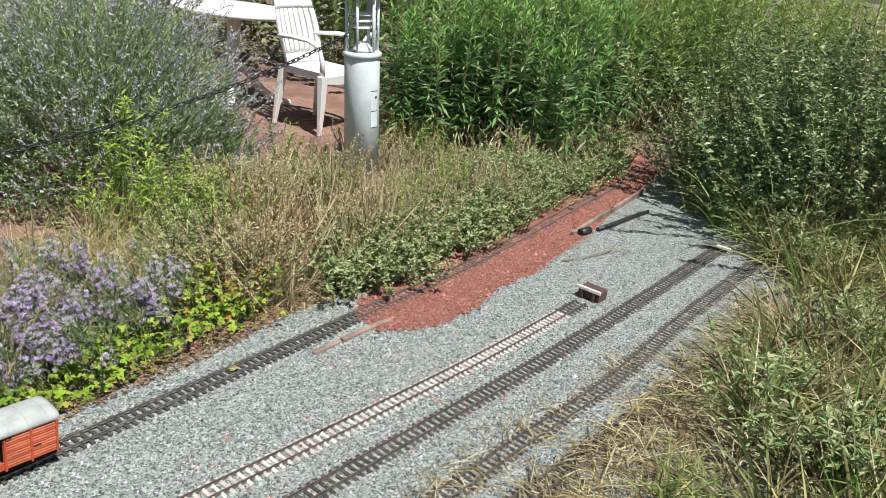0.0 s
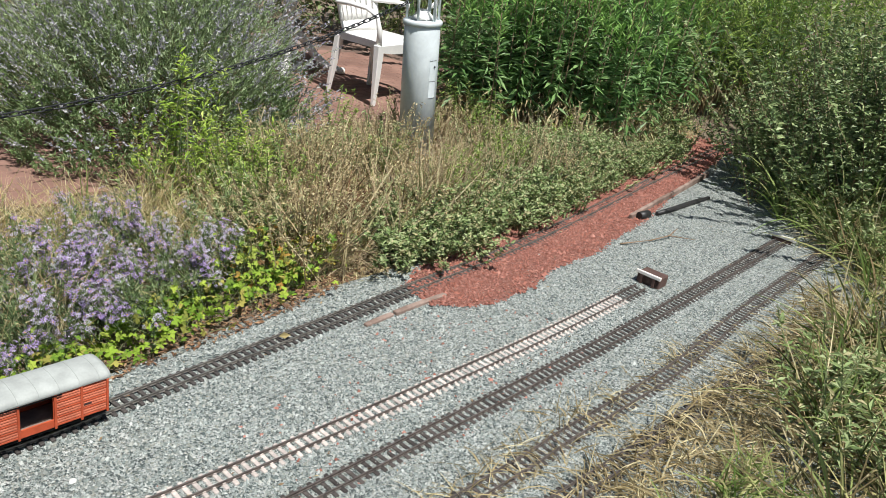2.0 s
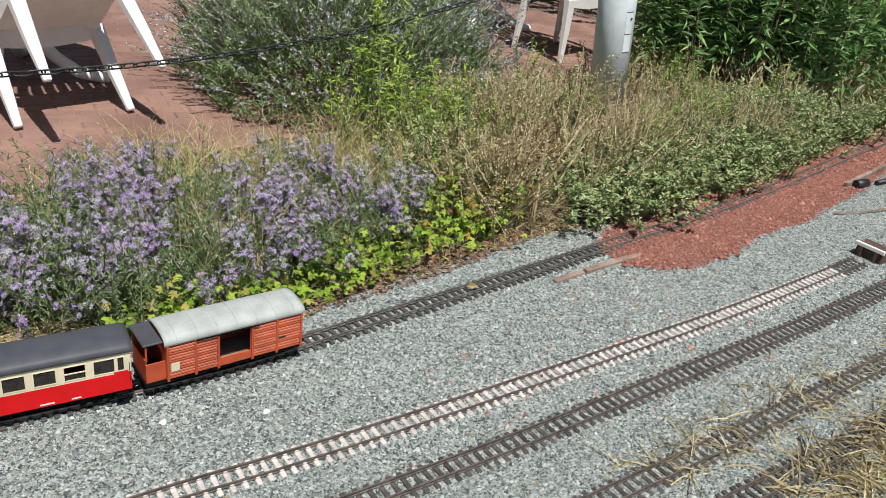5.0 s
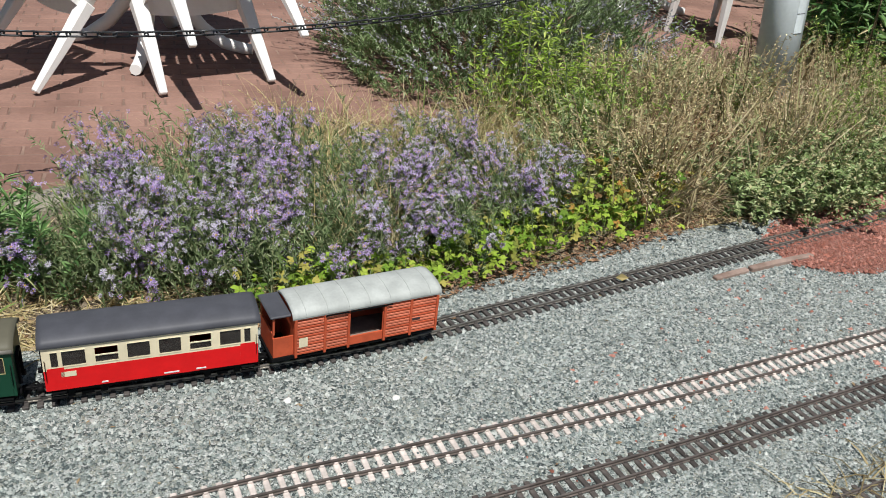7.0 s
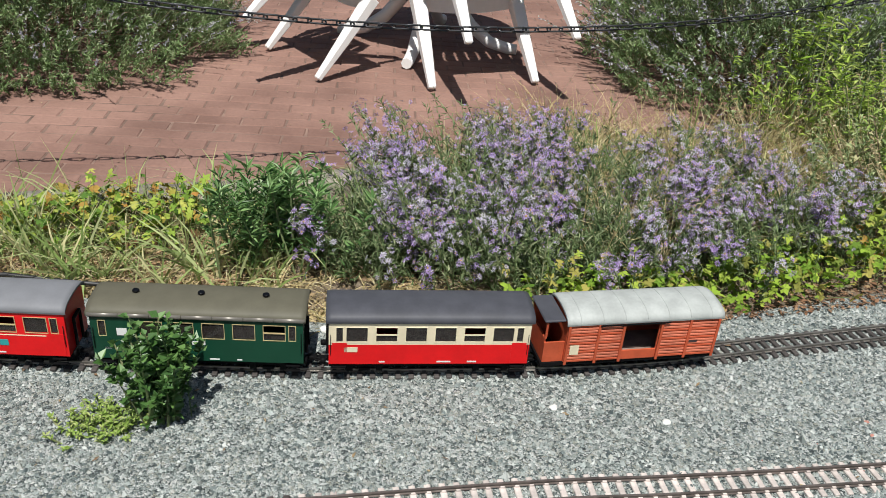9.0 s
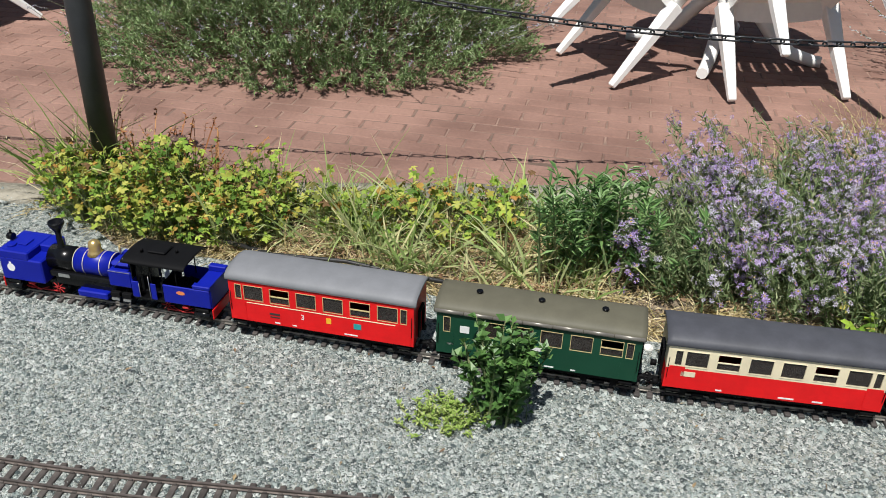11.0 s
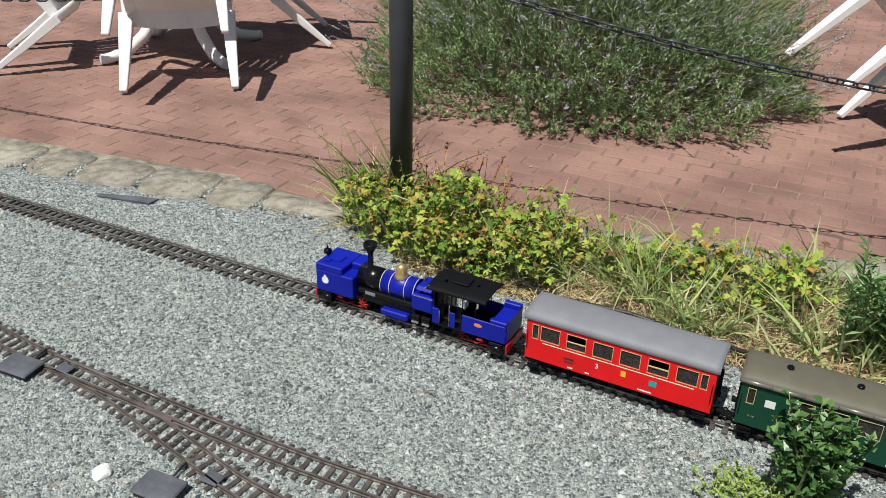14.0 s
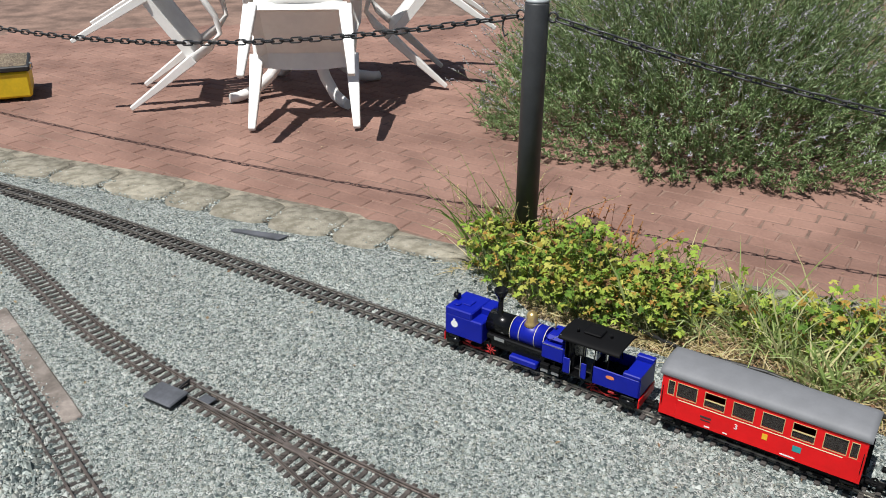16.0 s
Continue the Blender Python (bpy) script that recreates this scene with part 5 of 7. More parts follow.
def bollard_light():
    t = thing("bollard_light", "pale blue-grey bollard lamp standing in dry weeds", "bollard lamp", Matrix.Translation((*BOLL, 0)) @ Matrix.Rotation(radians(-4.6), 4, 'Y') @ Matrix.Diagonal((0.96, 0.96, 1, 1)))
    bm = bmesh.new()
    lathe(bm, [(0.106, -0.03), (0.106, 0.745), (0.104, 0.75)], 40)
    body = part("body", bm, M_BOLL, t)
    bm = bmesh.new()
    lathe(bm, [(0.107, 0.7505), (0.116, 0.755), (0.116, 0.775), (0.109, 0.782)], 40)
    part("rim", bm, M_BOLL, t)
    for a in np.linspace(0, 2 * math.pi, 7)[:-1]:
        bm = bmesh.new()
        tube(bm, [(0.095 * math.cos(a + 0.3), 0.095 * math.sin(a + 0.3), 0.783), (0.095 * math.cos(a + 0.3), 0.095 * math.sin(a + 0.3), 1.07)], 0.008, 8)
        part("cage_bar", bm, M_BOLL, t)
    bm = bmesh.new()
    cyl(bm, 0.08, 0.08, 0.784, 1.068, 32, caps=False)
    g = part("glass", bm, clear_glass("lamp_glass"), t, "clear glass cylinder")
    g.visible_shadow = False
    bm = bmesh.new()
    lathe(bm, [(0.07, 0.786), (0.045, 0.81), (0.02, 0.838), (0.004, 0.84)], 28)
    part("reflector", bm, M_WHITE, t, "white cone reflector")
    for i, z in enumerate((0.92, 0.955, 0.99)):
        bm = bmesh.new()
        lathe(bm, [(0.055, z), (0.072, z - 0.006), (0.072, z - 0.003), (0.055, z + 0.006)], 28)
        part("louvre", bm, M_WHITE, t, "white louvre ring")
    bm = bmesh.new()
    lathe(bm, [(0.116, 1.0705), (0.118, 1.09), (0.112, 1.13), (0.09, 1.16), (0.05, 1.178), (0.005, 1.182)], 40)
    part("cap", bm, M_BOLL, t, "domed cap")
    # service hatch
    bm = bmesh.new()
    n = 6
    rows = [[bm.verts.new((0.1075 * math.cos(-0.95 + 0.5 * k / n), 0.1075 * math.sin(-0.95 + 0.5 * k / n), z)) for k in range(n + 1)] for z in (0.36, 0.57)]
    for k in range(n):
        bm.faces.new((rows[0][k], rows[0][k + 1], rows[1][k + 1], rows[1][k]))
    h = part("hatch", bm, M_BOLL, body)
    for z in (0.36, 0.455, 0.57):
        bm = bmesh.new()
        tube(bm, [(0.1082 * math.cos(-0.95 + 0.5 * k / n), 0.1082 * math.sin(-0.95 + 0.5 * k / n), z) for k in range(n + 1)], 0.0013, 4)
        part("seam", bm, M_IRON, body)
    bm = bmesh.new()
    cyl(bm, 0.006, 0.006, 0, 0.004, 10, Matrix.Rotation(-0.62, 4, 'Z') @ Matrix.Translation((0.1085, 0, 0.535)) @ Matrix.Rotation(math.pi / 2, 4, 'Y'))
    part("lock", bm, M_IRON, body)
    return t


bollard_light()


# ---- garden furniture ----
def garden_chair(label):
    """A stackable white armchair; front feet at y = 0.2, the seat faces +y."""
    t = thing("garden_chair", label, "chair", group="white garden chairs")
    hw = 0.25

    def leg(pts, name="leg", w=0.026):
        bm = bmesh.new()
        rings = []
        for (x, y, z), k in pts:
            s = math.copysign(1, x)
            rings.append([bm.verts.new((x + s * a * w * k, y + b * w * k * 0.72, z)) for a, b in ((-1, -1), (1, -1), (1, 1), (-1, 1))])
        for A, B in zip(rings, rings[1:]):
            for k in range(4):
                bm.faces.new((A[k], A[(k + 1) % 4], B[(k + 1) % 4], B[k]))
        bm.faces.new(rings[0]), bm.faces.new(rings[-1])
        bmesh.ops.recalc_face_normals(bm, faces=bm.faces[:])
        bmesh.ops.bevel(bm, geom=[e for e in bm.edges], offset=0.004, segments=1, affect='EDGES')
        return part(name, bm, M_WHITE, t)

    for s in (-1, 1):
        leg([((s * hw, 0.20, 0), 0.64), ((s * (hw - 0.008), 0.195, 0.2), 0.98), ((s * (hw - 0.015), 0.185, 0.42), 1.3)])
        leg([((s * (hw - 0.01), -0.22, 0), 0.6), ((s * (hw - 0.02), -0.2, 0.2), 0.95), ((s * (hw - 0.035), -0.18, 0.42), 1.2)])
        bm = bmesh.new()
        tube(bm, [(s * (hw - 0.012), 0.185, 0.40), (s * hw, 0.185, 0.52), (s * (hw + 0.012), 0.16, 0.61), (s * (hw + 0.015), 0.08, 0.645), (s * (hw + 0.012), -0.06, 0.65), (s * (hw - 0.02), -0.2, 0.635), (s * (hw - 0.06), -0.25, 0.63)], [0.024, 0.023, 0.024, 0.028, 0.03, 0.027, 0.022], 10, flat=0.55)
        part("armrest", bm, M_WHITE, t)
    bm = bmesh.new()
    nx, ny = 10, 8
    top = [[bm.verts.new((-0.225 + 0.45 * i / nx, -0.19 + 0.40 * j / ny, 0.435 - 0.018 * math.sin(math.pi * i / nx) * math.sin(math.pi * j / ny) - (0.02 if j == ny else 0))) for i in range(nx + 1)] for j in range(ny + 1)]
    bot = [[bm.verts.new((v.co.x, v.co.y, v.co.z - (0.012 if 0 < j < ny and 0 < i < nx else (0.045 + 0.02 * math.sin(math.pi * i / nx) * (j == ny))))) for i, v in enumerate(r)] for j, r in enumerate(top)]
    for j in range(ny):
        for i in range(nx):
            bm.faces.new((top[j][i], top[j][i + 1], top[j + 1][i + 1], top[j + 1][i])).smooth = True
            bm.faces.new((bot[j][i], bot[j + 1][i], bot[j + 1][i + 1], bot[j][i + 1]))
    for i in range(nx):
        bm.faces.new((top[0][i], bot[0][i], bot[0][i + 1], top[0][i + 1])), bm.faces.new((top[ny][i], top[ny][i + 1], bot[ny][i + 1], bot[ny][i]))
    for j in range(ny):
        bm.faces.new((top[j][0], top[j + 1][0], bot[j + 1][0], bot[j][0])), bm.faces.new((top[j][nx], bot[j][nx], bot[j + 1][nx], top[j + 1][nx]))
    part("seat", bm, M_WHITE, t)
    # backrest: frame with slots between slats

    def bp(u, v, off=0.0):
        y = -0.195 - 0.11 * v - 0.03 * v * v + 0.03 * (2 * u - 1) ** 2 + off
        return Vector(((u - 0.5) * (0.40 + 0.06 * math.sin(math.pi * min(v, 1))), y, 0.435 + 0.43 * v))

    def slab(u0, u1, v0, v1, name, nu=4, nv=6):
        bm = bmesh.new()
        fr = [[bm.verts.new(bp(u0 + (u1 - u0) * i / nu, v0 + (v1 - v0) * j / nv, 0.006)) for i in range(nu + 1)] for j in range(nv + 1)]
        bk = [[bm.verts.new(bp(u0 + (u1 - u0) * i / nu, v0 + (v1 - v0) * j / nv, -0.006)) for i in range(nu + 1)] for j in range(nv + 1)]
        for j in range(nv):
            for i in range(nu):
                bm.faces.new((fr[j][i], fr[j][i + 1], fr[j + 1][i + 1], fr[j + 1][i])).smooth = True
                bm.faces.new((bk[j][i], bk[j + 1][i], bk[j + 1][i + 1], bk[j][i + 1])).smooth = True
        for i in range(nu):
            bm.faces.new((fr[0][i], bk[0][i], bk[0][i + 1], fr[0][i + 1])), bm.faces.new((fr[nv][i], fr[nv][i + 1], bk[nv][i + 1], bk[nv][i]))
        for j in range(nv):
            bm.faces.new((fr[j][0], fr[j + 1][0], bk[j + 1][0], bk[j][0])), bm.faces.new((fr[j][nu], bk[j][nu], bk[j + 1][nu], fr[j + 1][nu]))
        bmesh.ops.recalc_face_normals(bm, faces=bm.faces[:])
        return part(name, bm, M_WHITE, t)

    slab(0, 1, -0.02, 0.16, "lower_rail", 10, 2)
    slab(0, 1, 0.86, 1.0, "top_rail", 10, 2)
    slab(0, 0.1, 0.16, 0.86, "side_stile"), slab(0.9, 1, 0.16, 0.86, "side_stile")
    for i in range(6):
        u = 0.13 + 0.128 * i
        slab(u, u + 0.1, 0.16, 0.86, "slat")
    return t


def stand(ob, mid, facing, tilt=0.0):
    """Front feet's middle at mid, the seat towards facing; tilt tips it forward over the front feet."""
    a = math.atan2(facing[1], facing[0]) - math.pi / 2
    ob.matrix_basis = Matrix.Translation((*mid, 0.002)) @ Matrix.Rotation(a, 4, 'Z') @ Matrix.Rotation(-radians(tilt), 4, 'X') @ Matrix.Translation((0, -0.22, 0))
    return ob


chair = garden_chair("white plastic garden armchair tipped forward against the table")
stand(chair, (-2.47, 3.22), (-0.87, 0.48), 42)
for mid, facing, tilt in (((-3.21, 2.78), (0.27, 0.96), 42), ((-4.70, 0.10), (-0.976, 0.16), 50), ((-5.48, -0.70), (0.08, 0.99), 56), ((-5.55, 1.0), (-0.2, -0.98), 50)):
    stand(copy_thing(chair, Matrix()), mid, facing, tilt)
upright = garden_chair("white plastic garden armchair standing upright by the bollard")
stand(upright, (-0.515, 6.035), (0.86, -0.5))


def garden_table(x, y, a):
    t = thing("garden_table", "round white plastic table on curved splayed feet", "table", Matrix.Translation((x, y, 0)) @ Matrix.Rotation(a, 4, 'Z'), group="white garden tables")
    bm = bmesh.new()
    lathe(bm, [(0.42, 0.69), (0.46, 0.695), (0.47, 0.715), (0.46, 0.725), (0.02, 0.727)], 48)
    part("tabletop", bm, M_WHITE, t)
    bm = bmesh.new()
    lathe(bm, [(0.05, 0.2), (0.045, 0.45), (0.06, 0.689)], 20)
    part("column", bm, M_WHITE, t)
    for k in range(4):
        b = math.pi / 2 * k
        bm = bmesh.new()
        tube(bm, [(r * math.cos(b), r * math.sin(b), z) for r, z in ((0.04, 0.3), (0.12, 0.24), (0.22, 0.12), (0.32, 0.05), (0.42, 0.028), (0.46, 0.028))], [0.035, 0.034, 0.032, 0.03, 0.028, 0.026], 8)
        part("foot", bm, M_WHITE, t)
    return t


garden_table(-3.08, 3.55, 0.5)
garden_table(-5.45, 0.2, 0.35)
garden_table(-1.45, 6.6, 0.2)

# yellow planter at the terrace edge
M_YEL = material("yellow_plastic", (0.72, 0.50, 0.015), 0.5, var=0.1, scale=12, fine=80, bump=0.1)
t = thing("yellow_crate", "bright yellow crate with a black rim on the terrace", "crate", Matrix.Translation((-5.72, -1.52, 0)) @ Matrix.Rotation(0.15, 4, 'Z'))
bm = bmesh.new()
box(bm, -0.17, 0.17, -0.24, 0.24, 0.02, 0.16, bevel=0.012)
part("body", bm, M_YEL, t)
bm = bmesh.new()
box(bm, -0.178, 0.178, -0.248, 0.248, 0.1605, 0.19, bevel=0.006)
part("rim", bm, M_RUBBER, t, "black rim")
bm = bmesh.new()
soil = bmesh.ops.create_grid(bm, x_segments=14, y_segments=20, size=1.0)["verts"]
for v in soil:
    x, y = v.co.x * 0.165, v.co.y * 0.235
    v.co = (x, y, 0.191 + 0.022 * (1 - max(abs(v.co.x), abs(v.co.y)) ** 4) * (0.7 + 0.6 * noise.noise(Vector((x * 22, y * 22, 1)))))
part("earth", bm, M_SOIL, t, "dark earth filling")
for sx in (-0.14, 0.14):
    for sy in (-0.21, 0.21):
        bm = bmesh.new()
        box(bm, sx - 0.02, sx + 0.02, sy - 0.02, sy + 0.02, 0, 0.0195)
        part("foot", bm, M_RUBBER, t)
bm = bmesh.new()
tube(bm, [(0.15, 0.249, 0.165), (0.15, 0.262, 0.175), (0.15, 0.262, 0.195), (0.15, 0.25, 0.2)], 0.005, 6)
part("handle", bm, M_SILVER, t)

# ---- plants ----
def fast_mesh(name, verts, faces, mat):
    me = bpy.data.meshes.new(name)
    me.from_pydata(verts.reshape(-1, 3).tolist(), [], faces.tolist())
    me.materials.append(mat)
    return me


def unit(v):
    return v / np.maximum(np.linalg.norm(v, axis=-1, keepdims=True), 1e-9)


def blades(base, aim, length, width, droop, segs=4, taper=1.0, rng=None):
    """Curved ribbons from the base points; aim leans them, droop bends the tips down."""
    n = len(base)
    aim = unit(aim)
    side = unit(np.cross(aim, rng.normal(0, 1, (n, 3)) + np.array([0, 0, 0.2])))
    t = np.linspace(0, 1, segs + 1)
    mid = base[:, None] + aim[:, None] * (length[:, None] * t)[..., None]
    out = unit(aim * np.array([1, 1, 0]) + rng.normal(0, 0.15, (n, 3)) * np.array([1, 1, 0]))
    bend = (droop * length)[:, None] * t ** 2
    mid = mid + out[:, None] * (0.6 * bend)[..., None] - np.array([0, 0, 1]) * (0.75 * bend)[..., None]
    w = width[:, None] * np.clip(1 - taper * t ** 2, 0.06, 1) * 0.5
    v = np.stack([mid - side[:, None] * w[..., None], mid + side[:, None] * w[..., None]], 2)
    k = 2 * (segs + 1)
    q = np.array([(2 * i, 2 * i + 1, 2 * i + 3, 2 * i + 2) for i in range(segs)])
    f = (q[None] + k * np.arange(n)[:, None, None]).reshape(-1, 4)
    return v.reshape(-1, 3), f, mid


def leaf_cards(pos, aim, length, width, rng, fold=0.25, lobes=False):
    """Leaves folded along the midrib: two faces each."""
    n = len(pos)
    aim = unit(aim)
    up = unit(np.array([0, 0, 1.0]) + rng.normal(0, 0.45, (n, 3)))
    side = unit(np.cross(aim, up))
    nrm = np.cross(side, aim)
    L, w = length[:, None], width[:, None]
    tip = pos + aim * L - nrm * L * 0.12
    m = pos + aim * L * 0.45
    v = np.stack([pos, m - side * w * 0.5 + nrm * w * fold, tip, m + side * w * 0.5 + nrm * w * fold], 1)
    f = np.array([(0, 1, 2), (0, 2, 3)])
    return v.reshape(-1, 3), (f[None] + 4 * np.arange(n)[:, None, None]).reshape(-1, 3)


def star_flowers(pos, up, r, rng, petals=9):
    """Daisy-like heads: a ring of narrow petals."""
    n = len(pos)
    up = unit(up)
    a = unit(np.cross(up, rng.normal(0, 1, (n, 3))))
    b = np.cross(up, a)
    vs = []
    for k in range(petals):
        th = 2 * math.pi * k / petals
        d = math.cos(th) * a + math.sin(th) * b
        s = -math.sin(th) * a + math.cos(th) * b
        R = r[:, None] * rng.uniform(0.75, 1.15, (n, 1))
        vs.append(np.stack([pos + d * R * 0.15, pos + d * R * 0.65 - s * R * 0.16 + up * R * 0.1, pos + d * R + up * R * rng.uniform(-0.25, 0.25, (n, 1)), pos + d * R * 0.65 + s * R * 0.16 + up * R * 0.1], 1))
    v = np.stack(vs, 1)
    q = np.arange(4)[None] + 4 * np.arange(n * petals)[:, None]
    return v.reshape(-1, 3), q


def discs(pos, up, r, rng, k=6):
    n = len(pos)
    up = unit(up)
    a = unit(np.cross(up, rng.normal(0, 1, (n, 3))))
    b = np.cross(up, a)
    th = np.linspace(0, 2 * math.pi, k, endpoint=False)
    ring = pos[:, None] + r[:, None, None] * (np.cos(th)[None, :, None] * a[:, None] + np.sin(th)[None, :, None] * b[:, None])
    v = np.concatenate([(pos + up * r[:, None] * 0.5)[:, None], ring], 1)
    f = np.array([(0, 1 + i, 1 + (i + 1) % k) for i in range(k)])
    return v.reshape(-1, 3), (f[None] + (k + 1) * np.arange(n)[:, None, None]).reshape(-1, 3)


def in_poly(poly, n, rng):
    P = np.array(poly)
    out = []
    while len(out) < n:
        c = rng.uniform(P.min(0), P.max(0), (n * 2 + 50, 2))
        x, y = c[:, 0], c[:, 1]
        ok = np.zeros(len(c), bool)
        for (x0, y0), (x1, y1) in zip(poly, poly[1:] + poly[:1]):
            if y0 == y1:
                continue
            ok ^= ((y0 > y) != (y1 > y)) & (x < (x1 - x0) * (y - y0) / (y1 - y0) + x0)
        out.extend(c[ok].tolist())
    return np.array(out[:n])


def put(name, vf, mat, parent, label=""):
    return part(name, fast_mesh(name, vf[0], vf[1], mat), None, parent, label, kind="stuff")


def z0(xy, z=0.0):
    return np.c_[xy, np.full(len(xy), z)]


G_LAV = island_mix("lavender_leaf", [(0.18, 0.265, 0.115), (0.28, 0.37, 0.185), (0.22, 0.315, 0.125), (0.42, 0.49, 0.32), (0.11, 0.165, 0.065)], trans=0.25)
G_LAVLOW = island_mix("lavender_shoot", [(0.18, 0.28, 0.10), (0.28, 0.39, 0.17), (0.12, 0.195, 0.065), (0.42, 0.50, 0.29)], trans=0.24)
G_LAVPALE = island_mix("pale_lavender_leaf", [(0.32, 0.42, 0.21), (0.44, 0.53, 0.32), (0.37, 0.49, 0.22), (0.54, 0.62, 0.43), (0.22, 0.31, 0.13)], trans=0.28)
G_LAVFL = island_mix("lavender_flower", [(0.32, 0.32, 0.34), (0.42, 0.41, 0.46), (0.40, 0.42, 0.37), (0.29, 0.26, 0.36), (0.54, 0.54, 0.53)], trans=0.17, rough=0.95, spec=0.1)
G_STEM = island_mix("green_stem", [(0.120, 0.176, 0.064), (0.176, 0.224, 0.096), (0.240, 0.256, 0.128)], trans=0.10)
G_ASTER = island_mix("aster_leaf", [(0.09, 0.145, 0.055), (0.15, 0.22, 0.09), (0.26, 0.33, 0.16), (0.12, 0.18, 0.07), (0.38, 0.42, 0.24)], trans=0.26)
G_ASTERFL = island_mix("aster_petal", [(0.32, 0.21, 0.48), (0.41, 0.29, 0.57), (0.50, 0.38, 0.63), (0.27, 0.17, 0.43), (0.58, 0.48, 0.66)], trans=0.23)
G_FADED = island_mix("faded_petal", [(0.52, 0.49, 0.58), (0.42, 0.38, 0.44), (0.60, 0.58, 0.62), (0.44, 0.38, 0.58)], trans=0.20)
G_EYE = island_mix("flower_eye", [(0.55, 0.38, 0.05), (0.42, 0.28, 0.06)])
G_GER = island_mix("cranesbill_leaf", [(0.09, 0.18, 0.028), (0.22, 0.35, 0.05), (0.38, 0.48, 0.08), (0.14, 0.25, 0.036), (0.52, 0.50, 0.12), (0.28, 0.40, 0.06), (0.45, 0.23, 0.06), (0.17, 0.29, 0.04), (0.17, 0.10, 0.045)], trans=0.28)
G_GERY = island_mix("cranesbill_bright_leaf", [(0.15, 0.27, 0.03), (0.27, 0.41, 0.045), (0.38, 0.48, 0.07), (0.09, 0.18, 0.022), (0.40, 0.36, 0.09)], trans=0.30)
G_RANK = island_mix("rank_grass", [(0.085, 0.14, 0.03), (0.16, 0.235, 0.055), (0.30, 0.35, 0.12), (0.05, 0.08, 0.022), (0.44, 0.43, 0.18), (0.17, 0.125, 0.06)], trans=0.22)
G_OLD = island_mix("old_straw", [(0.33, 0.26, 0.13), (0.45, 0.37, 0.20), (0.22, 0.17, 0.085), (0.13, 0.105, 0.05), (0.60, 0.53, 0.32)], trans=0.16)
G_DEAD = island_mix("dead_stalk", [(0.40, 0.31, 0.17), (0.58, 0.48, 0.28), (0.20, 0.14, 0.08), (0.70, 0.61, 0.39), (0.38, 0.38, 0.18)], trans=0.17)
G_GRASS = island_mix("green_grass", [(0.15, 0.24, 0.055), (0.24, 0.34, 0.09), (0.36, 0.42, 0.16), (0.11, 0.17, 0.04), (0.46, 0.46, 0.20)], trans=0.28)
G_PALEGRASS = island_mix("pale_grass", [(0.24, 0.34, 0.10), (0.36, 0.46, 0.17), (0.50, 0.54, 0.27), (0.16, 0.25, 0.06), (0.60, 0.56, 0.30)], trans=0.30)
G_STRAW = island_mix("dry_grass", [(0.494, 0.390, 0.195), (0.598, 0.494, 0.273), (0.390, 0.299, 0.143), (0.312, 0.286, 0.117), (0.650, 0.572, 0.364)], trans=0.20)
G_DRY = island_mix("dry_weed", [(0.40, 0.31, 0.19), (0.58, 0.48, 0.32), (0.30, 0.20, 0.12), (0.66, 0.57, 0.40), (0.30, 0.32, 0.15), (0.48, 0.36, 0.24)], trans=0.22)
G_WEED = island_mix("weed_leaf", [(0.21, 0.30, 0.11), (0.34, 0.43, 0.19), (0.47, 0.53, 0.29), (0.13, 0.20, 0.065), (0.50, 0.46, 0.26)], trans=0.25)
G_GOLD = island_mix("goldenrod_leaf", [(0.10, 0.21, 0.06), (0.19, 0.34, 0.11), (0.30, 0.46, 0.18), (0.07, 0.15, 0.042)], trans=0.25, rough=0.5, spec=0.5)
G_YOUNG = island_mix("young_shoot", [(0.27, 0.39, 0.085), (0.36, 0.47, 0.13), (0.20, 0.32, 0.055), (0.46, 0.52, 0.20)], trans=0.28)
G_TIP = island_mix("goldenrod_tip", [(0.17, 0.33, 0.08), (0.26, 0.45, 0.12), (0.36, 0.54, 0.17), (0.13, 0.26, 0.06)], trans=0.30)
G_SHRUB = island_mix("shrub_leaf", [(0.07, 0.12, 0.04), (0.15, 0.22, 0.075), (0.26, 0.34, 0.14), (0.09, 0.15, 0.048), (0.36, 0.43, 0.20)], trans=0.15, rough=0.5, spec=0.5)
G_PRIVET = island_mix("privet_leaf", [(0.065, 0.15, 0.036), (0.10, 0.21, 0.055), (0.15, 0.28, 0.075), (0.05, 0.115, 0.03)], rough=0.4, spec=0.6, trans=0.24)
G_TWIG = island_mix("brown_twig", [(0.150, 0.105, 0.068), (0.240, 0.165, 0.105), (0.300, 0.225, 0.150)])
G_RUSTY = island_mix("rusty_seed", [(0.30, 0.12, 0.05), (0.22, 0.09, 0.04), (0.38, 0.19, 0.08)])
G_LITTER = island_mix("leaf_litter", [(0.30, 0.22, 0.12), (0.20, 0.13, 0.08), (0.42, 0.34, 0.20), (0.18, 0.11, 0.06)])

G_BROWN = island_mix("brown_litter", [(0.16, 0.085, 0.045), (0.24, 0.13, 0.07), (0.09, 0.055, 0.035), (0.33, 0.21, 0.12)])


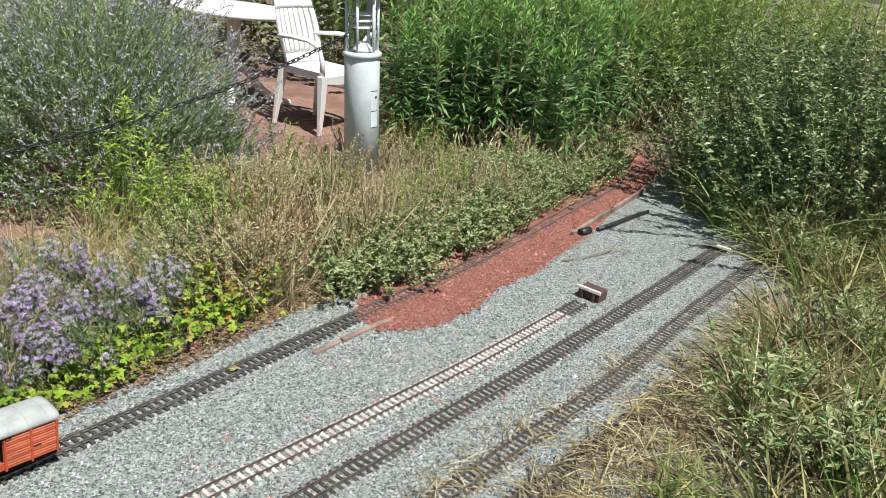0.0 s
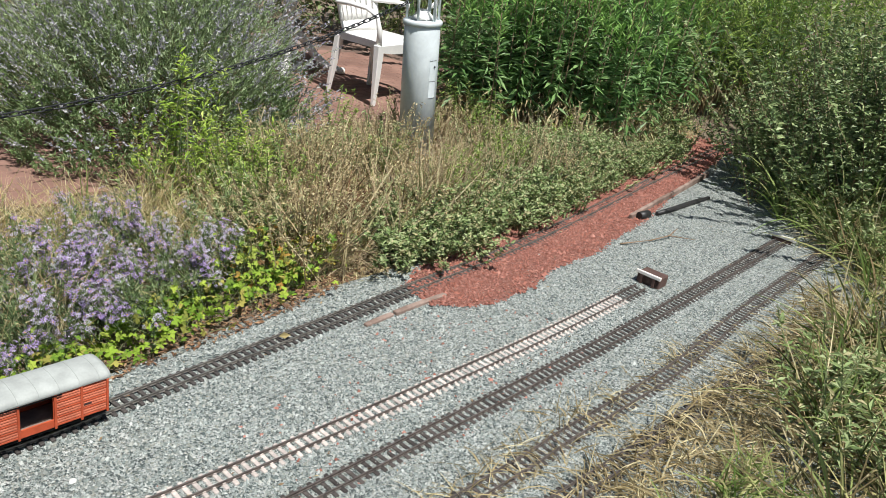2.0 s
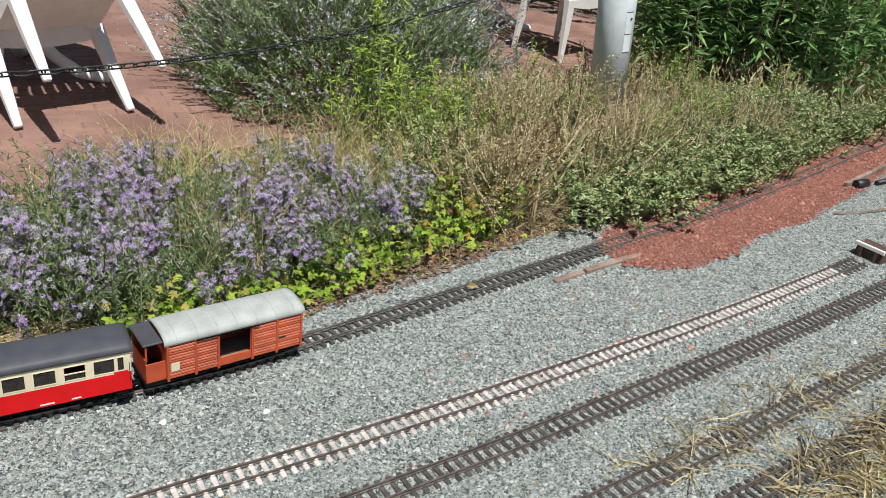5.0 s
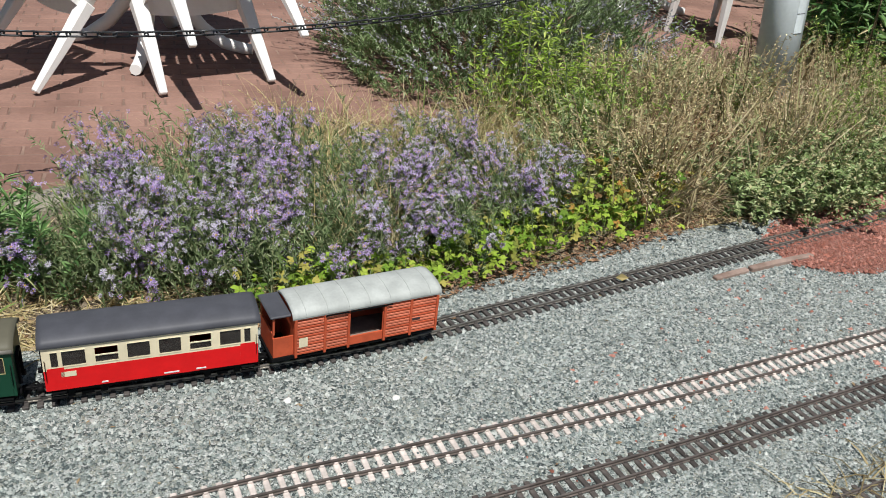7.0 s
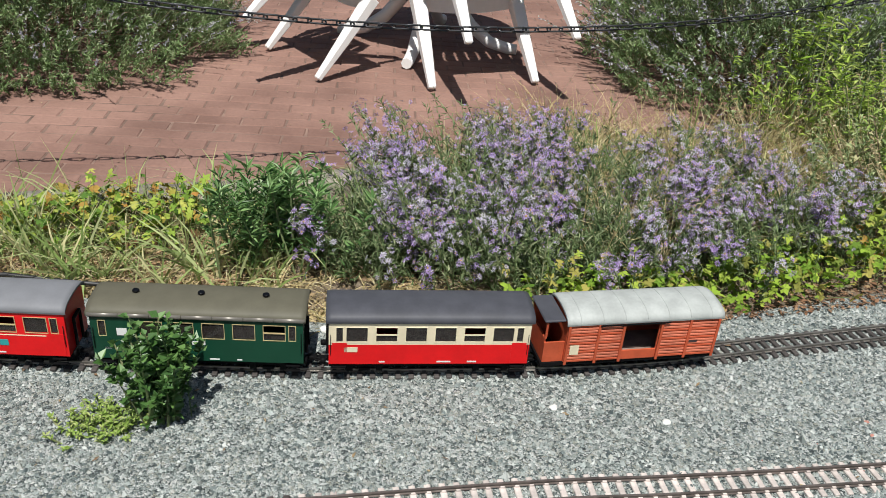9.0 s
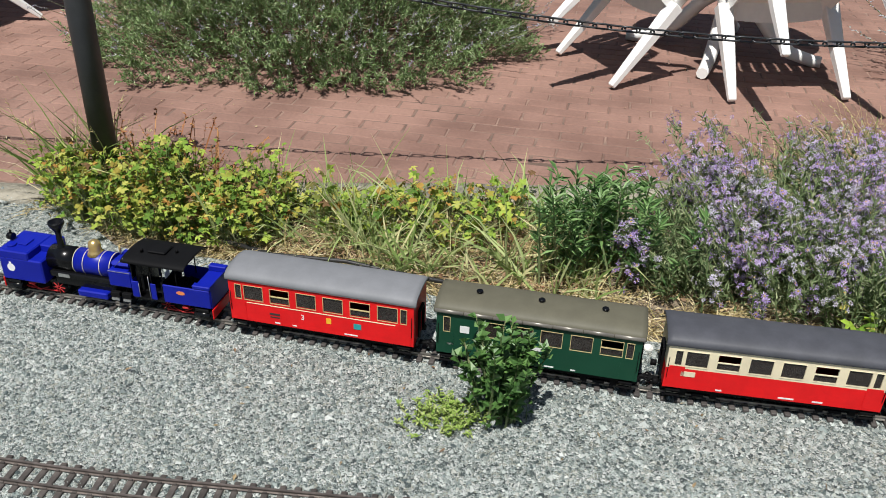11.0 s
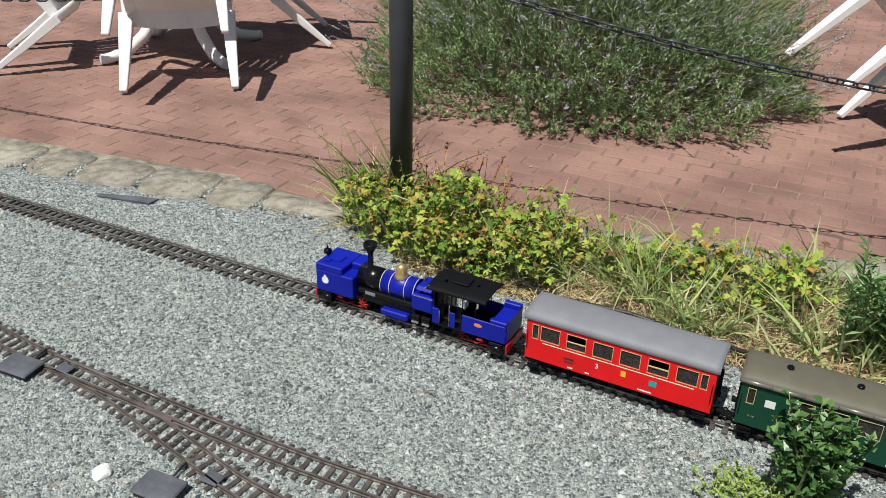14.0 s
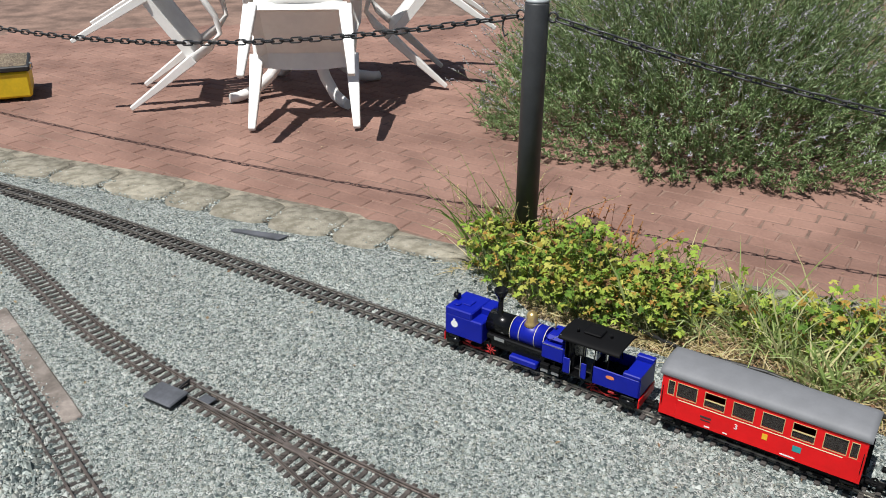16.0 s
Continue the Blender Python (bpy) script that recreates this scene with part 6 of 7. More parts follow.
def lavender(x, y, r, h, seed, n=2600, spikes=0.5, leaf=None, chunk=1.0, fine=1.0, sway=(0.0, 0.0)):
    """A lumpy dome of sprigs: leafy low shoots round the foot, long stalks with flower spikes fanning out above."""
    rng = np.random.default_rng(seed)
    t = thing("lavender_bush", "large grey-green lavender bush with faded flower spikes", "lavender", Matrix.Translation((x, y, 0)), group="lavender bushes")
    a, c = rng.uniform(0, 2 * np.pi, n), rng.uniform(0.0, 1, n) ** 1.4
    rad = np.sqrt(1 - c ** 2)
    wave = np.array([noise.noise(Vector((math.cos(q) * k * 4.4 + seed, math.sin(q) * k * 4.4, e * 4.4))) for q, k, e in zip(a, rad, c)])
    lump = 1 + 0.26 * wave + rng.normal(0, 0.035, n)
    depth = np.where(rng.random(n) < 0.42, rng.uniform(0.6, 0.92, n), 1.0)
    lump = lump * depth
    tip = np.c_[r * rad * np.cos(a) * lump, r * rad * np.sin(a) * lump, 0.05 + h * c * rng.uniform(0.88, 1.06, n) * depth * (1 + 0.12 * wave)]
    out = np.c_[np.cos(a), np.sin(a), np.zeros(n)]
    d = unit(out * (0.12 + 0.55 * rad[:, None]) + np.array([0, 0, 1.0]) * (0.7 + 0.3 * c[:, None]) + rng.normal(0, 0.2, (n, 3)))
    low = c < 0.42
    L = np.where(low, rng.uniform(0.07, 0.15, n), rng.uniform(0.2, 0.36, n))
    root = tip - d * L[:, None]
    root[:, 2] = np.maximum(root[:, 2], 0.0)
    v = blades(root, tip - root, np.linalg.norm(tip - root, axis=1), np.full(n, 0.0032), rng.uniform(0.0, 0.12, n), 3, 0.6, rng)
    put("stem_mass", v, G_STEM, t)
    m = n // 26
    s = rng.choice(n, m, replace=False)
    wood = z0(rng.normal(0, r * 0.14, (m, 2)))
    put("woody_framework", blades(wood, root[s] - wood, np.linalg.norm(root[s] - wood, axis=1), np.full(m, 0.008), np.zeros(m), 3, 0.6, rng), G_TWIG, t, "grey-brown woody branches")
    mid = v[2]
    for name, sel, k, mat, size, wid in (("foliage", ~low, 14, leaf or G_LAV, (0.018, 0.036), 0.2), ("low_foliage", low, 20, G_LAVLOW, (0.013, 0.027), 0.27)):
        q = int(sel.sum())
        u = rng.uniform(0.3, 1.0, (q, k))
        i = np.minimum((u * 3).astype(int), 2)
        fr = (u * 3 - i)[..., None]
        rows = np.arange(q)[:, None]
        p = (mid[sel][rows, i] * (1 - fr) + mid[sel][rows, i + 1] * fr).reshape(-1, 3)
        aim = unit(d[sel][:, None] * 0.8 + rng.normal(0, 0.65, (q, k, 3))).reshape(-1, 3)
        ln = rng.uniform(*size, len(p)) * fine
        put(name, leaf_cards(p, aim, ln, ln * wid, rng), mat, t)
    up = np.flatnonzero((c > 0.04) & (rng.random(n) < spikes * np.where(c > 0.35, 1.0, 0.55)))
    dd = unit(d[up] * 1.0 + out[up] * rng.uniform(0.0, 0.5, (len(up), 1)) + rng.normal(0, 0.1, (len(up), 3)) + np.array([*sway, 0.1]))
    st = blades(tip[up] - dd * 0.05, dd, rng.uniform(0.12, 0.27, len(up)), np.full(len(up), 0.0026), rng.uniform(0, 0.14, len(up)), 3, 0.3, rng)
    put("stalk_mass", st, G_STEM, t)
    q = 11
    top, ax = st[2][:, -1], unit(st[2][:, -1] - st[2][:, -2])
    pp = (top[:, None] - ax[:, None] * chunk * np.linspace(-0.012, 0.05, q)[None, :, None] * rng.uniform(0.7, 1.2, (len(up), 1, 1))).reshape(-1, 3)
    aa = (ax[:, None] * 0.9 + rng.normal(0, 0.55, (len(up), q, 3))).reshape(-1, 3)
    put("spike_bloom", leaf_cards(pp, aa, chunk * rng.uniform(0.009, 0.015, len(pp)), chunk * rng.uniform(0.005, 0.008, len(pp)), rng), G_LAVFL, t, "faded grey-violet flower spikes")
    return t


lavender(-4.42, 2.08, 1.0, 0.9, 1, 7200, 0.42)
lavender(-1.70, 4.45, 0.82, 0.98, 2, 3900, 0.8, G_LAVPALE, 1.45, 1.15, (-0.12, 0.0))
lavender(-2.35, 5.6, 0.75, 1.0, 9, 1300, 0.6, G_LAVPALE, 1.3, 1.4)


def aster(x, y, r, h, seed, n=90, label="clump of violet-blue asters in flower among grass", lean=(-0.16, -0.04), pale=0.35):
    """Slender leaning stems with narrow leaves; the tips carry tight clusters of small heads."""
    rng = np.random.default_rng(seed)
    t = thing("aster_clump", label, "aster", Matrix.Translation((x, y, -0.01)), group="aster clumps")
    root = z0(np.clip(rng.normal(0, r * 0.42, (n, 2)), -0.8 * r, 0.8 * r))
    d = unit(np.c_[root[:, :2] * 1.0 + np.clip(rng.normal(0, 0.15, (n, 2)), -0.25, 0.25) + np.array(lean), np.full(n, 0.62)])
    L = h * rng.uniform(0.4, 1.15, n) / np.maximum(d[:, 2], 0.55)
    v = blades(root, d, L, np.full(n, 0.0036), rng.uniform(0.0, 0.14, n), 5, 0.4, rng)
    put("stem_mass", v, G_STEM, t)
    mid, k = v[2], 38
    u = rng.uniform(0.08, 0.97, (n, k))
    i = np.minimum((u * 5).astype(int), 4)
    fr = (u * 5 - i)[..., None]
    rows = np.arange(n)[:, None]
    p = (mid[rows, i] * (1 - fr) + mid[rows, i + 1] * fr).reshape(-1, 3)
    aim = unit(np.repeat(d, k, 0) * 0.7 + rng.normal(0, 0.55, (n * k, 3)))
    put("foliage", leaf_cards(p, aim, rng.uniform(0.013, 0.032, n * k), rng.uniform(0.0032, 0.006, n * k), rng), G_ASTER, t)
    wave = np.array([noise.noise(Vector(((x + e[0]) * 5.0, (y + e[1]) * 5.0, 2.0))) for e in mid[:, -1]]) + rng.normal(0, 0.16, n)
    bloom = np.flatnonzero(wave > 0.02)
    heads, ups, faded = [], [], []
    for s in bloom:
        q = rng.integers(14, 27)
        o = rng.normal(0, 1, (q, 3)) * np.array([0.017, 0.017, 0.013])
        heads.append(mid[s, -1] + o - d[s] * rng.uniform(0, 0.055, (q, 1)))
        ups.append(unit(o * 30 + d[s] * 1.0 + rng.normal(0, 0.35, (q, 3))))
        old = rng.random() < pale
        faded.append(np.full(q, old) ^ (rng.random(q) < 0.15))
    tip, up, fade = np.concatenate(heads), np.concatenate(ups), np.concatenate(faded)
    low = np.repeat(mid[bloom, 4], [len(q) for q in heads], 0)
    put("branchwork", blades(low, tip - low, np.linalg.norm(tip - low, axis=1), np.full(len(tip), 0.002), np.zeros(len(tip)), 1, 0.3, rng), G_STEM, t)
    put("bloom", star_flowers(tip[~fade], up[~fade], rng.uniform(0.0075, 0.0115, (~fade).sum()), rng, 8), G_ASTERFL, t, "violet-blue flower heads")
    put("faded_bloom", star_flowers(tip[fade], up[fade], rng.uniform(0.006, 0.010, fade.sum()), rng, 8), G_FADED, t, "pale faded flower heads")
    some = ~fade & (rng.random(len(fade)) < 0.4)
    put("bloom_centre", discs(tip[some], up[some], np.full(some.sum(), 0.0024), rng), G_EYE, t, "yellow flower eyes")
    return t


for k, (x, y, r, h, n) in enumerate(((-1.74, 1.75, 0.15, 0.2, 90), (-1.60, 1.86, 0.18, 0.26, 110), (-1.40, 1.98, 0.18, 0.23, 110), (-1.80, 2.10, 0.2, 0.30, 120), (-1.62, 2.0, 0.2, 0.27, 100), (-1.56, 2.36, 0.2, 0.29, 90), (-1.28, 2.2, 0.2, 0.23, 110), (-1.34, 2.58, 0.2, 0.26, 80), (-1.04, 2.46, 0.19, 0.24, 110), (-0.90, 2.78, 0.17, 0.25, 90), (-1.18, 2.85, 0.18, 0.25, 60), (-1.74, 2.45, 0.18, 0.28, 60))):
    aster(x, y, r, h, 20 + k, n, pale=0.62 if k in (0, 1, 2, 6) else 0.36)


def tufts(name, label, category, poly, n, per, h, mat, seed, width=0.005, spread=0.35, droop=(0.1, 0.7), seedheads=None, group="", z=-0.012, lean=(0, 0), segs=3):
    rng = np.random.default_rng(seed)
    c = in_poly(poly, n, rng)
    ctr = c.mean(0)
    t = thing(name, label, category, Matrix.Translation((*ctr, z)), kind="stuff")
    hh = rng.uniform(0.6, 1.15, n) * h
    base = np.repeat(c - ctr, per, 0) + rng.normal(0, 0.018, (n * per, 2))
    aim = np.c_[rng.normal(0, spread, (n * per, 2)) + np.array(lean), np.ones(n * per)]
    L = np.repeat(hh, per) * rng.uniform(0.5, 1.15, n * per)
    v = blades(z0(base), aim, L, rng.uniform(0.6, 1.3, n * per) * width, rng.uniform(*droop, n * per), segs, 0.95, rng)
    put("blade_mass", v, mat, t)
    if seedheads:
        m = int(n * per * seedheads[0])
        s = rng.choice(n * per, m, replace=False)
        q = 10
        p = v[2][s]
        tip, low = p[:, -1], p[:, -2]
        w = rng.uniform(0, 1, (m, q, 1))
        pp = (tip[:, None] * w + low[:, None] * (1 - w)).reshape(-1, 3)
        aa = np.repeat(unit(tip - low), q, 0) + rng.normal(0, 0.35, (m * q, 3))
        put("seed_fluff", leaf_cards(pp, aa, rng.uniform(0.008, 0.02, m * q), rng.uniform(0.002, 0.004, m * q), rng), seedheads[1], t)
    return t


def leafy(name, label, category, centers, h, mat, seed, stems=60, r=0.15, leaves=24, size=(0.03, 0.05), ratio=0.45, spread=0.25, stem_mat=None, low=0.1, droop=0.06, group="", upward=0.4, dead=None, z=-0.012):
    """Upright leafy stems; every entry of centers is one plant of its own."""
    out = []
    for c_i, (x, y) in enumerate(centers):
        rng = np.random.default_rng(seed + c_i)
        t = thing(name, label, category, Matrix.Translation((x, y, z)), group=group)
        root = z0(rng.normal(0, r * 0.55, (stems, 2)))
        d = unit(np.c_[rng.normal(0, spread, (stems, 2)) + root[:, :2] * 0.5, np.ones(stems)])
        L = h * rng.uniform(0.72, 1.1, stems) * (rng.uniform(0.78, 1.2) if len(centers) > 6 else 1.0)
        v = blades(root, d, L, np.full(stems, 0.006), rng.uniform(0, droop * 2, stems), 5, 0.5, rng)
        put("stem_mass", v, stem_mat or G_STEM, t)
        mid = v[2]
        u = low + (1 - low) * rng.beta(1.6, 1.0, (stems, leaves))
        i = np.minimum((u * 5).astype(int), 4)
        fr = (u * 5 - i)[..., None]
        rows = np.arange(stems)[:, None]
        p = (mid[rows, i] * (1 - fr) + mid[rows, i + 1] * fr).reshape(-1, 3)
        a = rng.uniform(0, 2 * np.pi, stems * leaves)
        aim = np.c_[np.cos(a), np.sin(a), rng.normal(upward, 0.35, stems * leaves)]
        ln = rng.uniform(*size, stems * leaves)
        dry = np.zeros(len(p), bool)
        if dead:
            dry = (u.reshape(-1) < dead[0]) & (rng.random(len(p)) < 0.8)
        put("foliage", leaf_cards(p[~dry], aim[~dry], ln[~dry], ln[~dry] * ratio, rng), mat, t)
        if dead and dry.any():
            aim[dry, 2] -= 1.0
            put("withered_foliage", leaf_cards(p[dry], aim[dry], ln[dry] * 0.8, ln[dry] * ratio * 0.6, rng), dead[1], t, "brown withered leaves")
        out.append(t)
    return out


def lobed_ground(name, label, category, poly, n, h, mat, seed, size=(0.024, 0.046), group=""):
    """Low foliage of lobed leaves held flat on stalks."""
    rng = np.random.default_rng(seed)
    c = in_poly(poly, n, rng)
    c = c[np.array([noise.noise(Vector((x * 9, y * 9, seed + 5.0))) for x, y in c]) > rng.uniform(-0.55, -0.05, n)]
    n = len(c)
    ctr = c.mean(0)
    t = thing(name, label, category, Matrix.Translation((*ctr, -0.012)), group=group)
    base = z0(c - ctr)
    top = base + np.c_[rng.normal(0, 0.035, (n, 2)), h * rng.uniform(0.15, 1.05, n) ** 0.7 * (0.85 + 0.7 * np.array([noise.noise(Vector((x * 6, y * 6, seed))) for x, y in c]))]
    put("stalk_mass", blades(base, top - base, np.linalg.norm(top - base, axis=1), np.full(n, 0.0016), np.zeros(n), 2, 0.2, rng), G_STEM, t)
    up = unit(rng.normal(0, 0.62, (n, 3)) + np.array([0, 0, 1.0]))
    a = unit(np.cross(up, rng.normal(0, 1, (n, 3))))
    b = np.cross(up, a)
    R = rng.uniform(*size, n) * 0.5
    k = 13
    shape = (0.6, 0.9, 0.62, 1.0, 0.86, 0.6, 1.05, 0.6, 0.86, 1.0, 0.62, 0.9, 0.6)
    ring = []
    for i in range(k):
        th = 0.3 + (2 * math.pi - 0.6) * i / (k - 1) + rng.normal(0, 0.08, n)
        rr = R * shape[i] * rng.uniform(0.75, 1.2, n)
        ring.append(top + rr[:, None] * (np.cos(th)[:, None] * a + np.sin(th)[:, None] * b) + up * (0.35 * rr * (0.7 - 1.4 * shape[i]) + rng.normal(0, 0.08, n) * R)[:, None])
    v = np.stack([top] + ring, 1)
    f = np.array([(0, 1 + i, 2 + i) for i in range(k - 1)])
    put("foliage", (v.reshape(-1, 3), (f[None] + (k + 1) * np.arange(n)[:, None, None]).reshape(-1, 3)), mat, t)
    return t


# a dry flower head standing above the cranesbill
t = thing("dry_flower_head", "flat dark brown dry flower head on a thin stalk", "seed head", Matrix.Translation((-3.008, 0.848, 0)))
bm = bmesh.new()
tube(bm, [(0.012, -0.01, -0.01), (0.004, -0.004, 0.09), (0, 0, 0.158)], [0.0022, 0.0018, 0.0015], 6)
part("stalk", bm, G_TWIG, t)
bm = bmesh.new()
lathe(bm, [(0.002, 0.156), (0.018, 0.160), (0.026, 0.166), (0.022, 0.172), (0.003, 0.174)], 18)
for v in bm.verts:
    v.co += 0.003 * Vector(noise.noise_vector(v.co * 90))
part("head", bm, M_STOP, t)

# low cranesbill and grass between the kerb and the main line
lobed_ground("cranesbill_patch", "yellow-green cranesbill with browning leaves at the post", "cranesbill", [(-3.2, 0.52), (-3.0, 0.48), (-2.75, 0.62), (-2.52, 0.88), (-2.68, 1.08), (-2.92, 0.86), (-3.12, 0.66)], 3900, 0.18, G_GER, 41, size=(0.013, 0.038), group="cranesbill patches")
lobed_ground("cranesbill_patch", "yellow-green cranesbill thinning out among grass", "cranesbill", [(-2.6, 0.98), (-2.3, 1.22), (-2.12, 1.45), (-2.3, 1.68), (-2.5, 1.45), (-2.72, 1.12)], 800, 0.13, G_GER, 42, size=(0.016, 0.044), group="cranesbill patches")
lobed_ground("cranesbill_patch", "bright yellow-green cranesbill edging the aster bed", "cranesbill", [(-1.36, 1.76), (-1.16, 1.92), (-0.92, 2.28), (-0.66, 2.68), (-0.5, 2.95), (-0.62, 3.05), (-0.85, 2.72), (-1.05, 2.35), (-1.28, 2.0)], 850, 0.10, G_GERY, 43, size=(0.022, 0.046), group="cranesbill patches")
lobed_ground("cranesbill_patch", "yellowing cranesbill at the end of the aster bed", "cranesbill", [(-0.78, 2.78), (-0.52, 2.93), (-0.42, 3.14), (-0.6, 3.28), (-0.88, 3.02)], 420, 0.18, G_GER, 45, size=(0.022, 0.046), group="cranesbill patches")
BED = [(-2.72, 0.72), (-2.4, 0.95), (-2.1, 1.2), (-1.85, 1.4), (-1.95, 1.85), (-2.25, 1.75), (-2.55, 1.4), (-2.75, 1.0)]
tufts("grass_tuft", "long green grass in the bed beside the track", "grass", BED, 62, 13, 0.24, G_PALEGRASS, 51, width=0.0068, spread=0.45, droop=(0.05, 0.8), group="grass tufts")
tufts("dry_grass", "straw-coloured dry grass matted in the bed", "grass", BED, 190, 18, 0.13, G_STRAW, 52, width=0.0032, spread=1.1, droop=(0.4, 1.3), group="dry grass")
tufts("dry_grass", "brown dead stalks matted on the earth of the bed", "grass", BED, 60, 14, 0.1, G_DRY, 58, width=0.0036, spread=1.5, droop=(0.3, 1.3), group="dry grass")
tufts("dry_grass", "dry straw at the edge of the gravel by the post", "grass", [(-3.25, 0.38), (-3.05, 0.45), (-2.6, 0.68), (-2.3, 0.95), (-2.0, 1.2), (-2.1, 1.27), (-2.4, 1.02), (-2.75, 0.74), (-3.2, 0.55)], 120, 16, 0.09, G_STRAW, 53, width=0.003, spread=1.2, droop=(0.5, 1.3), group="dry grass")
tufts("grass_tuft", "thin grass blades pushing through the cranesbill", "grass", [(-3.15, 0.55), (-2.7, 0.75), (-2.3, 1.2), (-2.5, 1.35), (-2.9, 0.9)], 26, 8, 0.26, G_GRASS, 59, width=0.005, spread=0.4, droop=(0.1, 0.8), group="grass tufts")
leafy("seed_stalks", "reddish dry seed stalks above the cranesbill", "seed stalks", [(-3.02, 0.8), (-2.9, 0.86), (-3.1, 0.74)], 0.25, G_RUSTY, 47, stems=12, r=0.08, leaves=9, size=(0.008, 0.015), ratio=0.6, spread=0.3, stem_mat=G_RUSTY, low=0.6, group="seed stalks")
tufts("tall_grass", "few tall grass blades growing round the chain post", "grass", [(-3.24, 0.52), (-3.05, 0.52), (-3.0, 0.68), (-3.22, 0.74)], 15, 8, 0.38, G_GRASS, 54, width=0.007, droop=(0.05, 0.6), seedheads=(0.2, G_STRAW))
tufts("dry_grass", "thin dry grass stalks standing at the chain post", "grass", [(-3.3, 0.5), (-3.1, 0.5), (-2.95, 0.62), (-3.2, 0.74)], 10, 8, 0.26, G_STRAW, 60, width=0.003, spread=0.45, droop=(0.05, 0.6), seedheads=(0.3, G_STRAW))
leafy("leafy_perennial", "dark green leafy perennial at the end of the bed", "perennial", [(-1.97, 1.52), (-1.88, 1.60)], 0.29, G_GOLD, 61, stems=22, r=0.085, leaves=40, size=(0.028, 0.052), ratio=0.18, upward=0.8, spread=0.12, group="leafy perennials")
# small shrub growing in the gravel
leafy("privet_shrub", "small glossy green shrub growing out of the gravel", "shrub", [(-1.615, 0.992)], 0.225, G_PRIVET, 66, stems=40, r=0.034, leaves=36, size=(0.014, 0.025), ratio=0.72, spread=0.2, low=0.12, upward=0.7)
leafy("low_weed", "low pale green weed beside the small shrub", "weed", [(-1.69, 0.88), (-1.66, 0.92)], 0.05, G_YOUNG, 66, stems=40, r=0.05, leaves=16, size=(0.007, 0.014), ratio=0.4, spread=0.6, group="low weeds")
# aster bed filling
ASTERBED = [(-1.9, 1.7), (-1.4, 1.85), (-1.0, 2.4), (-0.75, 2.85), (-1.1, 3.3), (-1.7, 3.1), (-2.15, 2.5), (-2.1, 2.0)]
tufts("grass_tuft", "green grass growing through the asters", "grass", ASTERBED, 90, 12, 0.27, G_GRASS, 55, width=0.006, spread=0.3, droop=(0.05, 0.6), lean=(-0.15, 0), group="grass tufts")
tufts("dry_grass", "dry straw grass standing among the asters", "grass", [(-1.95, 2.05), (-1.3, 2.1), (-0.85, 2.8), (-0.75, 3.3), (-1.4, 3.4), (-2.0, 2.9)], 200, 15, 0.31, G_STRAW, 56, width=0.0034, spread=0.45, droop=(0.05, 0.6), seedheads=(0.12, G_STRAW), group="dry grass")
tufts("dry_grass", "dry straw lying at the foot of the asters", "grass", [(-1.95, 1.3), (-1.6, 1.45), (-1.4, 1.68), (-1.15, 1.9), (-1.3, 1.98), (-1.75, 1.72), (-2.0, 1.6)], 90, 16, 0.1, G_STRAW, 57, width=0.0034, spread=1.3, droop=(0.5, 1.3), group="dry grass")
# dry weeds between the asters and the bollard
WEEDS = [(-0.62, 3.02), (-0.28, 3.22), (0.08, 3.6), (0.38, 4.1), (0.8, 4.85), (0.75, 5.3), (0.2, 5.5), (-0.5, 5.4), (-0.8, 4.6), (-1.1, 3.9), (-1.2, 3.4)]
rngw = np.random.default_rng(70)
spots = in_poly(WEEDS, 46, rngw)
spots = [p for p in spots if math.hypot(p[0] + 0.52, p[1] - 3.48) > 0.24]
dry_spots = [tuple(p) for p in spots if p[0] < -0.25 + 0.25 * (p[1] - 3.2)]
green_spots = [tuple(p) for p in spots if p[0] >= -0.25 + 0.25 * (p[1] - 3.2)]
leafy("dry_weed", "brown withered weed with brittle upright stalks", "weed", [p for p in dry_spots if p[1] < 4.1], 0.38, G_DEAD, 700, stems=58, r=0.16, leaves=24, size=(0.009, 0.022), ratio=0.34, spread=0.32, stem_mat=G_DEAD, low=0.25, group="dry weeds", upward=0.1)
leafy("dry_weed", "low brown withered weed round the bollard", "weed", [p for p in dry_spots if p[1] >= 4.1], 0.22, G_DRY, 740, stems=44, r=0.18, leaves=22, size=(0.009, 0.02), ratio=0.34, spread=0.45, stem_mat=G_DRY, low=0.05, group="dry weeds")
leafy("weed", "green weed standing among dry stalks", "weed", [(-0.95, 3.5), (-0.78, 3.22), (-1.0, 3.85), (-0.45, 4.2), (-0.7, 4.15), (-0.88, 3.2), (-0.8, 3.95)], 0.33, G_WEED, 750, stems=34, r=0.14, leaves=36, size=(0.016, 0.036), ratio=0.32, spread=0.3, low=0.1, group="green weeds")
leafy("weed", "pale green weed growing along the bank", "weed", green_spots, 0.2, G_WEED, 760, stems=40, r=0.2, leaves=36, size=(0.014, 0.03), ratio=0.5, spread=0.45, low=0.05, group="green weeds", dead=(0.3, G_DRY))
leafy("weed", "dense grey-green weed hanging over the track edge", "weed", [(-0.28, 3.4), (-0.05, 3.62), (0.12, 3.85), (0.28, 4.15), (-0.15, 3.85)], 0.25, G_WEED, 790, stems=46, r=0.15, leaves=40, size=(0.012, 0.036), ratio=0.45, spread=0.6, low=0.03, group="green weeds")
tall = [tuple(p) for p in in_poly(WEEDS, 34, np.random.default_rng(171))]
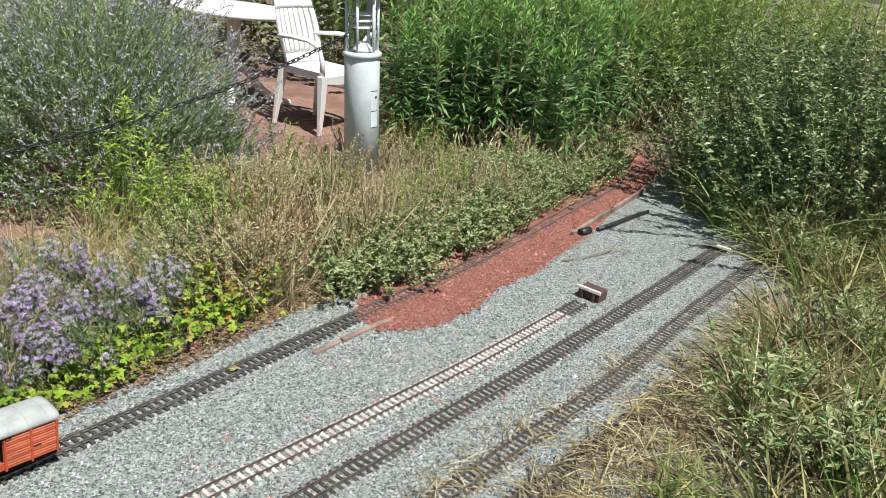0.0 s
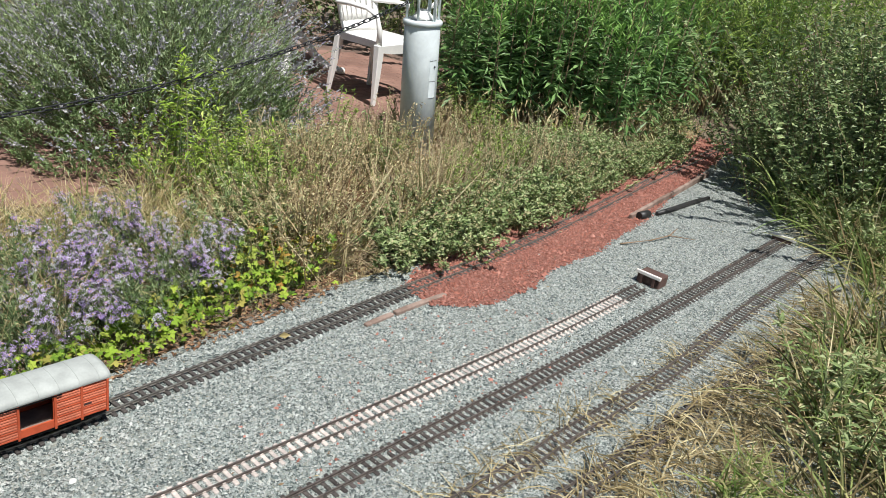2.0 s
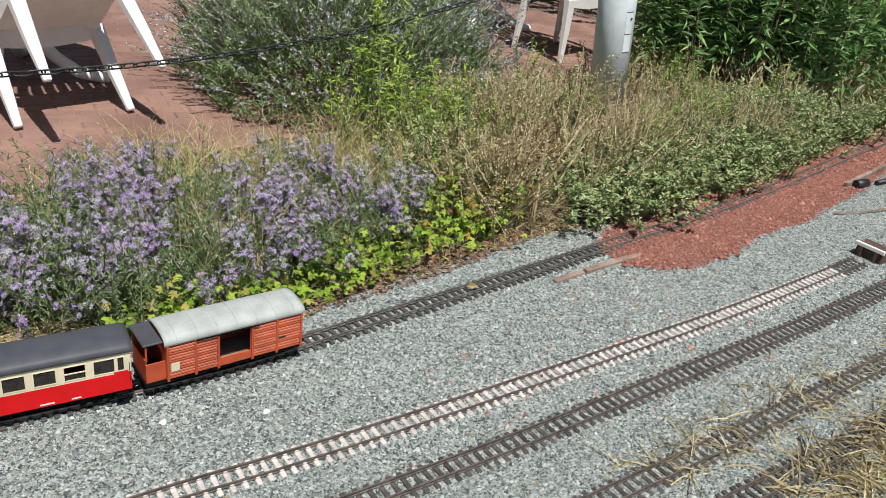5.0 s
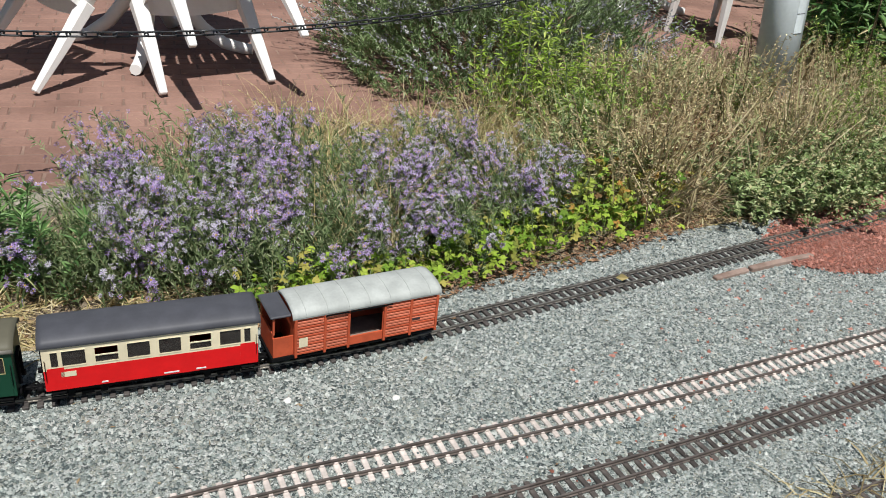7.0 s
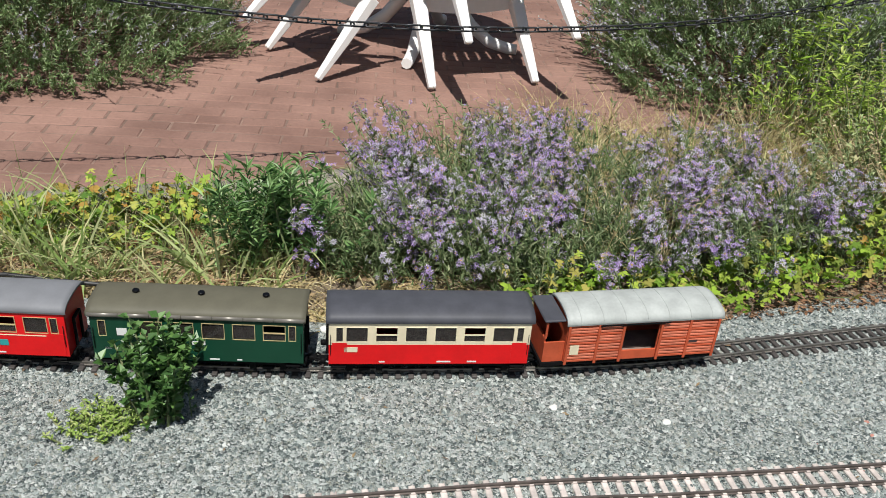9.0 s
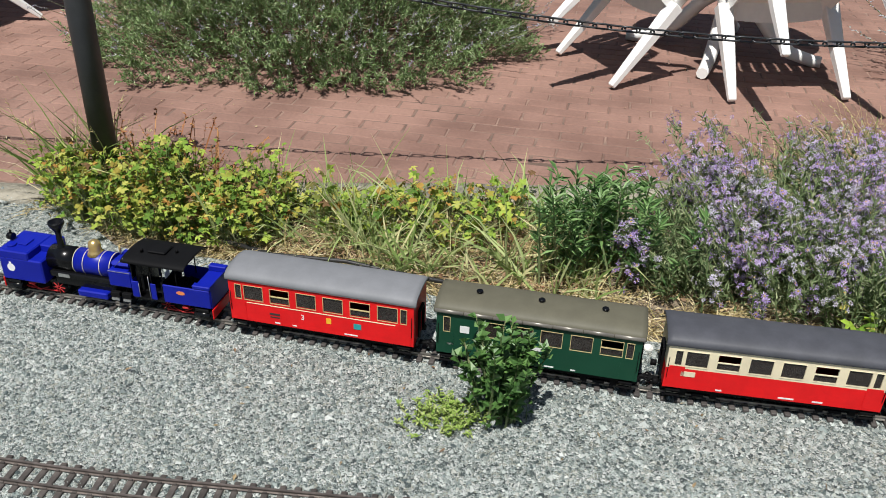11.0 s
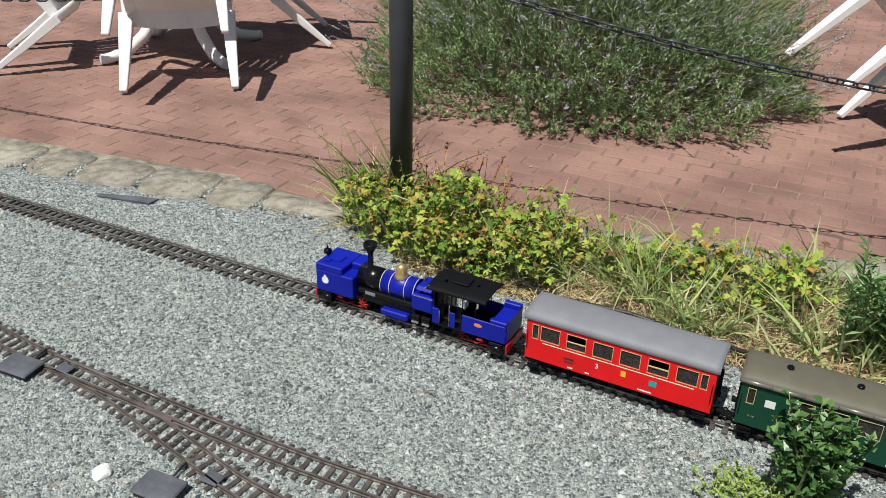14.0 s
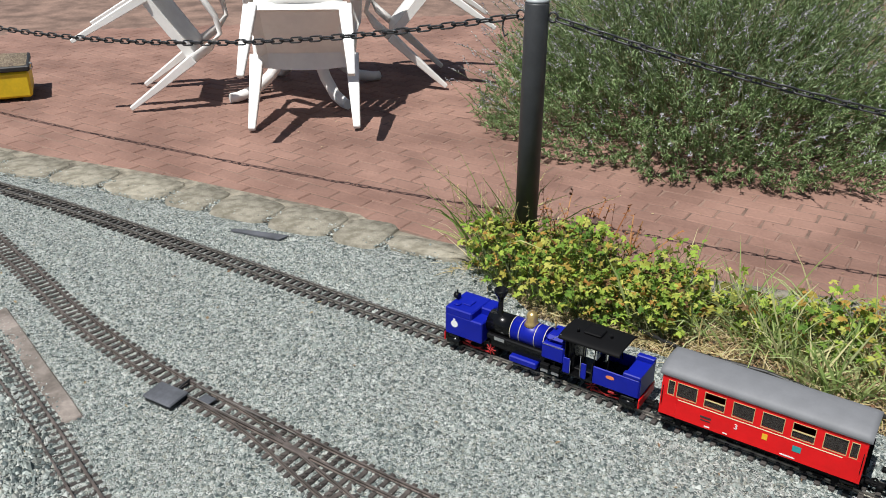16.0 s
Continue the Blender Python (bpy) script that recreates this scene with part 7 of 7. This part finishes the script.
leafy("dry_weed", "tall tan seeding weed rising above the others", "weed", tall[:17], 0.40, G_DEAD, 1300, stems=16, r=0.08, leaves=34, size=(0.008, 0.02), ratio=0.36, spread=0.22, stem_mat=G_DEAD, low=0.3, group="dry weeds", upward=0.5)
leafy("weed", "tall fresh green weed rising above the others", "weed", tall[17:], 0.34, G_YOUNG, 1330, stems=12, r=0.08, leaves=34, size=(0.014, 0.032), ratio=0.3, spread=0.22, low=0.15, group="green weeds", upward=0.6)
tufts("dry_grass", "bleached dry grass among the weeds", "grass", [p for p in WEEDS if p[1] < 4.7] + [(-0.6, 4.5)], 170, 16, 0.27, G_STRAW, 71, width=0.0032, spread=0.45, droop=(0.02, 0.6), seedheads=(0.2, G_STRAW), group="dry grass")
tufts("dry_grass", "low bleached grass round the foot of the bollard", "grass", [(0.5, 4.6), (0.8, 5.0), (0.2, 5.5), (-0.5, 5.4), (-0.7, 4.6)], 60, 14, 0.13, G_STRAW, 67, width=0.0032, spread=0.6, droop=(0.02, 0.8), group="dry grass")
tufts("dry_grass", "tall bleached grass behind the asters", "grass", [(-1.3, 3.0), (-0.7, 3.05), (-0.5, 3.6), (-0.9, 4.0), (-1.35, 3.7)], 90, 18, 0.36, G_STRAW, 79, width=0.003, spread=0.4, droop=(0.02, 0.5), seedheads=(0.25, G_STRAW))
tufts("dry_grass", "brown dead stalks leaning out over the gravel edge", "grass", [(-0.55, 3.0), (-0.32, 3.2), (-0.3, 3.4), (-0.6, 3.35)], 40, 16, 0.27, G_DRY, 68, width=0.0035, spread=0.4, droop=(0.1, 0.9), lean=(0.15, -0.15))
tufts("dry_grass", "tall brown seed stalks rising from the bank weeds", "grass", [(-0.28, 3.3), (0.08, 3.65), (0.38, 4.15), (0.8, 4.85), (1.2, 5.6), (0.75, 5.3), (0.2, 4.8), (-0.3, 4.0)], 100, 7, 0.42, G_DRY, 69, width=0.0045, spread=0.3, droop=(0.0, 0.35), seedheads=(0.8, G_DRY))
tufts("grass_tuft", "green grass among the dry weeds", "grass", [p for p in WEEDS if p[1] < 4.7] + [(-0.6, 4.5)], 70, 14, 0.26, G_GRASS, 72, width=0.0055, spread=0.45, group="grass tufts")
tufts("dry_grass", "short straw along the gravel edge below the weeds", "grass", [(-0.66, 2.85), (-0.42, 2.98), (-0.1, 3.35), (0.3, 3.95), (0.2, 4.1), (-0.25, 3.5), (-0.6, 3.1)], 130, 14, 0.07, G_STRAW, 73, width=0.003, spread=1.2, droop=(0.5, 1.3), group="dry grass")
G_LIME = island_mix("lime_shoot_leaf", [(0.32, 0.46, 0.07), (0.44, 0.56, 0.12), (0.25, 0.40, 0.05), (0.52, 0.60, 0.18)], trans=0.33)
leafy("young_shoot", "bright yellow-green young shoot in front of the lavender", "perennial", [(-1.29, 3.58), (-1.2, 3.5)], 0.70, G_LIME, 75, stems=7, r=0.06, leaves=30, size=(0.03, 0.055), ratio=0.25, spread=0.12, group="young shoots")
leafy("young_shoot", "yellow-green leafy weed below the lavender", "perennial", [(-1.12, 3.56), (-1.02, 3.68), (-1.3, 3.42), (-0.95, 3.5)], 0.42, G_LIME, 78, stems=12, r=0.1, leaves=26, size=(0.022, 0.042), ratio=0.28, spread=0.25, group="young shoots")
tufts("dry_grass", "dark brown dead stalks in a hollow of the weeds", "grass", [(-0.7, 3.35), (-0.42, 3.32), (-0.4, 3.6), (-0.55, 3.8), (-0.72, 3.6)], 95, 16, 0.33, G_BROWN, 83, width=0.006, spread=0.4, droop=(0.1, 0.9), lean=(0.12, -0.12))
edge_spots = []
for k, q in enumerate(np.arange(1.0, 4.35, 0.135)):
    p, dd = MAIN.at(q), MAIN.heading(q)
    off = 0.17 + 0.05 * math.sin(k * 1.7)
    edge_spots.append((p[0] + dd[1] * off, p[1] - dd[0] * off))
leafy("weed", "grey-green weed crowding against the sleepers", "weed", edge_spots, 0.19, G_WEED, 1100, stems=34, r=0.085, leaves=30, size=(0.012, 0.028), ratio=0.5, spread=0.5, low=0.03, group="green weeds", dead=(0.3, G_DRY))
BANK = [(0.3, 3.98), (0.62, 4.5), (0.98, 5.1), (1.35, 5.72), (1.75, 6.45), (1.5, 6.6), (1.0, 5.9), (0.5, 5.1), (0.2, 4.5)]
leafy("weed", "pale green weed along the far side of the line", "weed", [tuple(p) for p in in_poly(BANK, 14, np.random.default_rng(77))], 0.26, G_WEED, 795, stems=44, r=0.14, leaves=40, size=(0.014, 0.03), ratio=0.5, spread=0.4, low=0.03, group="green weeds", dead=(0.3, G_DRY))
tufts("dry_grass", "dry straw along the far side of the line", "grass", BANK, 90, 16, 0.24, G_STRAW, 78, width=0.0034, spread=0.6, droop=(0.1, 0.9))
# tall goldenrod behind the bollard
GOLD = [(-0.05, 5.75), (0.6, 5.55), (1.05, 5.75), (1.45, 6.45), (2.2, 7.4), (3.2, 8.2), (2.4, 9.0), (1.2, 8.0), (-0.2, 7.0)]
rngg = np.random.default_rng(80)
gold_spots = [tuple(p) for p in in_poly(GOLD, 46, rngg)]


def goldenrod(x, y, h, seed, stems=11, r=0.16, leaves=66):
    """Upright stems; long leaves hang out below, small ones stand close round the paler tips, the lowest are withered."""
    rng = np.random.default_rng(seed)
    t = thing("goldenrod", "tall leafy green goldenrod stand with brown lower leaves", "goldenrod", Matrix.Translation((x, y, -0.012)), group="goldenrod")
    root = z0(rng.normal(0, r * 0.6, (stems, 2)))
    d = unit(np.c_[rng.normal(0, 0.05, (stems, 2)) + root[:, :2] * 0.25, np.ones(stems)])
    v = blades(root, d, h * rng.uniform(0.7, 1.1, stems), np.full(stems, 0.007), rng.uniform(0, 0.05, stems), 5, 0.5, rng)
    put("stem_mass", v, G_TWIG, t, "brown stems")
    mid = v[2]
    u = rng.uniform(0.06, 1.0, (stems, leaves))
    i = np.minimum((u * 5).astype(int), 4)
    fr = (u * 5 - i)[..., None]
    p = (mid[np.arange(stems)[:, None], i] * (1 - fr) + mid[np.arange(stems)[:, None], i + 1] * fr).reshape(-1, 3)
    u = u.reshape(-1)
    turn = rng.uniform(0, 2 * np.pi, len(u))
    aim = np.c_[np.cos(turn), np.sin(turn), rng.normal(0, 0.3, len(u)) - 0.45 + 1.9 * u ** 2]
    ln = rng.uniform(0.10, 0.165, len(u)) * (1.08 - 0.62 * u)
    dry = u < rng.uniform(0.22, 0.36, len(u))
    top = ~dry & (u > 0.78)
    green = ~dry & ~top
    put("foliage", leaf_cards(p[green], aim[green], ln[green], ln[green] * 0.19, rng), G_GOLD, t)
    put("tip_foliage", leaf_cards(p[top], aim[top], ln[top], ln[top] * 0.2, rng), G_TIP, t, "paler young leaves at the tips")
    aim[dry, 2] = rng.normal(-1.1, 0.4, dry.sum())
    put("withered_foliage", leaf_cards(p[dry], aim[dry], ln[dry] * 0.8, ln[dry] * 0.1, rng), G_DEAD, t, "brown withered leaves")
    return t


for k, (x, y) in enumerate(gold_spots):
    goldenrod(x, y, 1.3 * (0.85 + 0.3 * ((k * 7) % 10) / 10), 800 + k)
for k, x in enumerate((-0.12, 0.08, 0.27, 0.46, 0.66, 0.86, 1.04, 0.0, 0.36, 0.76)):
    goldenrod(x, 5.62 + 0.1 * math.sin(k * 2.1) + (0.28 if k > 6 else 0), 1.05 + 0.05 * (k % 4), 900 + k)
tufts("dry_grass", "dry straw and dead stalks at the foot of the goldenrod", "grass", [(-0.2, 5.45), (1.0, 5.35), (1.3, 5.9), (1.9, 6.7), (1.5, 6.9), (0.9, 6.0), (-0.15, 5.85)], 120, 14, 0.26, G_STRAW, 99, width=0.004, spread=0.5, droop=(0.05, 0.8))
leafy("pale_shoots", "yellow-green tall shoots behind the goldenrod", "goldenrod", [(0.6, 7.4), (1.5, 7.6), (2.3, 7.6), (1.9, 7.0), (2.6, 7.1), (3.2, 7.6), (3.6, 7.0), (1.0, 8.2), (0.2, 7.8), (2.8, 8.4), (3.8, 8.0), (-0.6, 8.0), (4.4, 7.5), (5.0, 7.0), (4.8, 8.4), (5.6, 7.8), (5.2, 9.0), (6.4, 8.6), (4.0, 9.2), (6.2, 7.4)], 1.55, G_YOUNG, 860, stems=30, r=0.35, leaves=50, size=(0.05, 0.1), ratio=0.15, spread=0.08, low=0.2, group="pale shoots", droop=0.03, upward=0.7)
# shrub and tall grass on the camera's right
leafy("shrub", "dense dark green shrub overhanging the line", "shrub", [(1.98, 5.02), (2.06, 5.42), (2.32, 4.92), (2.3, 5.85), (2.55, 6.5), (2.2, 5.2)], 0.62, G_SHRUB, 1200, stems=60, r=0.26, leaves=60, size=(0.02, 0.042), ratio=0.46, spread=0.5, stem_mat=G_TWIG, low=0.05, group="shrubs")
leafy("shrub", "dense dark green shrub spreading beside the line", "shrub", [(2.5, 5.2), (2.65, 5.0), (2.5, 4.75), (2.9, 5.2), (2.6, 5.55), (3.1, 4.8), (3.2, 5.7), (3.6, 5.2), (2.95, 6.3), (3.5, 6.4), (4.2, 5.8), (4.5, 6.7), (4.3, 4.9), (3.9, 4.2), (5.2, 5.6)], 1.12, G_SHRUB, 900, stems=56, r=0.42, leaves=72, size=(0.024, 0.05), ratio=0.46, spread=0.36, stem_mat=G_TWIG, low=0.08, group="shrubs")
tufts("tall_grass", "long arching grass blades in front of the shrub", "grass", [(1.78, 4.7), (2.0, 4.35), (2.4, 4.3), (2.9, 4.3), (3.2, 4.9), (2.5, 4.9), (1.9, 5.1)], 62, 12, 0.7, G_GRASS, 97, width=0.009, spread=0.55, droop=(0.2, 0.9), segs=6)
RIGHT = [(2.0, 4.75), (2.05, 4.2), (1.95, 3.75), (1.56, 3.1), (1.27, 2.6), (1.1, 2.2), (1.0, 1.95), (1.1, 1.35), (1.9, 1.4), (3.2, 3.0), (3.6, 4.6)]
tufts("tall_grass", "tall rank grass turning yellow beside the sidings", "grass", RIGHT, 230, 17, 0.5, G_RANK, 91, width=0.0105, spread=0.5, droop=(0.0, 1.1), segs=5)
tufts("dry_grass", "tall dry straw grass beside the sidings", "grass", RIGHT, 270, 16, 0.44, G_OLD, 92, width=0.0065, spread=1.1, droop=(-0.3, 0.9), seedheads=(0.1, G_STRAW), segs=5)
tufts("dry_grass", "matted dead grass at the foot of the tall grass", "grass", RIGHT, 200, 14, 0.28, G_OLD, 98, width=0.006, spread=1.4, droop=(0.3, 1.2))
rngr = np.random.default_rng(93)
leafy("weed", "leafy weed among the tall grass", "weed", [tuple(p) for p in in_poly(RIGHT, 26, rngr)], 0.36, G_WEED, 930, stems=16, r=0.14, leaves=32, size=(0.02, 0.05), ratio=0.3, spread=0.35, group="green weeds")
tufts("dry_grass", "dry straw lying over the outer sidings", "grass", [(1.8, 3.85), (1.45, 3.35), (1.1, 2.85), (0.75, 2.4), (0.35, 1.9), (0.65, 1.6), (1.0, 2.15), (1.4, 2.9), (1.85, 3.6)], 900, 3, 0.16, G_OLD, 94, width=0.0042, spread=2.2, droop=(0.2, 0.9), group="dry grass", z=0.006)
tufts("dry_grass", "sparse dry grass tufts on the gravel between sidings", "grass", [(0.05, 1.75), (0.3, 1.95), (1.1, 3.0), (1.0, 3.05), (0.2, 2.1), (-0.05, 1.85)], 130, 4, 0.12, G_OLD, 95, width=0.0034, spread=1.8, droop=(0.3, 1.1), group="dry grass", z=0.0)
tufts("grass_tuft", "green grass at the near end of the sidings", "grass", [(0.75, 1.55), (1.1, 2.0), (1.0, 2.25), (0.6, 1.8)], 22, 16, 0.2, G_GRASS, 96, width=0.006, spread=0.6, group="grass tufts", z=0.0)
leafy("hedge_shrub", "dense dark green hedge shrub behind the terrace", "shrub", [(-0.3, 8.3), (-1.2, 8.5), (-2.1, 8.6), (-3.0, 8.7), (-3.9, 8.6), (-4.8, 8.7)], 1.3, G_SHRUB, 970, stems=60, r=0.6, leaves=48, size=(0.05, 0.1), ratio=0.5, spread=0.25, stem_mat=G_TWIG, low=0.05, group="hedge shrubs")


def litter(name, label, poly, n, seed, mat, size=(0.008, 0.02)):
    rng = np.random.default_rng(seed)
    p = z0(in_poly(poly, n, rng), 0.006)
    aim = np.c_[rng.normal(0, 1, (n, 2)), rng.normal(0, 0.12, n)]
    L = rng.uniform(*size, n)
    v = leaf_cards(p, aim, L, L * rng.uniform(0.2, 0.6, n), rng, fold=0.1)
    return tagged(new(name, fast_mesh(name, v[0], v[1], mat)), label, "litter", kind="stuff")


litter("leaf_litter", "dry leaves and bits strewn over the gravel yard", NEAR_YARD, 300, 5, G_LITTER)
litter("leaf_litter", "fallen leaves lying along the edge of the bed", [(-3.1, 0.42), (-2.5, 0.8), (-1.6, 1.48), (-1.2, 1.85), (-0.65, 2.65), (-0.2, 3.25), (0.3, 3.95), (0.15, 4.0), (-0.7, 2.9), (-1.4, 1.95), (-2.1, 1.4), (-2.8, 0.8)], 2200, 6, G_LITTER, (0.006, 0.022))
litter("leaf_litter", "brown dead leaves on the earth edge below the cranesbill", [(-1.42, 1.68), (-1.12, 1.86), (-0.87, 2.24), (-0.6, 2.62), (-0.42, 2.95), (-0.3, 3.2), (-0.48, 3.05), (-0.7, 2.7), (-0.96, 2.3), (-1.2, 1.94), (-1.42, 1.8)], 1900, 16, G_BROWN, (0.007, 0.024))
litter("leaf_litter", "brown dead stalks and leaves on the earth of the bed", BED, 2200, 17, G_BROWN, (0.006, 0.022))
litter("terrace_litter", "crumbs of dry leaves on the terrace pavers", [(-5.6, -1.0), (-3.4, 0.5), (-2.5, 1.8), (-2.6, 2.9), (-3.6, 3.0), (-6.0, 1.0)], 260, 7, G_LITTER, (0.006, 0.014))
bm = bmesh.new()
tube(bm, [(-2.62, 0.80, 0.012), (-2.45, 0.88, 0.02), (-2.3, 1.02, 0.028), (-2.17, 1.12, 0.02), (-2.02, 1.25, 0.012)], 0.006, 8)
solid("hose", bm, M_RUBBER, "thin black hose lying along the bed edge", "hose")
bm = bmesh.new()
for pts in ([(0.98, 4.0, 0.012), (1.1, 4.1, 0.02), (1.24, 4.12, 0.012)], [(0.82, 3.9, 0.01), (0.98, 4.0, 0.014)], [(1.1, 4.1, 0.02), (1.16, 4.2, 0.03)]):
    tube(bm, pts, [0.004] + [0.003] * (len(pts) - 2) + [0.0018], 5)
solid("twig", bm, G_TWIG, "bare forked twig lying on the gravel", "twig")
pos = np.array([[-0.535, 2.505, 0.02]])
v = leaf_cards(pos, np.array([[1.0, 0.4, 0.1]]), np.array([0.04]), np.array([0.022]), np.random.default_rng(3))
tagged(new("fallen_leaf", fast_mesh("fallen_leaf", v[0], v[1], G_STRAW)), "pale dry leaf lying on the main line sleepers", "leaf")
